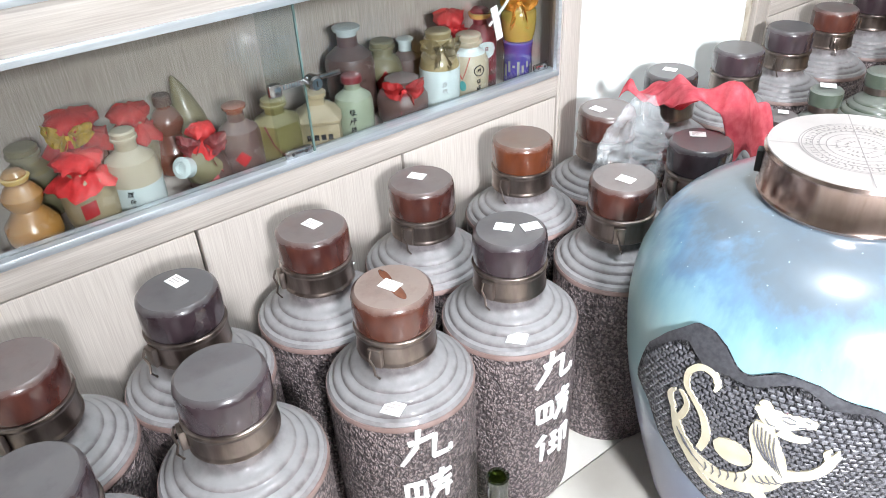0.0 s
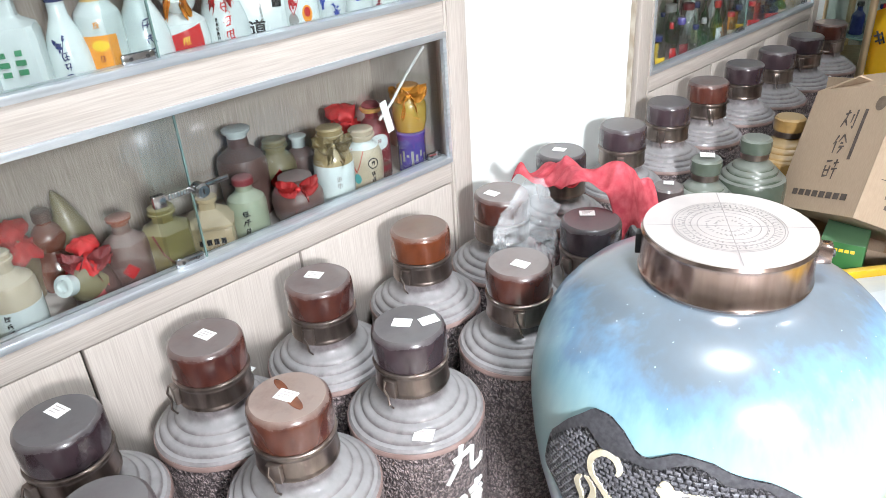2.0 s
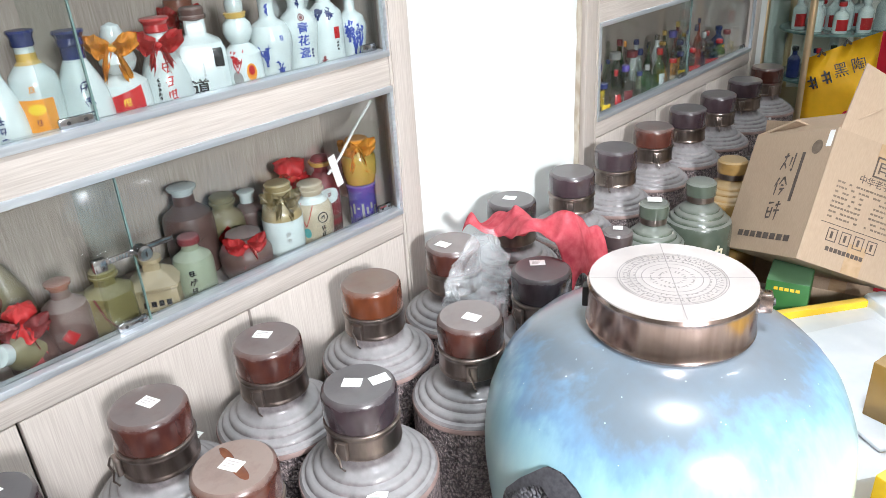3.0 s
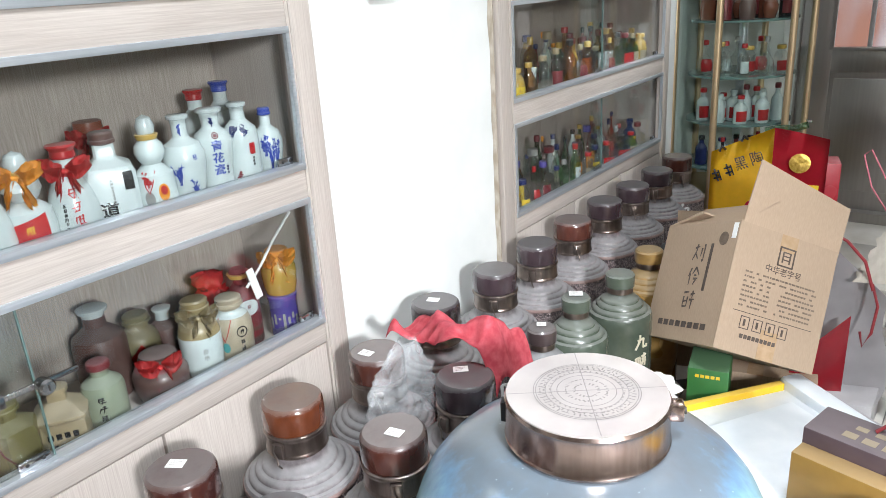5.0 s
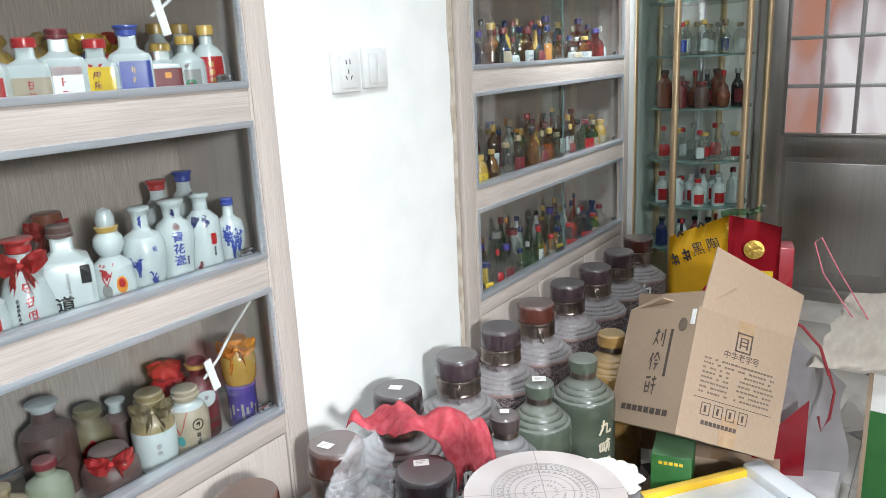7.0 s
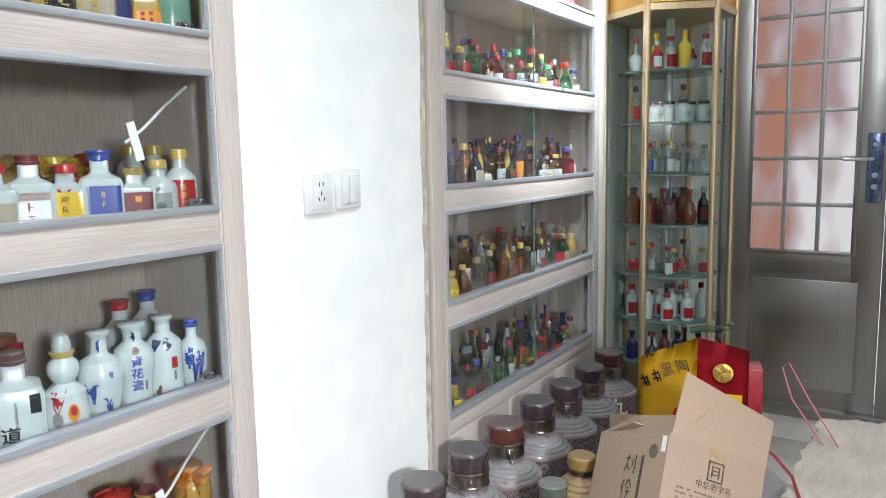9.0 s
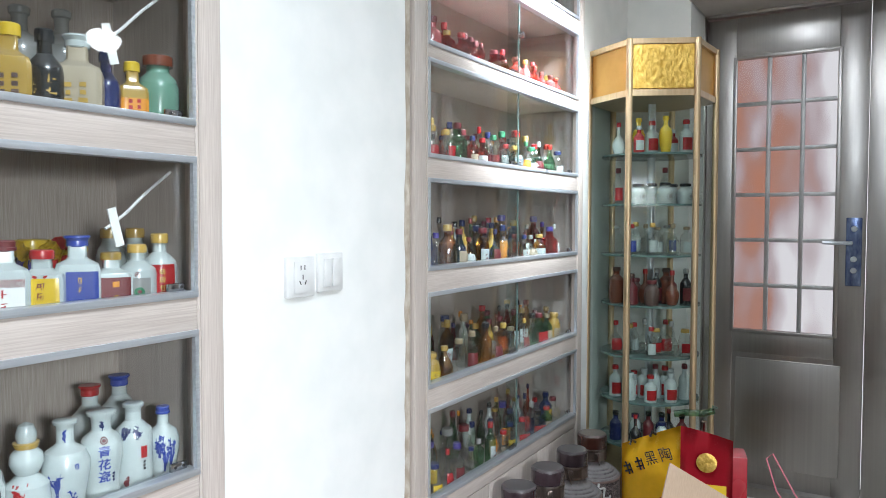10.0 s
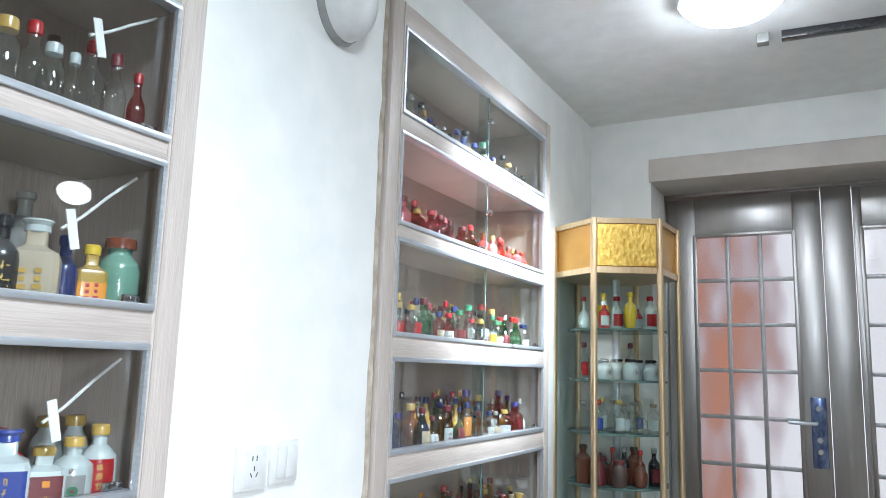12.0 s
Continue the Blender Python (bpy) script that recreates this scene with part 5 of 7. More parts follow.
def shelf_row(y_list, deck):
    for n, (y, x, h, r, shape, body, cap, kind, tag, ink, ribbon, hooded, label, *extras) in enumerate(y_list):
        bottle(label, pose(x, y, DECK[deck], 0, 0, -38 + 6 * (n % 3)), h, r * 1.08, shape, body, cap, kind, tag, ink, ribbon, hooded, seed=n + 20 * deck,
               segs=6 if "faceted" in label else 28, extras=extras)


F, B = -0.085, -0.185
shelf_row([
    (-1.300, F, 0.12, 0.036, "squat", "tan", "brown", "plug", None, None, None, None, "tan stoneware bottle with brown stopper"),
    (-1.194, F, 0.128, 0.036, "gourd", "ambers", "ambers", "ball", None, None, None, None, "glossy amber gourd bottle"),
    (-1.165, B, 0.118, 0.034, "barrel", "olive", "olive", "wide", None, None, None, None, "small olive stoneware flask", ("dip", "moss", 0.66, 0.80)),
    (-1.110, F, 0.122, 0.037, "barrel", "tan", "red", "plug", None, None, None, "red", "tan belly bottle with a red cloth top", ("patch", "red", 22, 0.40, 16, 0.10, 0.0002), ("patch", "red", 26, 0.16, 16, 0.05, 0.0002), ("dip", "moss", 0.02, 0.10)),
    (-1.085, B, 0.15, 0.036, "urn", "rust", "red", "plug", None, None, "yellow", "red", "rust jar with red cloth and yellow ribbon"),
    (-1.040, F, 0.138, 0.036, "shouldered", "beige", "beige", "wide", None, None, None, None, "beige bottle with pale glazed foot and black marks", ("dip", "porcelain", 0.01, 0.42), ("script", "blackb", -4, 0.36, 0.011, 3)),
    (-1.000, B, 0.135, 0.030, "urn", "tan", "red", "plug", None, None, None, "red", "jar under a crumpled red cloth top"),
    (-0.945, B, 0.138, 0.036, "gourd", "rust", "brown", "plug", None, None, None, None, "glossy rust brown gourd bottle"),
    (-0.925, F, 0.112, 0.033, "bell", "chest", "chest", "plug", None, None, "pink", "red", "dark brown bottle with a red cloth bow", ("oval", "pink", 8, 0.26, 20, 0.14)),
    (-0.905, B, 0.165, 0.030, "horn", "olive", None, "plug", None, None, None, None, "olive bottle with a bent pointed top"),
    (-0.865, F, 0.128, 0.032, "shouldered", "chest", "rust", "flare", None, None, None, None, "brown bottle with a red seal", ("diamond", "red", 10, 0.36, 22, 0.11), ("dip", "wine", 0.02, 0.12)),
    (-0.797, F, 0.120, 0.041, "shouldered", "moss", "moss", "wide", None, None, None, None, "faceted olive stoneware bottle tied with twine", ("string", "wine", [[(-30, 0.7), (-10, 0.45), (16, 0.2)]], 0.0012)),
    (-0.645, F, 0.120, 0.032, "shouldered", "celadon", "wine", "plug", None, None, None, None, "pale green bottle with wine red cap", ("script", "blackb", 4, 0.52, 0.014, 3)),
    (-0.587, B, 0.172, 0.043, "shouldered", "chest", "porcelain", "flare", None, None, None, None, "large dark brown bottle with pale rim", ("string", "brown", [[(-35, 0.45), (0, 0.38), (35, 0.46)]], 0.004)),
    (-0.540, F, 0.088, 0.045, "barrel", "chest", "chest", "wide", None, None, "red", None, "squat brown jar with red bow", ("dip", "wine", 0.70, 0.78)),
    (-0.512, B, 0.128, 0.034, "barrel", "olive", "olive", "wide", None, None, None, None, "olive bottle with red diamond label", ("diamond", "red", 10, 0.40, 36, 0.21), ("script", "gold_cap", 10, 0.43, 0.013, 1)),
    (-0.458, B, 0.120, 0.029, "shouldered", "chest", "porcelain", "flare", None, None, None, None, "brown bottle with a white top", ("dip", "porcelain", 0.80, 0.90)),
    (-0.450, F, 0.155, 0.036, "barrel", "knot", "knot", "wide", None, None, "knot", None, "ornate pale bottle with knotted gold cloth", ("dip", "porcelain", 0.01, 0.56), ("script", "grey", 2, 0.40, 0.012, 2)),
    (-0.377, F, 0.132, 0.036, "barrel", "beige", "beige", "wide", None, None, None, None, "beige bottle with black writing and paper collar", ("dip", "porcelain", 0.72, 0.82), ("ring", "blackb", 28, 0.52, 0.010), ("script", "blackb", 28, 0.52, 0.011, 1), ("script", "blackb", 28, 0.35, 0.011, 3),
     ("string", "red", [[(-46, 0.74), (-30, 0.5), (-22, 0.40), (-12, 0.52), (2, 0.72)]], 0.0012), ("oval", "teal", -22, 0.30, 11, 0.08)),
    (-0.345, B, 0.150, 0.030, "urn", "wine", "red", "plug", None, None, None, "red", "wine red jar with red cloth top"),
    (-0.318, -0.12, 0.165, 0.030, "shouldered", "wine", "wine", "ball", None, None, None, None, "wine red bottle with white oval label", ("oval", "porcelain", 8, 0.52, 38, 0.10), ("script", "wine", 8, 0.53, 0.010, 1), ("dip", "brown", 0.05, 0.12), ("dip", "brown", 0.20, 0.25)),
], 0)
shelf_row([
    (-1.29, F, 0.13, 0.032, "tall", "porcelain", "red", "plug", "yellow", "red", None, None, "white bottle with yellow label"),
    (-1.21, F, 0.14, 0.030, "vase", "blue_white", "blue", "plug", None, None, None, None, "white porcelain bottle with blue sprays"),
    (-1.13, F, 0.13, 0.034, "squat", "porcelain", "gold_cap", "plug", "red", "yellow", None, None, "white bottle with red label"),
    (-1.062, F, 0.14, 0.032, "slab", "porcelain", "porcelain", "plug", "wine", "gold_cap", None, None, "white square bottle with dark label"),
    (-0.992, F, 0.145, 0.033, "slab", "porcelain", "porcelain", "plug", "wine", "gold_cap", None, None, "white square bottle with brown label"),
    (-0.930, F, 0.145, 0.033, "slab", "porcelain", "celadon", "plug", None, "green", None, None, "white square bottle with green marks"),
    (-0.864, F, 0.132, 0.028, "bell", "porcelain", "navy", "cup", None, None, None, None, "white bottle with navy writing", ("script", "navy", 10, 0.32, 0.012, 3), ("spray", "navy", 0, 0.36, 0.18, 3)),
    (-0.814, F, 0.150, 0.030, "tall", "porcelain", "navy", "cup", None, None, None, None, "white bottle with orange label", ("patch", "orange", 4, 0.26, 42, 0.15), ("oval", "yellow", 4, 0.32, 20, 0.05, 0.0, 0.0016), ("script", "wine", 4, 0.20, 0.010, 1), ("script", "orange", 4, 0.50, 0.010, 1), ("dip", "gold_cap", 0.70, 0.80)),
    (-0.752, F, 0.140, 0.036, "bell", "porcelain", "navy", "cup", None, None, None, None, "white bottle with long navy neck", ("script", "navy", 14, 0.46, 0.017, 3), ("dip", "navy", 0.72, 0.86)),
    (-0.690, F, 0.142, 0.035, "bulb", "porcelain", "porcelain", "ball", None, None, "orange", None, "white bottle with orange bow and red label", ("patch", "red", 14, 0.20, 40, 0.12, 0.00018), ("script", "yellow", 14, 0.22, 0.014, 1)),
    (-0.620, F, 0.138, 0.037, "bell", "porcelain", "red", "cup", None, None, "red", None, "white bottle with red bow and red writing", ("script", "red", 12, 0.48, 0.017, 3), ("script", "blackb", -14, 0.36, 0.006, 6), ("dip", "red", 0.66, 0.74), ("oval", "red", 4, 0.10, 6, 0.025)),
    (-0.555, F, 0.145, 0.037, "slab", "porcelain", "chest", "wide", None, None, None, None, "white square bottle with dark cap", ("patch", "blackb", 32, 0.48, 8, 0.10), ("word", "blackb", "道", 0.026, -12, 0.17), ("script", "grey", 0, 0.50, 0.005, 7)),
    (-0.477, F, 0.158, 0.032, "bulb", "porcelain", "porcelain", "ball", None, None, None, None, "white gourd bottle with gold collar", ("spray", "red", -10, 0.26, 0.16, 4), ("oval", "orange", 26, 0.20, 15, 0.09), ("oval", "red", 26, 0.22, 9, 0.05, 0.0, 0.0016), ("oval", "grey", -14, 0.14, 14, 0.08), ("string", "red", [[(-34, 0.42), (-20, 0.27), (-12, 0.20), (0, 0.30), (12, 0.43)]], 0.0014)),
    (-0.414, F, 0.147, 0.035, "moon", "porcelain", "porcelain", "flare", None, None, None, None, "white vase bottle with blue sprays", ("spray", "blue", -22, 0.20, 0.28, 6), ("spray", "blue", 24, 0.04, 0.20, 4), ("script", "blue", 26, 0.52, 0.010, 1), ("spray", "blue", 0, 0.76, 0.12, 3)),
    (-0.350, F, 0.148, 0.032, "waist", "porcelain", "porcelain", "flare", None, None, None, None, "white vase bottle with blue writing", ("word", "blue", "青花瓷", 0.020, 0, 0.56), ("ring", "wine", 0, 0.69, 0.005), ("oval", "wine", 0, 0.69, 6, 0.02), ("script", "navy", 30, 0.30, 0.005, 3), ("spray", "navy", 0, 0.78, 0.09, 3)),
    (-0.288, F, 0.148, 0.030, "shouldered", "porcelain", "porcelain", "flare", None, None, None, None, "creamy white bottle with small red seal", ("spray", "navy", -24, 0.60, 0.12, 6), ("spray", "navy", 14, 0.60, 0.12, 6), ("patch", "red", 34, 0.44, 10, 0.07), ("script", "blackb", 34, 0.32, 0.005, 3), ("spray", "wine", -20, 0.02, 0.14, 3)),
    (-0.226, F, 0.128, 0.027, "moon", "porcelain", "blue", "wide", None, None, None, None, "blue and white bottle with blue stopper", ("spray", "blue", 0, 0.10, 0.50, 9), ("spray", "blue", 24, 0.12, 0.45, 6), ("spray", "blue", -20, 0.30, 0.34, 5)),
    (-0.305, B, 0.170, 0.030, "shouldered", "porcelain", "red", "cup", None, None, None, None, "white bottle with tall red cap"),
    (-0.245, B, 0.178, 0.030, "shouldered", "porcelain", "blue", "cup", None, None, None, None, "white bottle with tall blue cap"),
    (-0.520, B, 0.150, 0.028, "urn", "rust", "rust", "plug", None, None, "red", None, "rust brown jar with red ribbon"),
], 1)
shelf_row([
    (-0.62, F, 0.11, 0.030, "slab", "porcelain", "red", "plug", "red", "yellow", None, None, "white bottle with red ribbons"),
    (-0.556, F, 0.107, 0.029, "slab", "porcelain", "red", "plug", "beige", None, None, None, "white bottle with cream label and red ribbon", ("script", "red", 10, 0.36, 0.014, 2)),
    (-0.502, -0.09, 0.120, 0.032, "slab", "porcelain", "wine", "wide", None, None, None, None, "white square bottle with red script", ("patch", "white", 0, 0.32, 36, 0.20), ("patch", "red", 0, 0.47, 36, 0.05), ("script", "red", -8, 0.34, 0.018, 2), ("script", "red", 16, 0.32, 0.012, 3)),
    (-0.446, F, 0.104, 0.031, "slab", "porcelain", "red", "plug", None, None, None, None, "white bottle with yellow label and red ribbons", ("patch", "yellow", 4, 0.36, 36, 0.22), ("script", "wine", 4, 0.46, 0.014, 2),
     ("string", "red", [[(-10, 0.62), (-26, 0.35), (-30, 0.06)]], 0.006), ("string", "red", [[(14, 0.62), (32, 0.35), (36, 0.06)]], 0.006), ("string", "red", [[(-30, 0.16), (0, 0.14), (34, 0.16)]], 0.004)),
    (-0.387, F, 0.125, 0.032, "slab", "porcelain", "blue", "cup", None, None, None, None, "white bottle with blue label", ("patch", "blue", 8, 0.35, 34, 0.19), ("script", "gold_cap", 8, 0.42, 0.013, 2)),
    (-0.326, F, 0.096, 0.029, "slab", "porcelain", "gold_cap", "plug", None, None, None, None, "white bottle with wine red label", ("patch", "wine", 4, 0.35, 36, 0.21), ("patch", "orange", 4, 0.44, 9, 0.05, 0.0, 0.0018), ("script", "gold_cap", 4, 0.22, 0.009, 1)),
    (-0.275, F, 0.108, 0.030, "tall", "porcelain", "gold_cap", "plug", None, None, None, None, "white bottle with green seal", ("patch", "grey", 2, 0.26, 40, 0.20), ("script", "wine", 2, 0.52, 0.010, 1), ("oval", "green", 8, 0.24, 15, 0.07, 0.0, 0.0018), ("oval", "wine", 8, 0.24, 6, 0.03, 0.0, 0.0024)),
    (-0.228, F, 0.126, 0.028, "tall", "porcelain", "gold_cap", "plug", None, None, None, None, "white bottle with red label", ("patch", "red", 4, 0.32, 46, 0.24), ("script", "gold_cap", 4, 0.46, 0.013, 3)),
    (-0.258, B, 0.135, 0.026, "squat", "porcelain", "gold_cap", "plug", None, None, None, None, "white bottle with gold cap"),
    (-0.206, B, 0.135, 0.025, "squat", "porcelain", "gold_cap", "plug", None, None, None, None, "white bottle with gold cap"),
    (-0.345, B, 0.118, 0.028, "urn", "rust", "red", "plug", None, None, "yellow", "red", "jar with red cloth and yellow ribbon"),
    (-0.405, B, 0.118, 0.028, "urn", "purple", "yellow", "plug", None, None, "yellow", None, "purple jar with yellow ribbon"),
    (-0.47, B, 0.118, 0.026, "urn", "tan", "tan", "plug", None, None, None, "mustard", "jar with tan cloth top"),
    (-0.56, B, 0.118, 0.026, "urn", "tan", "tan", "plug", None, None, None, "mustard", "jar with mustard cloth top"),
    (-0.70, F, 0.11, 0.029, "slab", "blue", "red", "plug", None, "red", "red", None, "blue bottle with red ribbon"),
    (-0.78, F, 0.11, 0.029, "slab", "red", "red", "plug", None, "yellow", None, None, "red bottle with yellow writing"),
], 2)
shelf_row([
    (-0.560, F, 0.14, 0.030, "slab", "mustard", "mustard", "plug", None, "brown", None, None, "mustard yellow square bottle"),
    (-0.490, F, 0.142, 0.029, "slab", "mustard", "yellow", "plug", None, "brown", None, None, "mustard bottle with brown writing"),
    (-0.435, F, 0.145, 0.026, "tall", "blackb", "blackb", "plug", None, "gold_cap", None, None, "black bottle with gold writing"),
    (-0.380, F, 0.146, 0.036, "slab", "beige", "porcelain", "cup", None, "gold_cap", None, None, "pale celadon square bottle"),
    (-0.329, F, 0.130, 0.021, "tall", "navy", "navy", "plug", None, None, None, None, "dark navy glazed bottle"),
    (-0.280, F, 0.122, 0.023, "slab", "mustard", "yellow", "plug", "orange", "red", None, None, "yellow bottle with orange label"),
    (-0.226, F, 0.142, 0.034, "barrel", "jade", "rust", "plug", None, None, None, None, "dimpled green glazed bottle"),
    (-0.418, B, 0.20, 0.033, "vase", "grey", "grey", "flare", None, None, None, None, "tall grey stoneware vase"),
    (-0.345, B, 0.21, 0.032, "vase", "grey", "grey", "flare", None, "navy", None, None, "grey vase with dark marks"),
], 3)
shelf_row([
    (-0.52, F, 0.15, 0.023, "tall", "g_clear", "gold_cap", "plug", "porcelain", None, None, None, "small clear bottle with gold cap"),
    (-0.468, F, 0.152, 0.023, "squat", "g_clear", "gold_cap", "plug", None, None, None, None, "small clear bottle with gold neck"),
    (-0.424, F, 0.165, 0.021, "tall", "g_clear", "red", "plug", None, None, None, None, "clear bottle with dark red cap"),
    (-0.405, -0.06, 0.13, 0.019, "squat", "g_clear", "porcelain", "plug", None, None, None, None, "small clear bottle with white cap"),
    (-0.330, B, 0.20, 0.020, "tall", "g_clear", "brown", "plug", None, None, None, None, "tall clear bottle with brown cap"),
    (-0.351, F, 0.14, 0.016, "tall", "g_clear", "porcelain", "plug", None, None, None, None, "slim clear bottle with white cap"),
    (-0.318, F, 0.175, 0.022, "tall", "g_clear", "red", "plug", None, None, None, None, "clear bottle with black and red cap"),
    (-0.272, F, 0.17, 0.019, "tall", "g_clear", "wine", "plug", None, None, None, None, "clear bottle with wine red cap"),
    (-0.224, F, 0.152, 0.015, "tall", "g_red", "red", "plug", None, None, None, None, "slim reddish bottle with red cap"),
], 4)

# the square jar, the tilted jug, the can and the jar that stands on it
sq = thing("square_jar", "beige square stoneware jar with roof shaped top", "jar", pose(F, -0.718, DECK[0], 0, 0, -30))
part("body", lathe([(0.034, 0), (0.037, 0.003), (0.037, 0.060), (0.040, 0.063), (0.040, 0.067), (0.022, 0.082), (0.014, 0.088), (0.014, 0.100)], 24, square=1.0), M["tan"], sq)
part("stopper", lathe([(0.013, 0.098), (0.018, 0.101), (0.018, 0.108), (0, 0.110)], 20), M["tan"], sq)
for k in range(4):
    part("print_bar", cube(0.0374, 0.0380, -0.022 + 0.012 * k, -0.014 + 0.012 * k, 0.034, 0.044), M["blackb"], sq)
    part("print_bar", cube(0.0374, 0.0380, -0.016 + 0.009 * k, -0.010 + 0.009 * k, 0.017, 0.025), M["blackb"], sq)
jug = thing("tilted_jug", "small olive jug lying down with white stopper", "jug", pose(F - 0.005, -0.915, DECK[0] + 0.033, 0, -66, 122))
part("body", lathe([(0.018, -0.010), (0.026, -0.004), (0.030, 0.02), (0.027, 0.045), (0.016, 0.06), (0.012, 0.065)], 24), M["olive"], jug)
part("stopper", lathe([(0.012, 0.063), (0.016, 0.066), (0.017, 0.082), (0.010, 0.084), (0.009, 0.078), (0, 0.078)], 20), M["porcelain"], jug)
can = thing("tin_can", "deep purple decorated tin can", "can", pose(F, -0.247, DECK[0], 0, 0, -40))
part("body", lathe([(0.028, 0), (0.030, 0.002), (0.030, 0.078), (0.031, 0.080), (0.031, 0.088), (0.028, 0.090), (0, 0.090)], 32), M["purple"], can)
for k in range(7):
    part("print_bar", wrap([(0.030, 0), (0.030, 0.08)], -60 + 18 * k, -50 + 18 * k, 0.02 + 0.01 * (k % 3), 0.045 + 0.008 * (k % 2), 0.0006, 3, 1), M["grey"], can)
bottle("amber yellow jar with orange bow on a tin", pose(F, -0.246, DECK[0] + 0.0905, 0, 0, -40), 0.096, 0.036, "barrel", "mustard", "orange", "wide", None, None, "orange")

# ---- miniature bottles in the second cabinet ----
PALETTES = [
    (["g_clear", "g_clear", "g_green", "g_clear", "g_blue", "g_clear"], ["navy", "wine", "grey", "red", "purple", "blackb"]),
    (["g_amber", "g_clear", "g_amber", "g_clear", "mustard", "g_green"], ["gold_cap", "mustard", "gold_cap", "tan", "wine", "blackb"]),
    (["g_clear", "g_amber", "g_blue", "g_clear", "mustard", "g_red"], ["navy", "wine", "orange", "purple", "gold_cap", "grey"]),
    (["g_clear", "g_clear", "g_green", "g_clear", "g_clear", "g_red"], ["red", "gold_cap", "navy", "porcelain", "wine", "green"]),
    (["g_red", "g_red", "pink", "red", "g_red", "pink"], ["red", "wine", "red", "gold_cap", "red", "wine"]),
    (["g_clear", "g_clear", "g_green", "g_clear", "blue", "g_clear"], ["gold_cap", "blackb", "green", "blue", "grey", "blackb"]),
]
TAGS = ["porcelain", "yellow", "red", "beige", None, "wine", "porcelain", "orange", None, None]
rnd = random.Random(11)
for row, (bodies, caps) in enumerate(PALETTES):
    for rank, (x, count) in enumerate(((-0.062, 14), (-0.120, 11))):
        for k in range(count):
            y = 0.580 + 1.04 * (k + 0.5 * rank + 0.35 * rnd.random()) / count
            if y > 1.628:
                continue
            i, j, s = rnd.randrange(6), rnd.randrange(6), rnd.choice(("tall", "tall", "drop", "squat", "slab", "flask", "vase") if row != 4 else ("tall", "vase", "gourd", "tall"))
            h = (0.092 + 0.052 * rnd.random() + 0.025 * rank) * (0.85 if row in (4, 5) else 1.0)
            tag = rnd.choice(TAGS) if row != 4 else None
            m = pose(x + 0.014 * rnd.random(), y, DECK[row], 0, 0, -50 + 40 * rnd.random())
            words = {"g_clear": "clear glass", "g_green": "green glass", "g_amber": "amber glass", "g_red": "red glass", "g_blue": "blue glass", "porcelain": "white porcelain"}
            lab = "miniature {} bottle with {} cap".format(words.get(bodies[i], bodies[i] + " glazed"), caps[j].replace("_cap", "").replace("blackb", "black"))
            bottle(lab, m, h, 0.018 + 0.010 * rnd.random(), s, bodies[i], caps[j], "plug", tag, "wine" if tag in ("porcelain", "yellow") else None, group="miniature bottles", seed=k, bars=1, segs=16)

# the rearmost rank, too close packed to count
names = ["g_clear", "g_amber", "g_green", "porcelain", "brown", "g_red", "gold_cap", "blackb", "wine", "navy", "red", "orange"]
bm = bmesh.new()
for row in range(6):
    for k in range(24):
        y, x, h, r = 0.572 + 1.05 * (k + 0.4 * rnd.random()) / 24, -0.175 - 0.05 * rnd.random(), 0.10 + 0.065 * rnd.random(), 0.016 + 0.008 * rnd.random()
        if row in (4, 5):
            h *= 0.8
        prof = [(u * r, v * h) for u, v in SHAPES[rnd.choice(("tall", "drop", "squat", "flask"))]]
        body = rnd.randrange(6) if row != 4 else 5
        cap = 6 + rnd.randrange(6)
        for pr, mi in ((prof, body), (crown(prof[-1][0], prof[-1][1], h, "plug"), cap)):
            rings = [[bm.verts.new((x + a * math.cos(t), y + a * math.sin(t), DECK[row] + z)) for t in (2 * math.pi * q / 10 for q in range(10))] for a, z in pr if a > 1e-4]
            for u, v in zip(rings, rings[1:]):
                for q in range(10):
                    f = bm.faces.new((u[q], u[(q + 1) % 10], v[(q + 1) % 10], v[q]))
                    f.material_index = mi
            f = bm.faces.new(rings[-1])
            f.material_index = mi
packed = solid("packed_bottles", bm, M[names[0]], "close packed miniature bottles at the back of shelves", "bottles", kind="stuff")
for nm in names[1:]:
    packed.data.materials.append(M[nm])

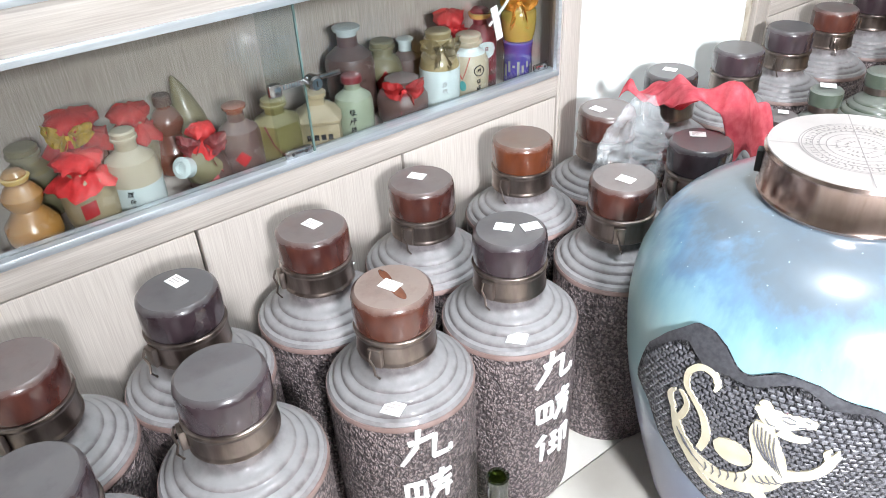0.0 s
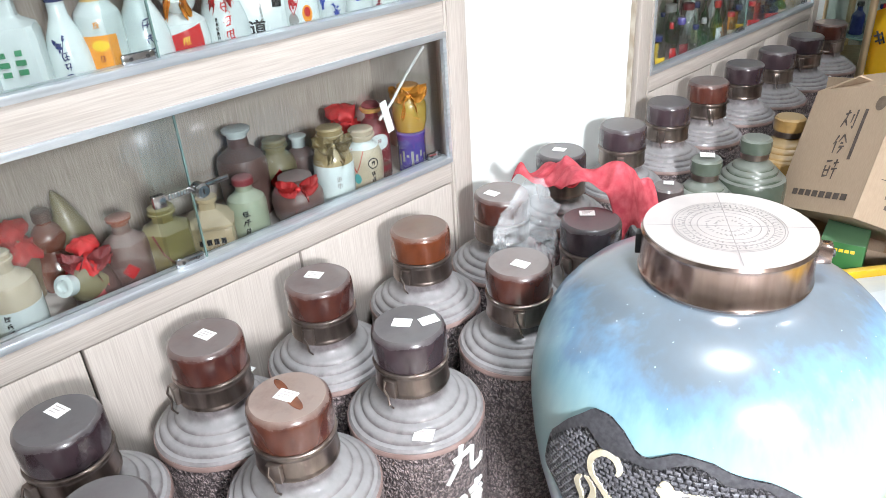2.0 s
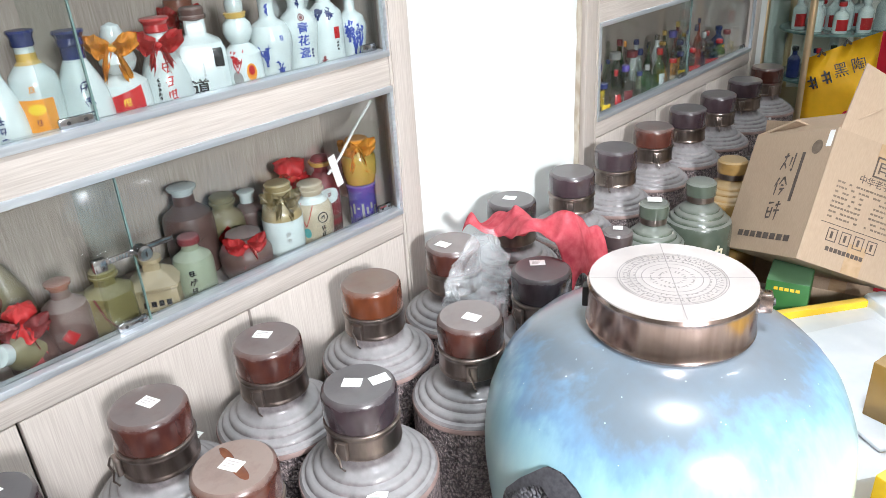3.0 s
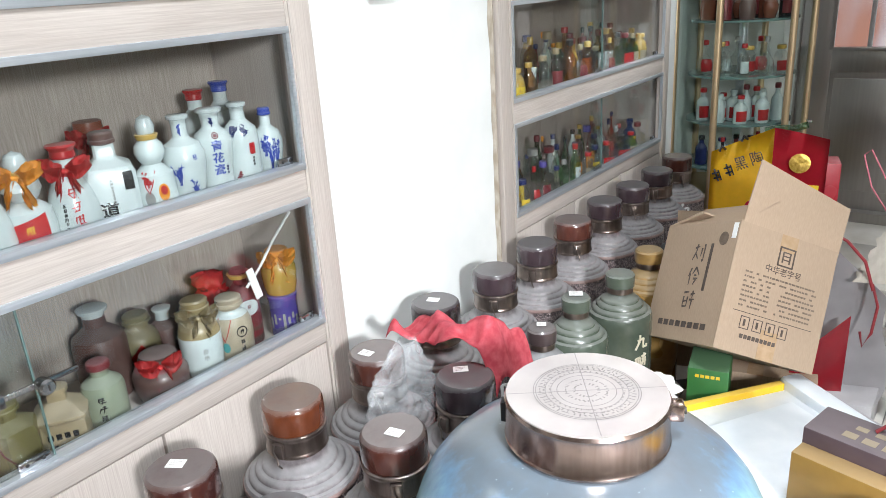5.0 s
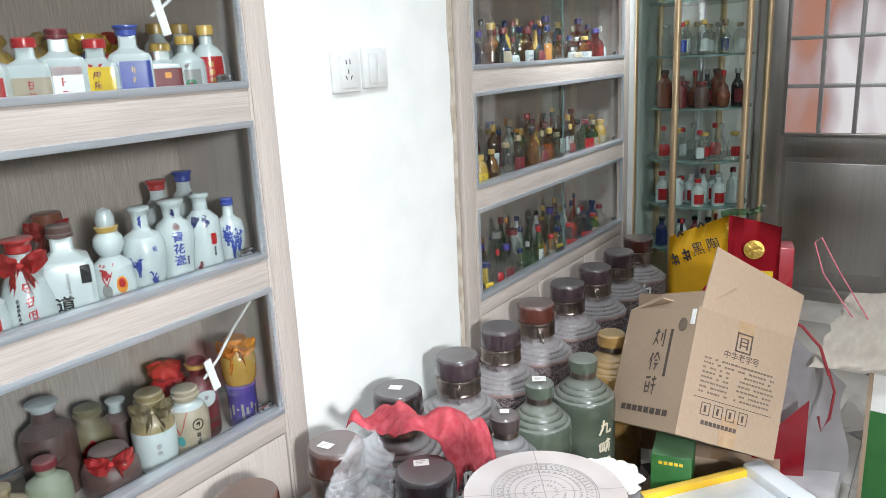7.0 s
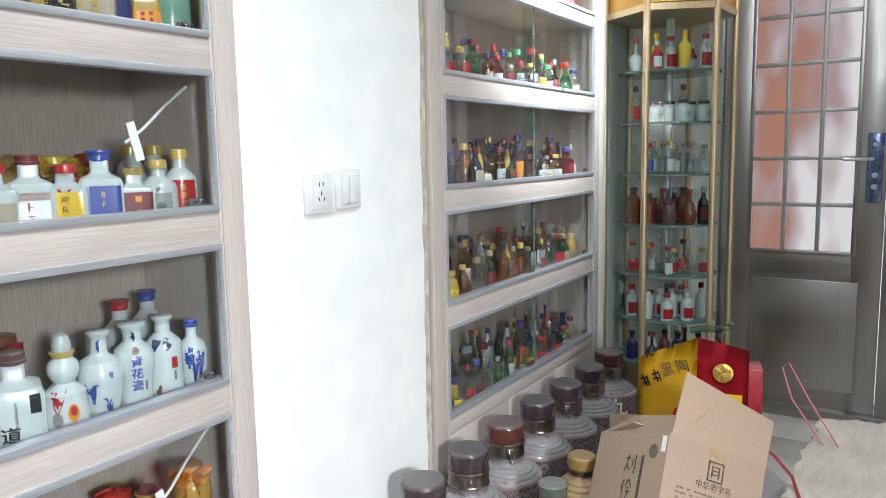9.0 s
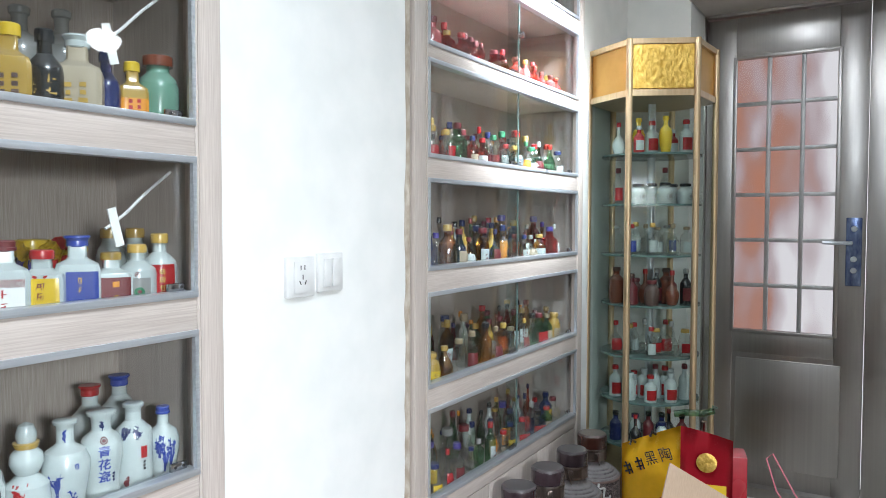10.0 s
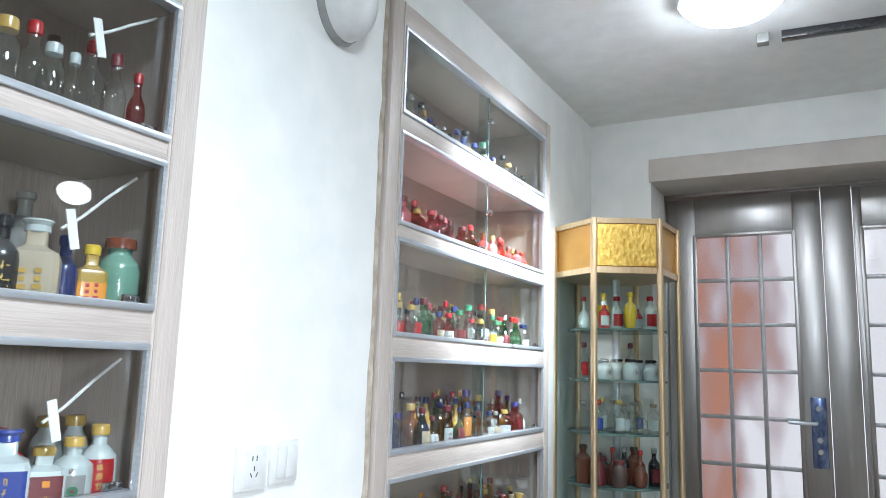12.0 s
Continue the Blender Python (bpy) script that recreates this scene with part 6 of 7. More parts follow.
# ---- bottles in the display case ----
# shelf by shelf from below: shape, body, cap, height, radius, label colour
SHOWN = [
    [("tall", "navy", "blackb", 0.11, 0.024, None), ("flask", "blackb", "red", 0.12, 0.024, None), ("squat", "porcelain", "navy", 0.10, 0.024, "navy"), ("tall", "wine", "blackb", 0.12, 0.022, None)],
    [("tall", "porcelain", "red", 0.120, 0.025, "red"), ("squat", "porcelain", "porcelain", 0.105, 0.026, None), ("tall", "porcelain", "red", 0.105, 0.026, "red"), ("shouldered", "porcelain", "porcelain", 0.115, 0.026, "red"), ("tall", "porcelain", "wine", 0.135, 0.022, None)],
    [("flask", "g_clear", "red", 0.130, 0.030, "red"), ("tall", "g_clear", "gold_cap", 0.125, 0.020, None), ("tall", "g_clear", "red", 0.115, 0.020, "porcelain"), ("flask", "g_clear", "grey", 0.140, 0.028, None), ("squat", "g_clear", "gold_cap", 0.100, 0.026, "red")],
    [("shouldered", "rust", "brown", 0.135, 0.030, None), ("tall", "wine", "chest", 0.120, 0.026, None), ("squat", "chest", "wine", 0.095, 0.030, None), ("flask", "rust", "red", 0.130, 0.028, None), ("tall", "blackb", "grey", 0.140, 0.022, "wine")],
    [("moon", "g_clear", "grey", 0.115, 0.028, None), ("tall", "g_clear", "red", 0.120, 0.020, "blue"), ("tall", "g_clear", "gold_cap", 0.125, 0.022, "porcelain"), ("flask", "g_clear", "tan", 0.120, 0.030, None), ("shouldered", "g_clear", "tan", 0.110, 0.024, "porcelain")],
    [("tall", "g_clear", "wine", 0.140, 0.020, "red"), ("squat", "porcelain", "blackb", 0.078, 0.034, None), ("squat", "porcelain", "blackb", 0.078, 0.034, None), ("squat", "porcelain", "blackb", 0.078, 0.034, None)],
    [("flask", "porcelain", "red", 0.125, 0.026, None), ("tall", "red", "porcelain", 0.100, 0.022, "porcelain"), ("moon", "yellow", "yellow", 0.140, 0.026, None), ("tall", "porcelain", "red", 0.125, 0.026, "red")],
]
CASE_WORDS = {"g_clear": "clear glass", "porcelain": "white", "blackb": "black", "rust": "red brown", "chest": "dark brown"}
for kinds, z in zip(SHOWN, CASE_Z):
    count = 2 * len(kinds)
    for k in range(count):
        shape, body, cap, h, r, tag = kinds[k // 2 if k % 2 == 0 else (k // 2 + 2) % len(kinds)]
        a, rr = radians(194 + 152 * (k + 0.5) / count), (0.155 if k % 2 == 0 else 0.085)
        marks = (("ring", "grey", 20, 0.36, 0.013), ("oval", "grey", 20, 0.36, 12, 0.10)) if h < 0.08 else ()
        bottle("small {} bottle on a round glass shelf".format(CASE_WORDS.get(body, body)), CASE @ pose(rr * math.cos(a), rr * math.sin(a), z + 0.0008, 0, 0, -84),
               h * (1 + 0.08 * rnd.random()), r, shape, body, cap, "plug", tag, None, group="bottles in the display case", seed=k, segs=16, extras=marks)


# ---- wall fittings ----
M["switch"] = surf("white switch plastic", (0.64, 0.65, 0.64), (0.70, 0.71, 0.70), (30, 30, 30), 0.35, bump=0.02, blotch=0.02, vary=0.02)
sock = thing("wall_socket", "white plastic five pin wall socket", "socket", pose(WX, 0.068, 1.193))
part("plate", cube(0, 0.010, -0.043, 0.043, -0.043, 0.043, bevel=0.003), M["switch"], sock)
part("insert", cube(0.010, 0.0125, -0.022, 0.026, -0.034, 0.034, bevel=0.001), M["switch"], sock)
for y, z, rx in ((-0.004, 0.020, 0), (0.008, 0.020, 0), (-0.006, -0.012, 28), (0.010, -0.012, -28), (0.002, 0.000, 0)):
    part("pin_slot", cube(0.0126, 0.0130, -0.0013, 0.0013, -0.005, 0.005), M["black"], sock, m=pose(0, y, z, rx, 0, 0))
sw = thing("light_switch", "white plastic two rocker light switch", "switch", pose(WX, 0.164, 1.198))
part("plate", cube(0, 0.010, -0.041, 0.043, -0.043, 0.043, bevel=0.003), M["switch"], sw)
for y0 in (-0.026, 0.002):
    part("rocker", cube(0.010, 0.015, y0, y0 + 0.026, -0.032, 0.032, bevel=0.002), M["switch"], sw, m=pose(0, 0, 0, 0, 2, 0))
lamp = thing("wall_lamp", "white oval bulkhead lamp, unlit", "wall lamp", pose(WX, 0.27, 2.29))
part("base", lathe([(0.118, 0), (0.120, 0.006), (0.115, 0.02)], 48, sx=1.0, sy=0.78), M["grey"], lamp, m=pose(0, 0, 0, 0, 90, 0))
part("diffuser", lathe([(0.112, 0.018), (0.110, 0.04), (0.095, 0.065), (0.06, 0.082), (0.02, 0.088), (0, 0.088)], 48, sx=1.0, sy=0.78), M["switch"], lamp, "smooth white oval cover", m=pose(0, 0, 0, 0, 90, 0))

# ---- ceiling lamps ----
far = thing("wall_lamp", "lit oval white wall lamp on the side wall", "wall lamp", pose(RIGHTX, 1.38, 2.28))
part("base", lathe([(0.118, 0), (0.120, 0.006), (0.115, 0.02)], 32, sx=0.55, sy=0.85), M["grey"], far, m=pose(0, 0, 0, 0, -90, 0))
part("diffuser", lathe([(0.112, 0.018), (0.110, 0.04), (0.095, 0.065), (0.06, 0.082), (0, 0.088)], 32, sx=0.55, sy=0.85), glow("lit wall lamp cover", (0.93, 0.97, 1.0), 18.0), far, "glowing white cover", m=pose(0, 0, 0, 0, -90, 0))

M["glow"] = glow("lit lamp cover", (0.93, 0.97, 1.0), 22.0)
# the second lamp is unseen, added to go with the overhead fill
for x, y in ((0.77, 1.24), (1.05, -0.62)):
    cl = thing("ceiling_lamp", "lit round white ceiling lamp", "ceiling lamp", pose(x, y, CEIL), group="ceiling lamps")
    part("base", lathe([(0.16, -0.025), (0.165, -0.02), (0.165, 0)], 48), M["switch"], cl)
    d = part("diffuser", lathe([(0.0, -0.075), (0.08, -0.07), (0.13, -0.055), (0.155, -0.03), (0.158, -0.022)], 48), M["glow"], cl, "glowing round cover")
    d.visible_shadow = False
rail = thing("ceiling_track", "dark metal track fixed to the ceiling", "track", pose(1.22, 1.62, CEIL, 0, 0, 4))
part("bar", cube(-0.33, 0.9, -0.018, 0.018, -0.03, 0, bevel=0.002), M["blackb"], rail)
part("end_cap", cube(-0.41, -0.37, -0.02, 0.02, -0.035, 0, bevel=0.003), M["grey"], rail)

# ---- window ----
win = thing("window_1", "bright aluminium framed window", "window", pose(RIGHTX + 0.08, 0, 0), kind="structure")
for y0, y1, z0, z1 in ((WY0, WY1, WZ0, WZ0 + 0.05), (WY0, WY1, WZ1 - 0.05, WZ1), (WY0, WY0 + 0.05, WZ0, WZ1), (WY1 - 0.05, WY1, WZ0, WZ1)):
    part("window_frame", cube(-0.03, 0.03, y0, y1, z0, z1), M["alu"], win)

# ---- cabinet details ----
for z0, z1 in ((1.728, 1.50), (1.408, 1.20)):
    cord = thing("cord", "white lamp cord hanging at the cabinet side", "cord", pose(-0.05, 0.585, z1), group="white cords")
    part("wire", tube([(0, -0.012, z0 - z1), (0.004, 0.0, (z0 - z1) * 0.75), (0.004, 0.026, (z0 - z1) * 0.4), (0, 0.04, 0.02)], 0.0028, 8), M["switch"], cord)
    part("paper_tag", cube(-0.001, 0.001, -0.007, 0.007, -0.03, 0.03), M["white"], cord, "white paper tag", m=pose(0.006, 0.018, 0.05, -24, 0, 0))

for y, z0, z1 in ((-0.246, 0.768, 0.655), (-0.250, 1.400, 1.300), (-0.255, 1.715, 1.600), (-0.245, 2.02, 1.93)):
    cord = thing("cord", "white lamp cord hanging inside the cabinet", "cord", pose(-0.05, y, z1), group="white cords")
    part("wire", tube([(0, 0.02, z0 - z1), (0, -0.03, (z0 - z1) * 0.62), (0.004, -0.075, (z0 - z1) * 0.25), (0.004, -0.112, 0.0)], 0.0028, 8), M["switch"], cord)
    part("paper_tag", cube(-0.001, 0.001, -0.008, 0.008, -0.035, 0.03), M["white"], cord, "white paper tag", m=pose(0.006, -0.095, 0.005, 14, 0, 0))
lk = thing("cabinet_lock", "chrome ratchet lock bar on the glass", "lock", pose(0.002, -0.775, 0.672), group="cabinet locks")
part("bar", cube(0.0, 0.003, -0.062, 0.062, -0.0045, 0.0045, bevel=0.001), M["chrome"], lk)
part("barrel", lathe([(0.011, 0), (0.012, 0.008), (0.012, 0.020), (0.009, 0.024), (0, 0.024)], 20), M["chrome"], lk, m=pose(0.003, 0.006, 0, 0, 90, 0))
part("catch", cube(-0.002, 0.010, -0.066, -0.046, -0.010, 0.010, bevel=0.002), M["chrome"], lk)
for k in range(7):
    part("tooth", cube(0.0032, 0.0042, -0.040 + 0.0 + k * 0.005, -0.0375 + k * 0.005, -0.0035, 0.0035), M["chrome"], lk)
part("keyhole", cube(0.0275, 0.0282, 0.0052, 0.0068, -0.004, 0.004), M["black"], lk, "dark key slot")
for z in (1.92, 2.24):
    lk = thing("cabinet_lock", "small chrome lock on the glass", "lock", pose(-0.004, 1.11, z), group="cabinet locks")
    part("barrel", lathe([(0.009, 0), (0.010, 0.008), (0.010, 0.018), (0, 0.020)], 16), M["chrome"], lk, m=pose(0, 0, 0, 0, 90, 0))


# ---- floor tiles ----
M["inset"] = surf("dark diamond inset", (0.05, 0.05, 0.055), (0.08, 0.08, 0.085), (30, 30, 30), 0.3)
TS = 0.5
tile_mesh = mesh_of("tile", cube(-TS / 2 + 0.0015, TS / 2 - 0.0015, -TS / 2 + 0.0015, TS / 2 - 0.0015, -0.008, 0, bevel=0.001), M["tile"])
dia_mesh = mesh_of("diamond_tile", cube(-0.028, 0.028, -0.028, 0.028, -0.006, 0.0012), M["inset"])
for i in range(6):
    for j in range(12):
        x, y = 0.18 + TS * i, -2.95 + TS * j
        if x - TS / 2 > RIGHTX or y - TS / 2 > FARY + 0.45:
            continue
        t = new("tile", tile_mesh)
        t.parent, t.location = floor, (x, y, 0)
        d = new("diamond_tile", dia_mesh)
        d.parent, d.matrix_basis = floor, pose(x + TS / 2, y + TS / 2, 0, 0, 0, 45)


# ---- cartons, bags and boxes by the door ----
M["tape"] = surf("brown packing tape", (0.40, 0.27, 0.16), (0.46, 0.32, 0.20), (60, 60, 60), 0.25, coat=0.4)
M["print"] = surf("dark brown carton print", (0.075, 0.055, 0.045), (0.11, 0.085, 0.07), (60, 60, 60), 0.7)
M["print_soft"] = surf("brown carton small print", (0.15, 0.11, 0.08), (0.19, 0.14, 0.105), (60, 60, 60), 0.7)
M["bag_yellow"] = plain("glossy yellow card", (0.88, 0.54, 0.02), 0.25)
M["bag_red"] = plain("glossy red card", (0.44, 0.015, 0.03), 0.25)
M["box_green"] = plain("green printed card", (0.032, 0.15, 0.036), 0.5, 0.1)
M["plum"] = plain("plum printed card", (0.11, 0.075, 0.085), 0.45, 0.1)
M["ochre"] = plain("ochre gold card", (0.36, 0.21, 0.05), 0.4, 0.2)
M["foam"] = surf("white plastic tray", (0.70, 0.74, 0.78), (0.80, 0.83, 0.86), (12, 12, 12), 0.4, bump=0.1, blotch=0.06)
M["torn"] = surf("torn beige cardboard", (0.58, 0.53, 0.46), (0.68, 0.63, 0.56), (60, 10, 60), 0.8, bump=0.25, depth=0.002)
M["cord_red"] = plain("dark red cord", (0.22, 0.015, 0.02), 0.7, 0)
M["cord_pink"] = plain("pink plastic twine", (0.55, 0.16, 0.20), 0.6, 0)


def text(parent, words, size, material, m):
    cu = bpy.data.curves.new("lettering", "FONT")
    cu.body, cu.size, cu.extrude, cu.align_x, cu.align_y = words, size, 0.0003, "CENTER", "CENTER"
    tmp = new("lettering", cu)
    bpy.context.view_layer.update()
    me = bpy.data.meshes.new_from_object(tmp.evaluated_get(bpy.context.evaluated_depsgraph_get()))
    bpy.data.objects.remove(tmp)
    me.materials.clear()
    me.materials.append(M[material])
    ob = new("lettering", me)
    ob.parent, ob.matrix_basis = parent, m
    return ob


W, D, L, TH = 0.285, 0.30, 0.305, 0.004
carton = thing("cardboard_box", "open brown cardboard carton tilted among the jars", "box", pose(0.602, 0.41, 0.346, -20.6, 23.3, 45.4))
part("front_panel", cube(0, W, 0, TH, 0, L), M["card"], carton)
part("back_panel", cube(0, W, D - TH, D, 0, L), M["card"], carton)
part("side_panel", cube(0, TH, TH, D - TH, 0, L), M["card"], carton)
part("side_panel", cube(W - TH, W, TH, D - TH, 0, L), M["card"], carton)
part("bottom_panel", cube(TH, W - TH, TH, D - TH, 0, TH), M["card"], carton)
part("front_flap", cube(0.002, W - 0.002, 0, TH, 0, 0.165), M["card"], carton, m=pose(0.004, 0, L, -6, 9, 0))
part("side_flap", cube(0, TH, 0.004, D - 0.004, 0, 0.12), M["card"], carton, m=pose(0, 0, L, 0, 52, 0))
part("side_flap", cube(-TH, 0, 0.004, D - 0.004, 0, 0.12), M["card"], carton, m=pose(W, 0, L - 0.004, 0, -84, 0))
part("back_flap", cube(0.004, W - 0.004, -TH, 0, 0, 0.14), M["card"], carton, m=pose(0, D, L - 0.002, 76, 0, 0))
part("tape_strip", cube(W / 2 - 0.024, W / 2 + 0.024, -0.0006, 0, 0.0, 0.07), M["tape"], carton)
part("tape_strip", cube(W / 2 - 0.024, W / 2 + 0.024, -0.0006, 0, L - 0.04, L), M["tape"], carton)
seal = part("seal_frame", cube(W / 2 - 0.023, W / 2 + 0.023, -0.0012, -0.0006, 0.228, 0.232), M["print"], carton)
part("seal_bar", cube(W / 2 - 0.023, W / 2 + 0.023, -0.0012, -0.0006, 0.272, 0.276), M["print"], seal)
for x in (-0.023, 0.019, -0.012, 0.008):
    lo, hi = (0.228, 0.276) if abs(x) > 0.015 else (0.238, 0.262)
    part("seal_bar", cube(W / 2 + x, W / 2 + x + 0.004, -0.0012, -0.0006, lo, hi), M["print"], seal)
for z in (0.244, 0.253, 0.262):
    part("seal_bar", cube(W / 2 - 0.012, W / 2 + 0.012, -0.0012, -0.0006, z, z + 0.003), M["print"], seal)
text(carton, "中华老字号", 0.021, "print", pose(W / 2, -0.0009, 0.214, 90, 0, 0))
rb = random.Random(5)
for k in range(8):
    z = 0.192 - 0.0115 * k
    x = 0.04
    while x < W - 0.05 + 0.01 * rb.random():
        w = 0.004 + 0.006 * rb.random()
        if not (0.115 < x < 0.14 and k > 1):
            part("print_bar", cube(x, min(x + w, W - 0.03), -0.0011, -0.0005, z, z + 0.0044), M["print_soft"], carton)
        x += w + (0.0022 if rb.random() < 0.8 else 0.012)
part("rule_line", cube(0.03, W - 0.03, -0.0011, -0.0005, 0.098, 0.0995), M["print"], carton)
for k in range(4):
    ic = part("print_icon", cube(0.055 + 0.036 * k, 0.081 + 0.036 * k, -0.0011, -0.0005, 0.060, 0.062), M["print"], carton)
    part("icon_bar", cube(0.055 + 0.036 * k, 0.081 + 0.036 * k, -0.0011, -0.0005, 0.088, 0.090), M["print"], ic)
    for x in (0.055, 0.079, 0.064):
        part("icon_bar", cube(x + 0.036 * k, x + 0.002 + 0.036 * k + (0.004 if x == 0.064 else 0), -0.0011, -0.0005, 0.062 + (0.005 if x == 0.064 else 0), 0.088 - (0.005 if x == 0.064 else 0)), M["print"], ic)
for k in range(9):
    part("print_bar", cube(0.062 + 0.0115 * k, 0.071 + 0.0115 * k, -0.0011, -0.0005, 0.038, 0.048), M["print"], carton)
# brush marks down the narrow side: short tapering strokes
BRUSH = [[(-20, 14, -2, 18), (-10, 24, -14, -4), (-14, 2, -24, -18), (-12, -2, -2, -14), (10, 14, 8, -8), (20, 24, 20, -20), (20, -20, 14, -16)],
         [(-14, 22, -24, 0), (-17, 8, -17, -22), (4, 24, -8, 6), (4, 24, 20, 4), (0, 4, 10, 3), (-2, -6, 16, -4), (10, -6, 0, -22)],
         [(-24, 18, -4, 20), (-22, 8, -22, -18), (-6, 8, -6, -18), (-22, -4, -6, -3), (-22, -18, -6, -17), (4, 14, 22, 17), (12, 24, 12, 4), (2, 0, 22, 2), (13, 2, 12, -24)]]
for k, zc in enumerate((0.225, 0.165, 0.105)):
    for y0, z0, y1, z1 in BRUSH[k]:
        d = math.hypot(y1 - y0, z1 - z0) or 1
        ny, nz = -(z1 - z0) / d, (y1 - y0) / d
        bm = bmesh.new()
        # the side is seen from outside, where its y runs from the far edge to the near one
        vs = [bm.verts.new((-0.0010, -0.001 * (y + w * ny), 0.001 * (z + w * nz))) for y, z, w in ((y0, z0, 3.2), (y0, z0, -3.2), (y1, z1, -1.6), (y1, z1, 1.6))]
        bm.faces.new(vs)
        part("brush_mark", bm, M["print"], carton, m=pose(0, 0.135, zc, 0, 0, 0), smooth=0)
part("brush_strip", cube(-0.0012, -0.0005, 0.083, 0.093, 0.13, 0.25), M["print"], carton)
for k in range(8):
    part("print_bar", cube(-0.0012, -0.0005, 0.045 + 0.026 * k, 0.064 + 0.026 * k, 0.035, 0.050), M["print"], carton)
part("round_emblem", lathe([(0.017, 0), (0.017, 0.0006), (0.0145, 0.0006), (0.0145, 0.0003)], 24), M["print_soft"], carton, m=pose(-0.0004, 0.050, 0.262, 0, -90, 0))
for k in range(4):
    part("print_bar", cube(-0.0012, -0.0005, 0.040 + 0.003 * (k % 2), 0.060 - 0.004 * (k % 3), 0.252 + 0.006 * k, 0.255 + 0.006 * k), M["print_soft"], carton)
part("white_sticker", cube(-0.0014, -0.0006, 0.006, 0.022, 0.262, 0.300), M["white"], carton)
under = thing("flat_carton", "closed brown carton lying under the tilted one", "box", pose(0.49, 0.66, 0, 0, 0, 10))
part("body", cube(0, 0.30, 0, 0.34, 0, 0.147, bevel=0.003), M["card"], under)
part("tape_strip", cube(0.13, 0.17, -0.001, 0.341, 0.1465, 0.1478), M["tape"], under)
torn = thing("cardboard_scrap", "torn brown cardboard flap standing behind the carton", "cardboard", pose(0.345, 0.885, 0.0, -3, 0, 20))
part("sheet", cube(0, 0.09, 0, 0.004, 0, 0.50), M["card"], torn)

green = thing("green_box", "small green printed card box", "box", pose(0.535, 0.45, 0, 0, 0, 12))
part("body", cube(0, 0.095, 0, 0.15, 0, 0.255, bevel=0.002), M["box_green"], green)
for k in range(5):
    part("print_bar", cube(0.018 + 0.012 * k, 0.027 + 0.012 * k, -0.001, 0.0, 0.232, 0.240), M["yellow"], green)

# gift bag
bag = thing("gift_bag", "yellow and red glossy paper gift bag, open", "bag", pose(0.415, 0.932, 0.40))


def bag_side(name, p, q, tops, material, label):
    bm = bmesh.new()
    n = 8
    rows = []
    for i in range(n + 1):
        f = i / n
        x, y = p[0] + (q[0] - p[0]) * f, p[1] + (q[1] - p[1]) * f
        rows.append([bm.verts.new((x, y + 0.008 * math.sin(math.pi * f) * (j / 6), -0.02 + (tops[0] + (tops[1] - tops[0]) * f + 0.02) * j / 6)) for j in range(7)])
    for i in range(n):
        for j in range(6):
            bm.faces.new((rows[i][j], rows[i + 1][j], rows[i + 1][j + 1], rows[i][j + 1]))
    bmesh.ops.solidify(bm, geom=bm.faces[:], thickness=0.0015)
    return part(name, bm, M[material], bag, label, smooth=60)


side_y = bag_side("yellow_side", (0, 0), (0.171, -0.036), (0.278, 0.363), "bag_yellow", "yellow side with dark lettering")
side_r = bag_side("red_side", (0.171, -0.036), (0.300, -0.010), (0.363, 0.335), "bag_red", "red side with gold emblem")
bag_side("back_side", (0.300, -0.010), (0.12, 0.10), (0.30, 0.27), "bag_yellow", "yellow back side")
bag_side("back_side", (0.12, 0.10), (0, 0), (0.27, 0.278), "bag_yellow", "yellow back side")
yaw = math.degrees(math.atan2(-0.036, 0.171))
for k, word in enumerate(("黑", "陶")):
    text(side_y, word, 0.040, "blackb", pose(0.090 + 0.042 * k, -0.020 - 0.009 * k - 0.006, 0.256 + 0.020 * k, 90, -24, yaw))
for k in range(2):
    for a, b, c, d in ((-0.012, 0.012, 0.004, 0.009), (-0.003, 0.002, -0.018, 0.018), (-0.012, 0.012, -0.010, -0.005), (0.008, 0.012, -0.018, 0.012)):
        part("letter_bar", cube(a, b, -0.001, 0, c, d), M["blackb"], side_y, m=pose(0.020 + 0.034 * k, -0.004 - 0.007 * k - 0.004, 0.214 + 0.020 * k, 0, -24, yaw))
part("red_spot", lathe([(0.024, 0), (0.024, 0.001)], 20), M["bag_red"], side_y, m=pose(0.13, -0.032, 0.135, 90, 0, yaw))
yr = math.degrees(math.atan2(0.026, 0.129))
part("emblem", lathe([(0.026, 0), (0.026, 0.001), (0.022, 0.002), (0, 0.002)], 28), M["gold_leaf"], side_r, "round gold emblem", m=pose(0.238, -0.031, 0.272, 90, 0, yr))
pan = part("picture_panel", cube(-0.045, 0.045, -0.001, 0, -0.04, 0.04), M["yellow"], side_r, "yellow panel with pale picture", m=pose(0.243, -0.031, 0.175, 0, 0, yr))
part("picture", cube(-0.036, 0.036, -0.0018, -0.001, -0.036, 0.02), M["grey"], pan)
for (px, py, pz) in ((0.04, -0.008, 0.290), (0.10, -0.02, 0.325)):
    part("handle_cord", tube([(px, py, pz), (px - 0.006, py - 0.014, pz + 0.010), (px - 0.012, py - 0.012, pz - 0.004)], 0.004, 8), M["blackb"], bag)
under2 = thing("carton_stack", "brown cartons stacked under the gift bag", "box", pose(0.41, 0.885, 0))
part("body", cube(0.01, 0.30, 0.05, 0.20, 0, 0.379, bevel=0.003), M["card"], under2)
redbox = thing("red_box", "red printed card box behind the gift bag", "box", pose(0.55, 1.19, 0, 0, 0, 15))
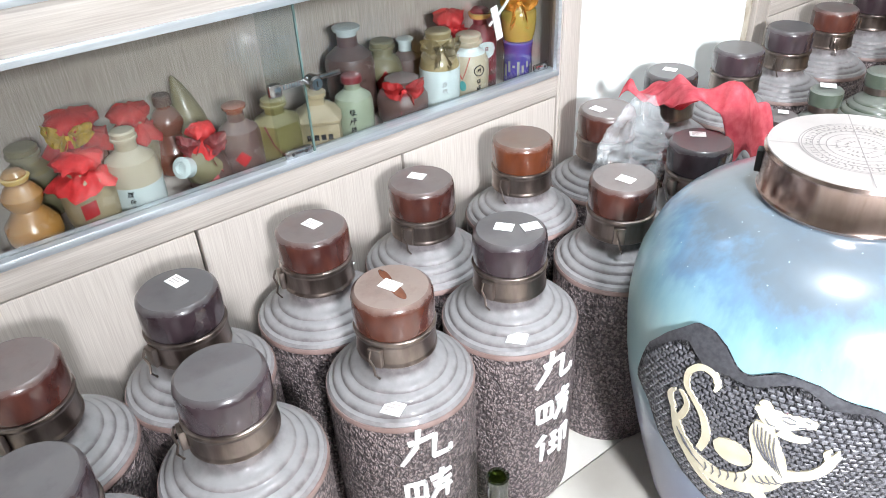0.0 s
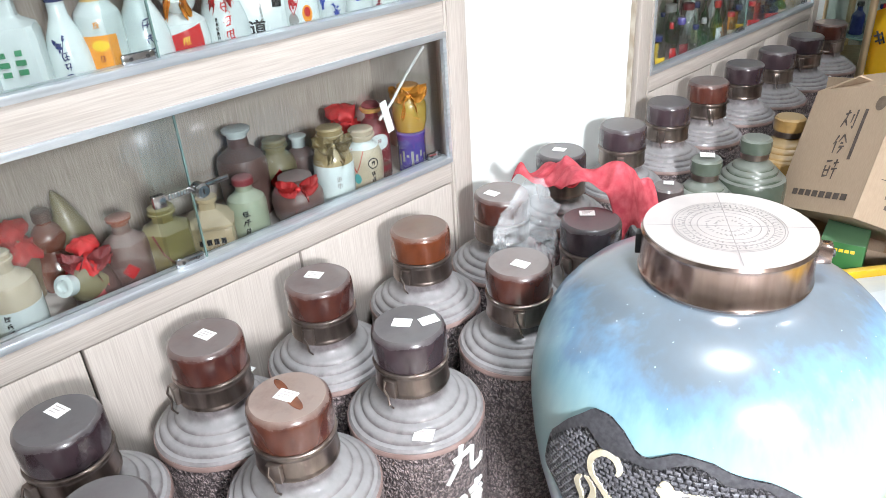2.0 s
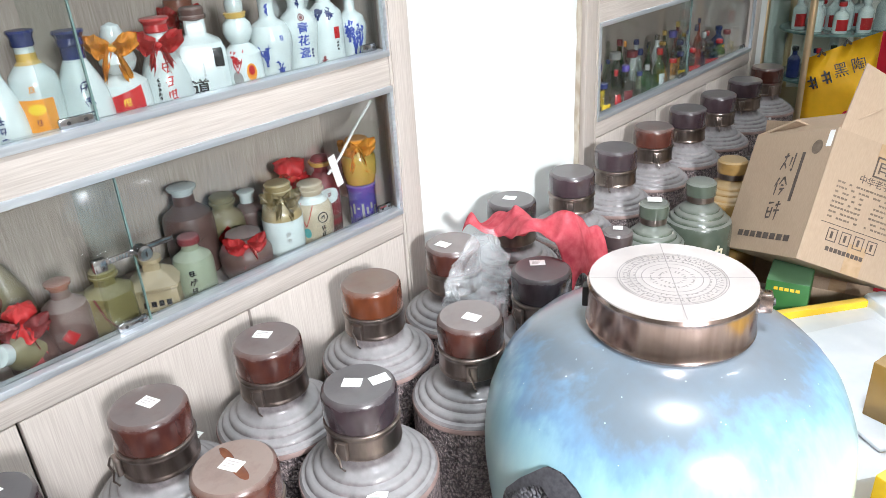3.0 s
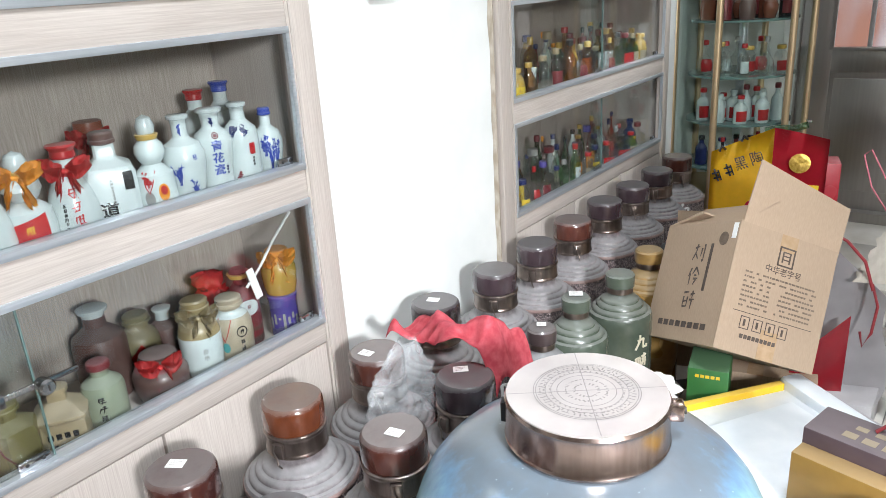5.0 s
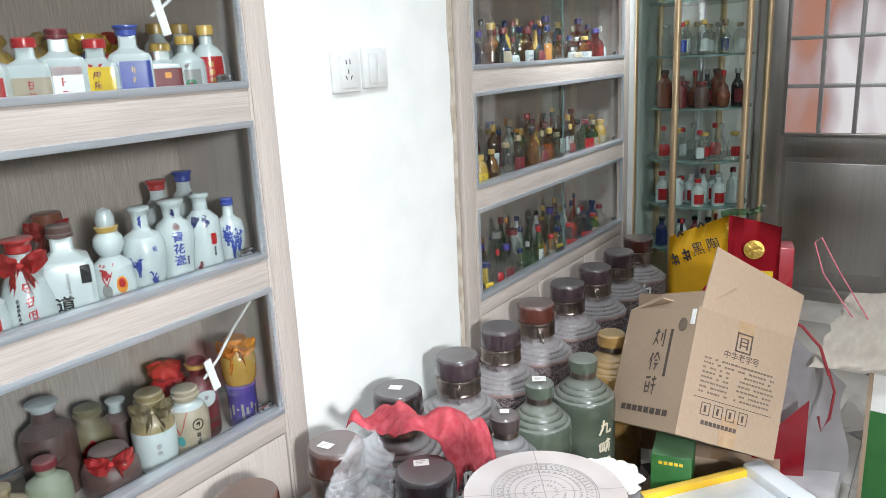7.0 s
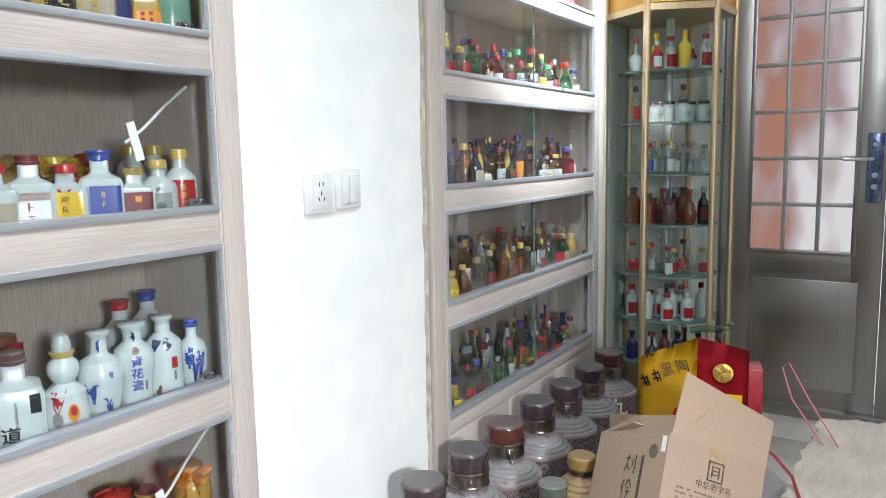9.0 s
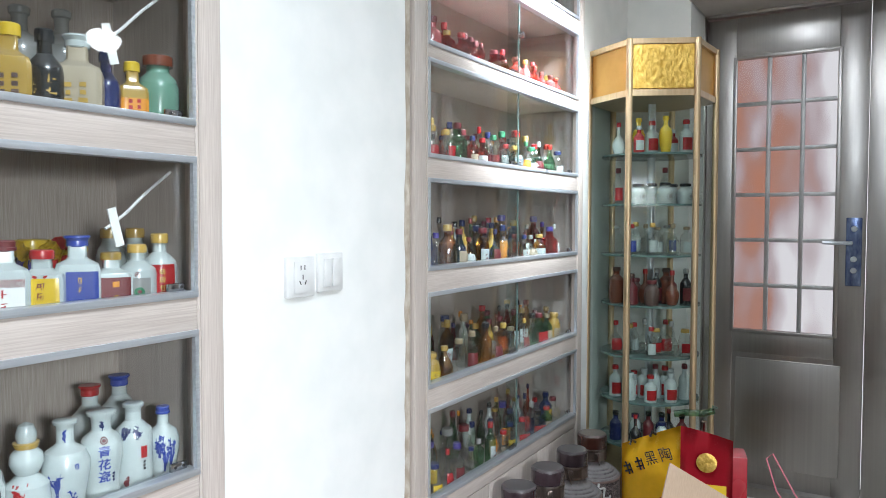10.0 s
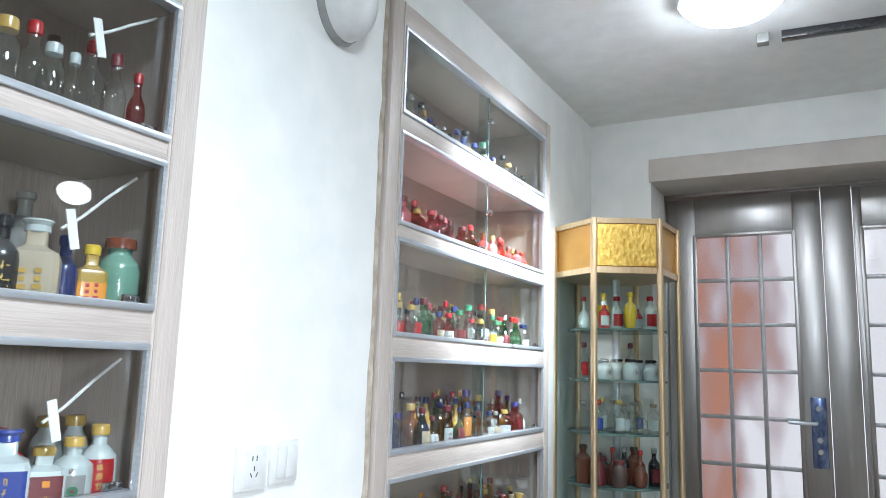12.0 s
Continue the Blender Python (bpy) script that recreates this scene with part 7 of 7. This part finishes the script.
part("body", cube(0, 0.16, 0, 0.10, 0, 0.60, bevel=0.002), M["bag_red"], redbox)
part("pale_side", cube(-0.001, 0.06, -0.002, 0, 0.05, 0.57), M["tan"], redbox)

# broom leaning by the display case
broom = thing("broom", "broom with pale stick and green grip", "broom", pose(0.47, 1.66, 0, 6, 3, 0))
part("stick", tube([(0, 0, 0.02), (0, 0, 0.60)], 0.011, 10), M["copper"], broom)
part("grip", tube([(-0.10, -0.02, 0.615), (-0.06, -0.01, 0.625), (0, 0, 0.63), (0.03, 0, 0.645), (0.035, 0, 0.66)], 0.012, 10), M["g_green"], broom, "green plastic grip")

# white tray with yellow edge, plum gift box, yellow box
tray = thing("white_tray", "white plastic lined carton with yellow edge", "tray", pose(0.445, 0.215, 0, 0, 0, 51.8))
part("body", cube(0, 0.47, -0.50, 0, 0, 0.19, bevel=0.012), M["foam"], tray)
part("yellow_edge", cube(-0.004, 0.46, -0.006, 0.014, 0.10, 0.206, bevel=0.004), M["bag_yellow"], tray, "yellow card edge")
part("lip", cube(0.46, 0.52, -0.45, 0.02, 0.17, 0.215, bevel=0.012), M["foam"], tray)
part("inner_fold", cube(0.12, 0.42, -0.46, -0.10, 0.188, 0.198, bevel=0.006), M["foam"], tray, m=pose(0, 0, 0, 0, -1.5, 3))
plum = thing("gift_box", "plum and ochre gift box with red cord", "box", pose(0.868, 0.27, 0.2, 0, 0, -14))
part("lid", cube(0, 0.24, -0.10, 0, 0.075, 0.150, bevel=0.003), M["plum"], plum, "plum lid with pale lettering")
part("front", cube(0.002, 0.238, -0.145, -0.10, 0.0, 0.118, bevel=0.003), M["ochre"], plum, "ochre front")
part("base", cube(0.002, 0.238, -0.098, -0.002, 0, 0.074), M["ochre"], plum)
for k in range(3):
    part("letter_bar", cube(0.060 + 0.034 * k, 0.084 + 0.034 * k, -0.080, -0.060, 0.1502, 0.1508), M["tan"], plum)
    part("letter_bar", cube(0.070 + 0.034 * k, 0.090 + 0.034 * k, -0.045, -0.030, 0.1502, 0.1508), M["tan"], plum)
part("cord", tube([(0.10, -0.03, 0.152), (0.115, -0.02, 0.168), (0.135, -0.04, 0.165), (0.16, -0.09, 0.156), (0.17, -0.12, 0.125)], 0.004, 8), M["cord_red"], plum, "twisted red cord")
ybox = thing("yellow_box", "glossy yellow card box", "box", pose(0.915, -0.19, 0, 0, 0, -20))
part("body", cube(0, 0.26, 0, 0.26, 0, 0.33, bevel=0.003), M["bag_yellow"], ybox)
part("lid_seam", cube(-0.001, 0.261, -0.001, 0.261, 0.27, 0.273), M["ochre"], ybox)

# grey pot with crumpled white cloth
gp = thing("grey_pot", "grey glazed pot behind the great jar", "pot", pose(0.54, 0.21, 0))
part("body", lathe([(0.055, 0), (0.07, 0.02), (0.08, 0.12), (0.078, 0.22), (0.06, 0.27), (0.05, 0.285), (0.0, 0.285)], 32), M["grey_glaze"], gp)


def wad(u, v):
    a, b = 2 * math.pi * u, math.pi * (v - 0.5)
    r = 1 + 0.45 * noise.noise((2.2 * math.cos(a) * math.cos(b), 2.2 * math.sin(a) * math.cos(b), 2.2 * math.sin(b) + 5))
    return (0.065 * r * math.cos(a) * math.cos(b), 0.05 * r * math.sin(a) * math.cos(b), 0.03 * r * math.sin(b))


solid("white_rag", draped(40, 20, wad, 0), M["white"], "crumpled white rag on a grey pot", "rag", pose(0.525, 0.225, 0.312), smooth=30)

# torn carton, open white bag, clear bag, twine
tc = thing("torn_carton", "white and green carton with torn beige flap", "box", pose(0.90, 0.80, 0, 0, 0, -6))
part("body", cube(0.05, 0.40, 0.05, 0.42, 0, 0.40, bevel=0.004), M["white"], tc)
part("green_print", cube(0.051, 0.399, 0.048, 0.051, 0.05, 0.30), M["box_green"], tc)
part("brown_edge", cube(0.048, 0.058, 0.044, 0.052, 0.0, 0.40), M["card"], tc)


def flap_shape(u, v):
    x = -0.075 + 0.34 * u + 0.03 * v
    y = -0.03 + 0.26 * v + 0.05 * u
    z = 0.415 + 0.13 * v + 0.035 * u + 0.004 * math.sin(16 * v)
    return (x + (0.012 * noise.noise((v * 12, 7, 1)) if u == 0 else 0), y, z + (0.012 * noise.noise((u * 14, 2, 1)) if v == 1 else 0))


part("beige_flap", draped(20, 20, flap_shape, 0.006), M["torn"], tc, "torn beige cardboard flap", smooth=60)
M["lilac"] = surf("greyish white bag paper", (0.42, 0.40, 0.41), (0.52, 0.50, 0.51), (10, 10, 10), 0.5, bump=0.1)
wb = thing("paper_bag", "large white paper bag with dark red cord handles", "bag", pose(0.73, 0.80, 0.0))


def wb_shape(u, v):
    return (0.02 + 0.16 * u + 0.015 * math.sin(6 * v), 0.05 * u + 0.02 * math.sin(4 * v), 0.05 + (0.47 - 0.16 * u) * v)


part("white_side", draped(12, 12, wb_shape, 0.002), M["lilac"], wb, "greyish white outer side")
part("red_side", draped(8, 8, lambda u, v: (-0.02 + 0.12 * u, -0.06 + 0.05 * u, 0.08 + (0.10 + 0.14 * u) * v), 0.002), M["bag_red"], wb, "red inner side")
part("base", cube(-0.02, 0.18, -0.06, 0.10, 0, 0.10, bevel=0.004), M["lilac"], wb)
part("handle_cord", tube([(0.03, 0.0, 0.53), (0.07, -0.01, 0.515), (0.115, -0.015, 0.47), (0.14, -0.02, 0.40)], 0.004, 8), M["cord_red"], wb, "dark red cord handle")
part("handle_cord", tube([(0.135, 0.0, 0.41), (0.155, -0.02, 0.36), (0.15, -0.03, 0.29), (0.135, -0.04, 0.255), (0.125, -0.03, 0.29)], 0.0035, 8), M["cord_red"], wb, "dark red cord handle")
board = thing("white_box", "flat white box with a small dark diamond mark", "box", pose(0.80, 0.74, 0, 0, 0, -32))
part("body", cube(0, 0.30, -0.26, 0, 0, 0.115, bevel=0.003), M["lilac"], board)
part("diamond_mark", cube(-0.016, 0.016, -0.016, 0.016, 0, 0.001), M["black"], board, m=pose(0.11, -0.12, 0.115, 0, 0, 45))
for k in range(2):
    part("black_clip", tube([(0.06 + 0.12 * k, -0.262, 0.12), (0.065 + 0.12 * k, -0.28, 0.125), (0.075 + 0.12 * k, -0.285, 0.09)], 0.005, 6), M["black"], board)
cb = solid("clear_bag", draped(32, 20, lambda u, v: (0.10 * math.cos(6.283 * u) * (1 - 0.5 * v) * (1 + 0.2 * noise.noise((u * 8, v * 5, 1))), 0.10 * math.sin(6.283 * u) * (1 - 0.5 * v), 0.20 * v + 0.03 * noise.noise((u * 7, v * 7, 4))), 0), M["film"], "crumpled clear plastic bag on the floor", "bag", pose(0.94, 1.06, 0.012), smooth=25)
tw = thing("twine", "loose pink plastic twine on the torn carton", "twine", pose(0.84, 0.95, 0.40))
part("strand", tube([(0.16, 0.05, 0.0), (0.10, 0.0, 0.09), (0.02, -0.01, 0.22), (-0.03, -0.02, 0.315), (-0.045, -0.02, 0.30), (-0.02, -0.02, 0.22), (0.05, 0.0, 0.11), (0.12, 0.02, 0.02)], 0.0022, 6), M["cord_pink"], tw)
tie = thing("green_bottle", "empty dark green wine bottle on the floor", "bottle", pose(0.507, -0.828, 0))
part("body", lathe([(0.036, 0), (0.038, 0.004), (0.038, 0.17), (0.034, 0.185), (0.018, 0.205), (0.0145, 0.22), (0.014, 0.250), (0.016, 0.251), (0.016, 0.262), (0.0135, 0.264), (0.011, 0.262), (0.010, 0.23)], 28), M["g_dark"], tie)
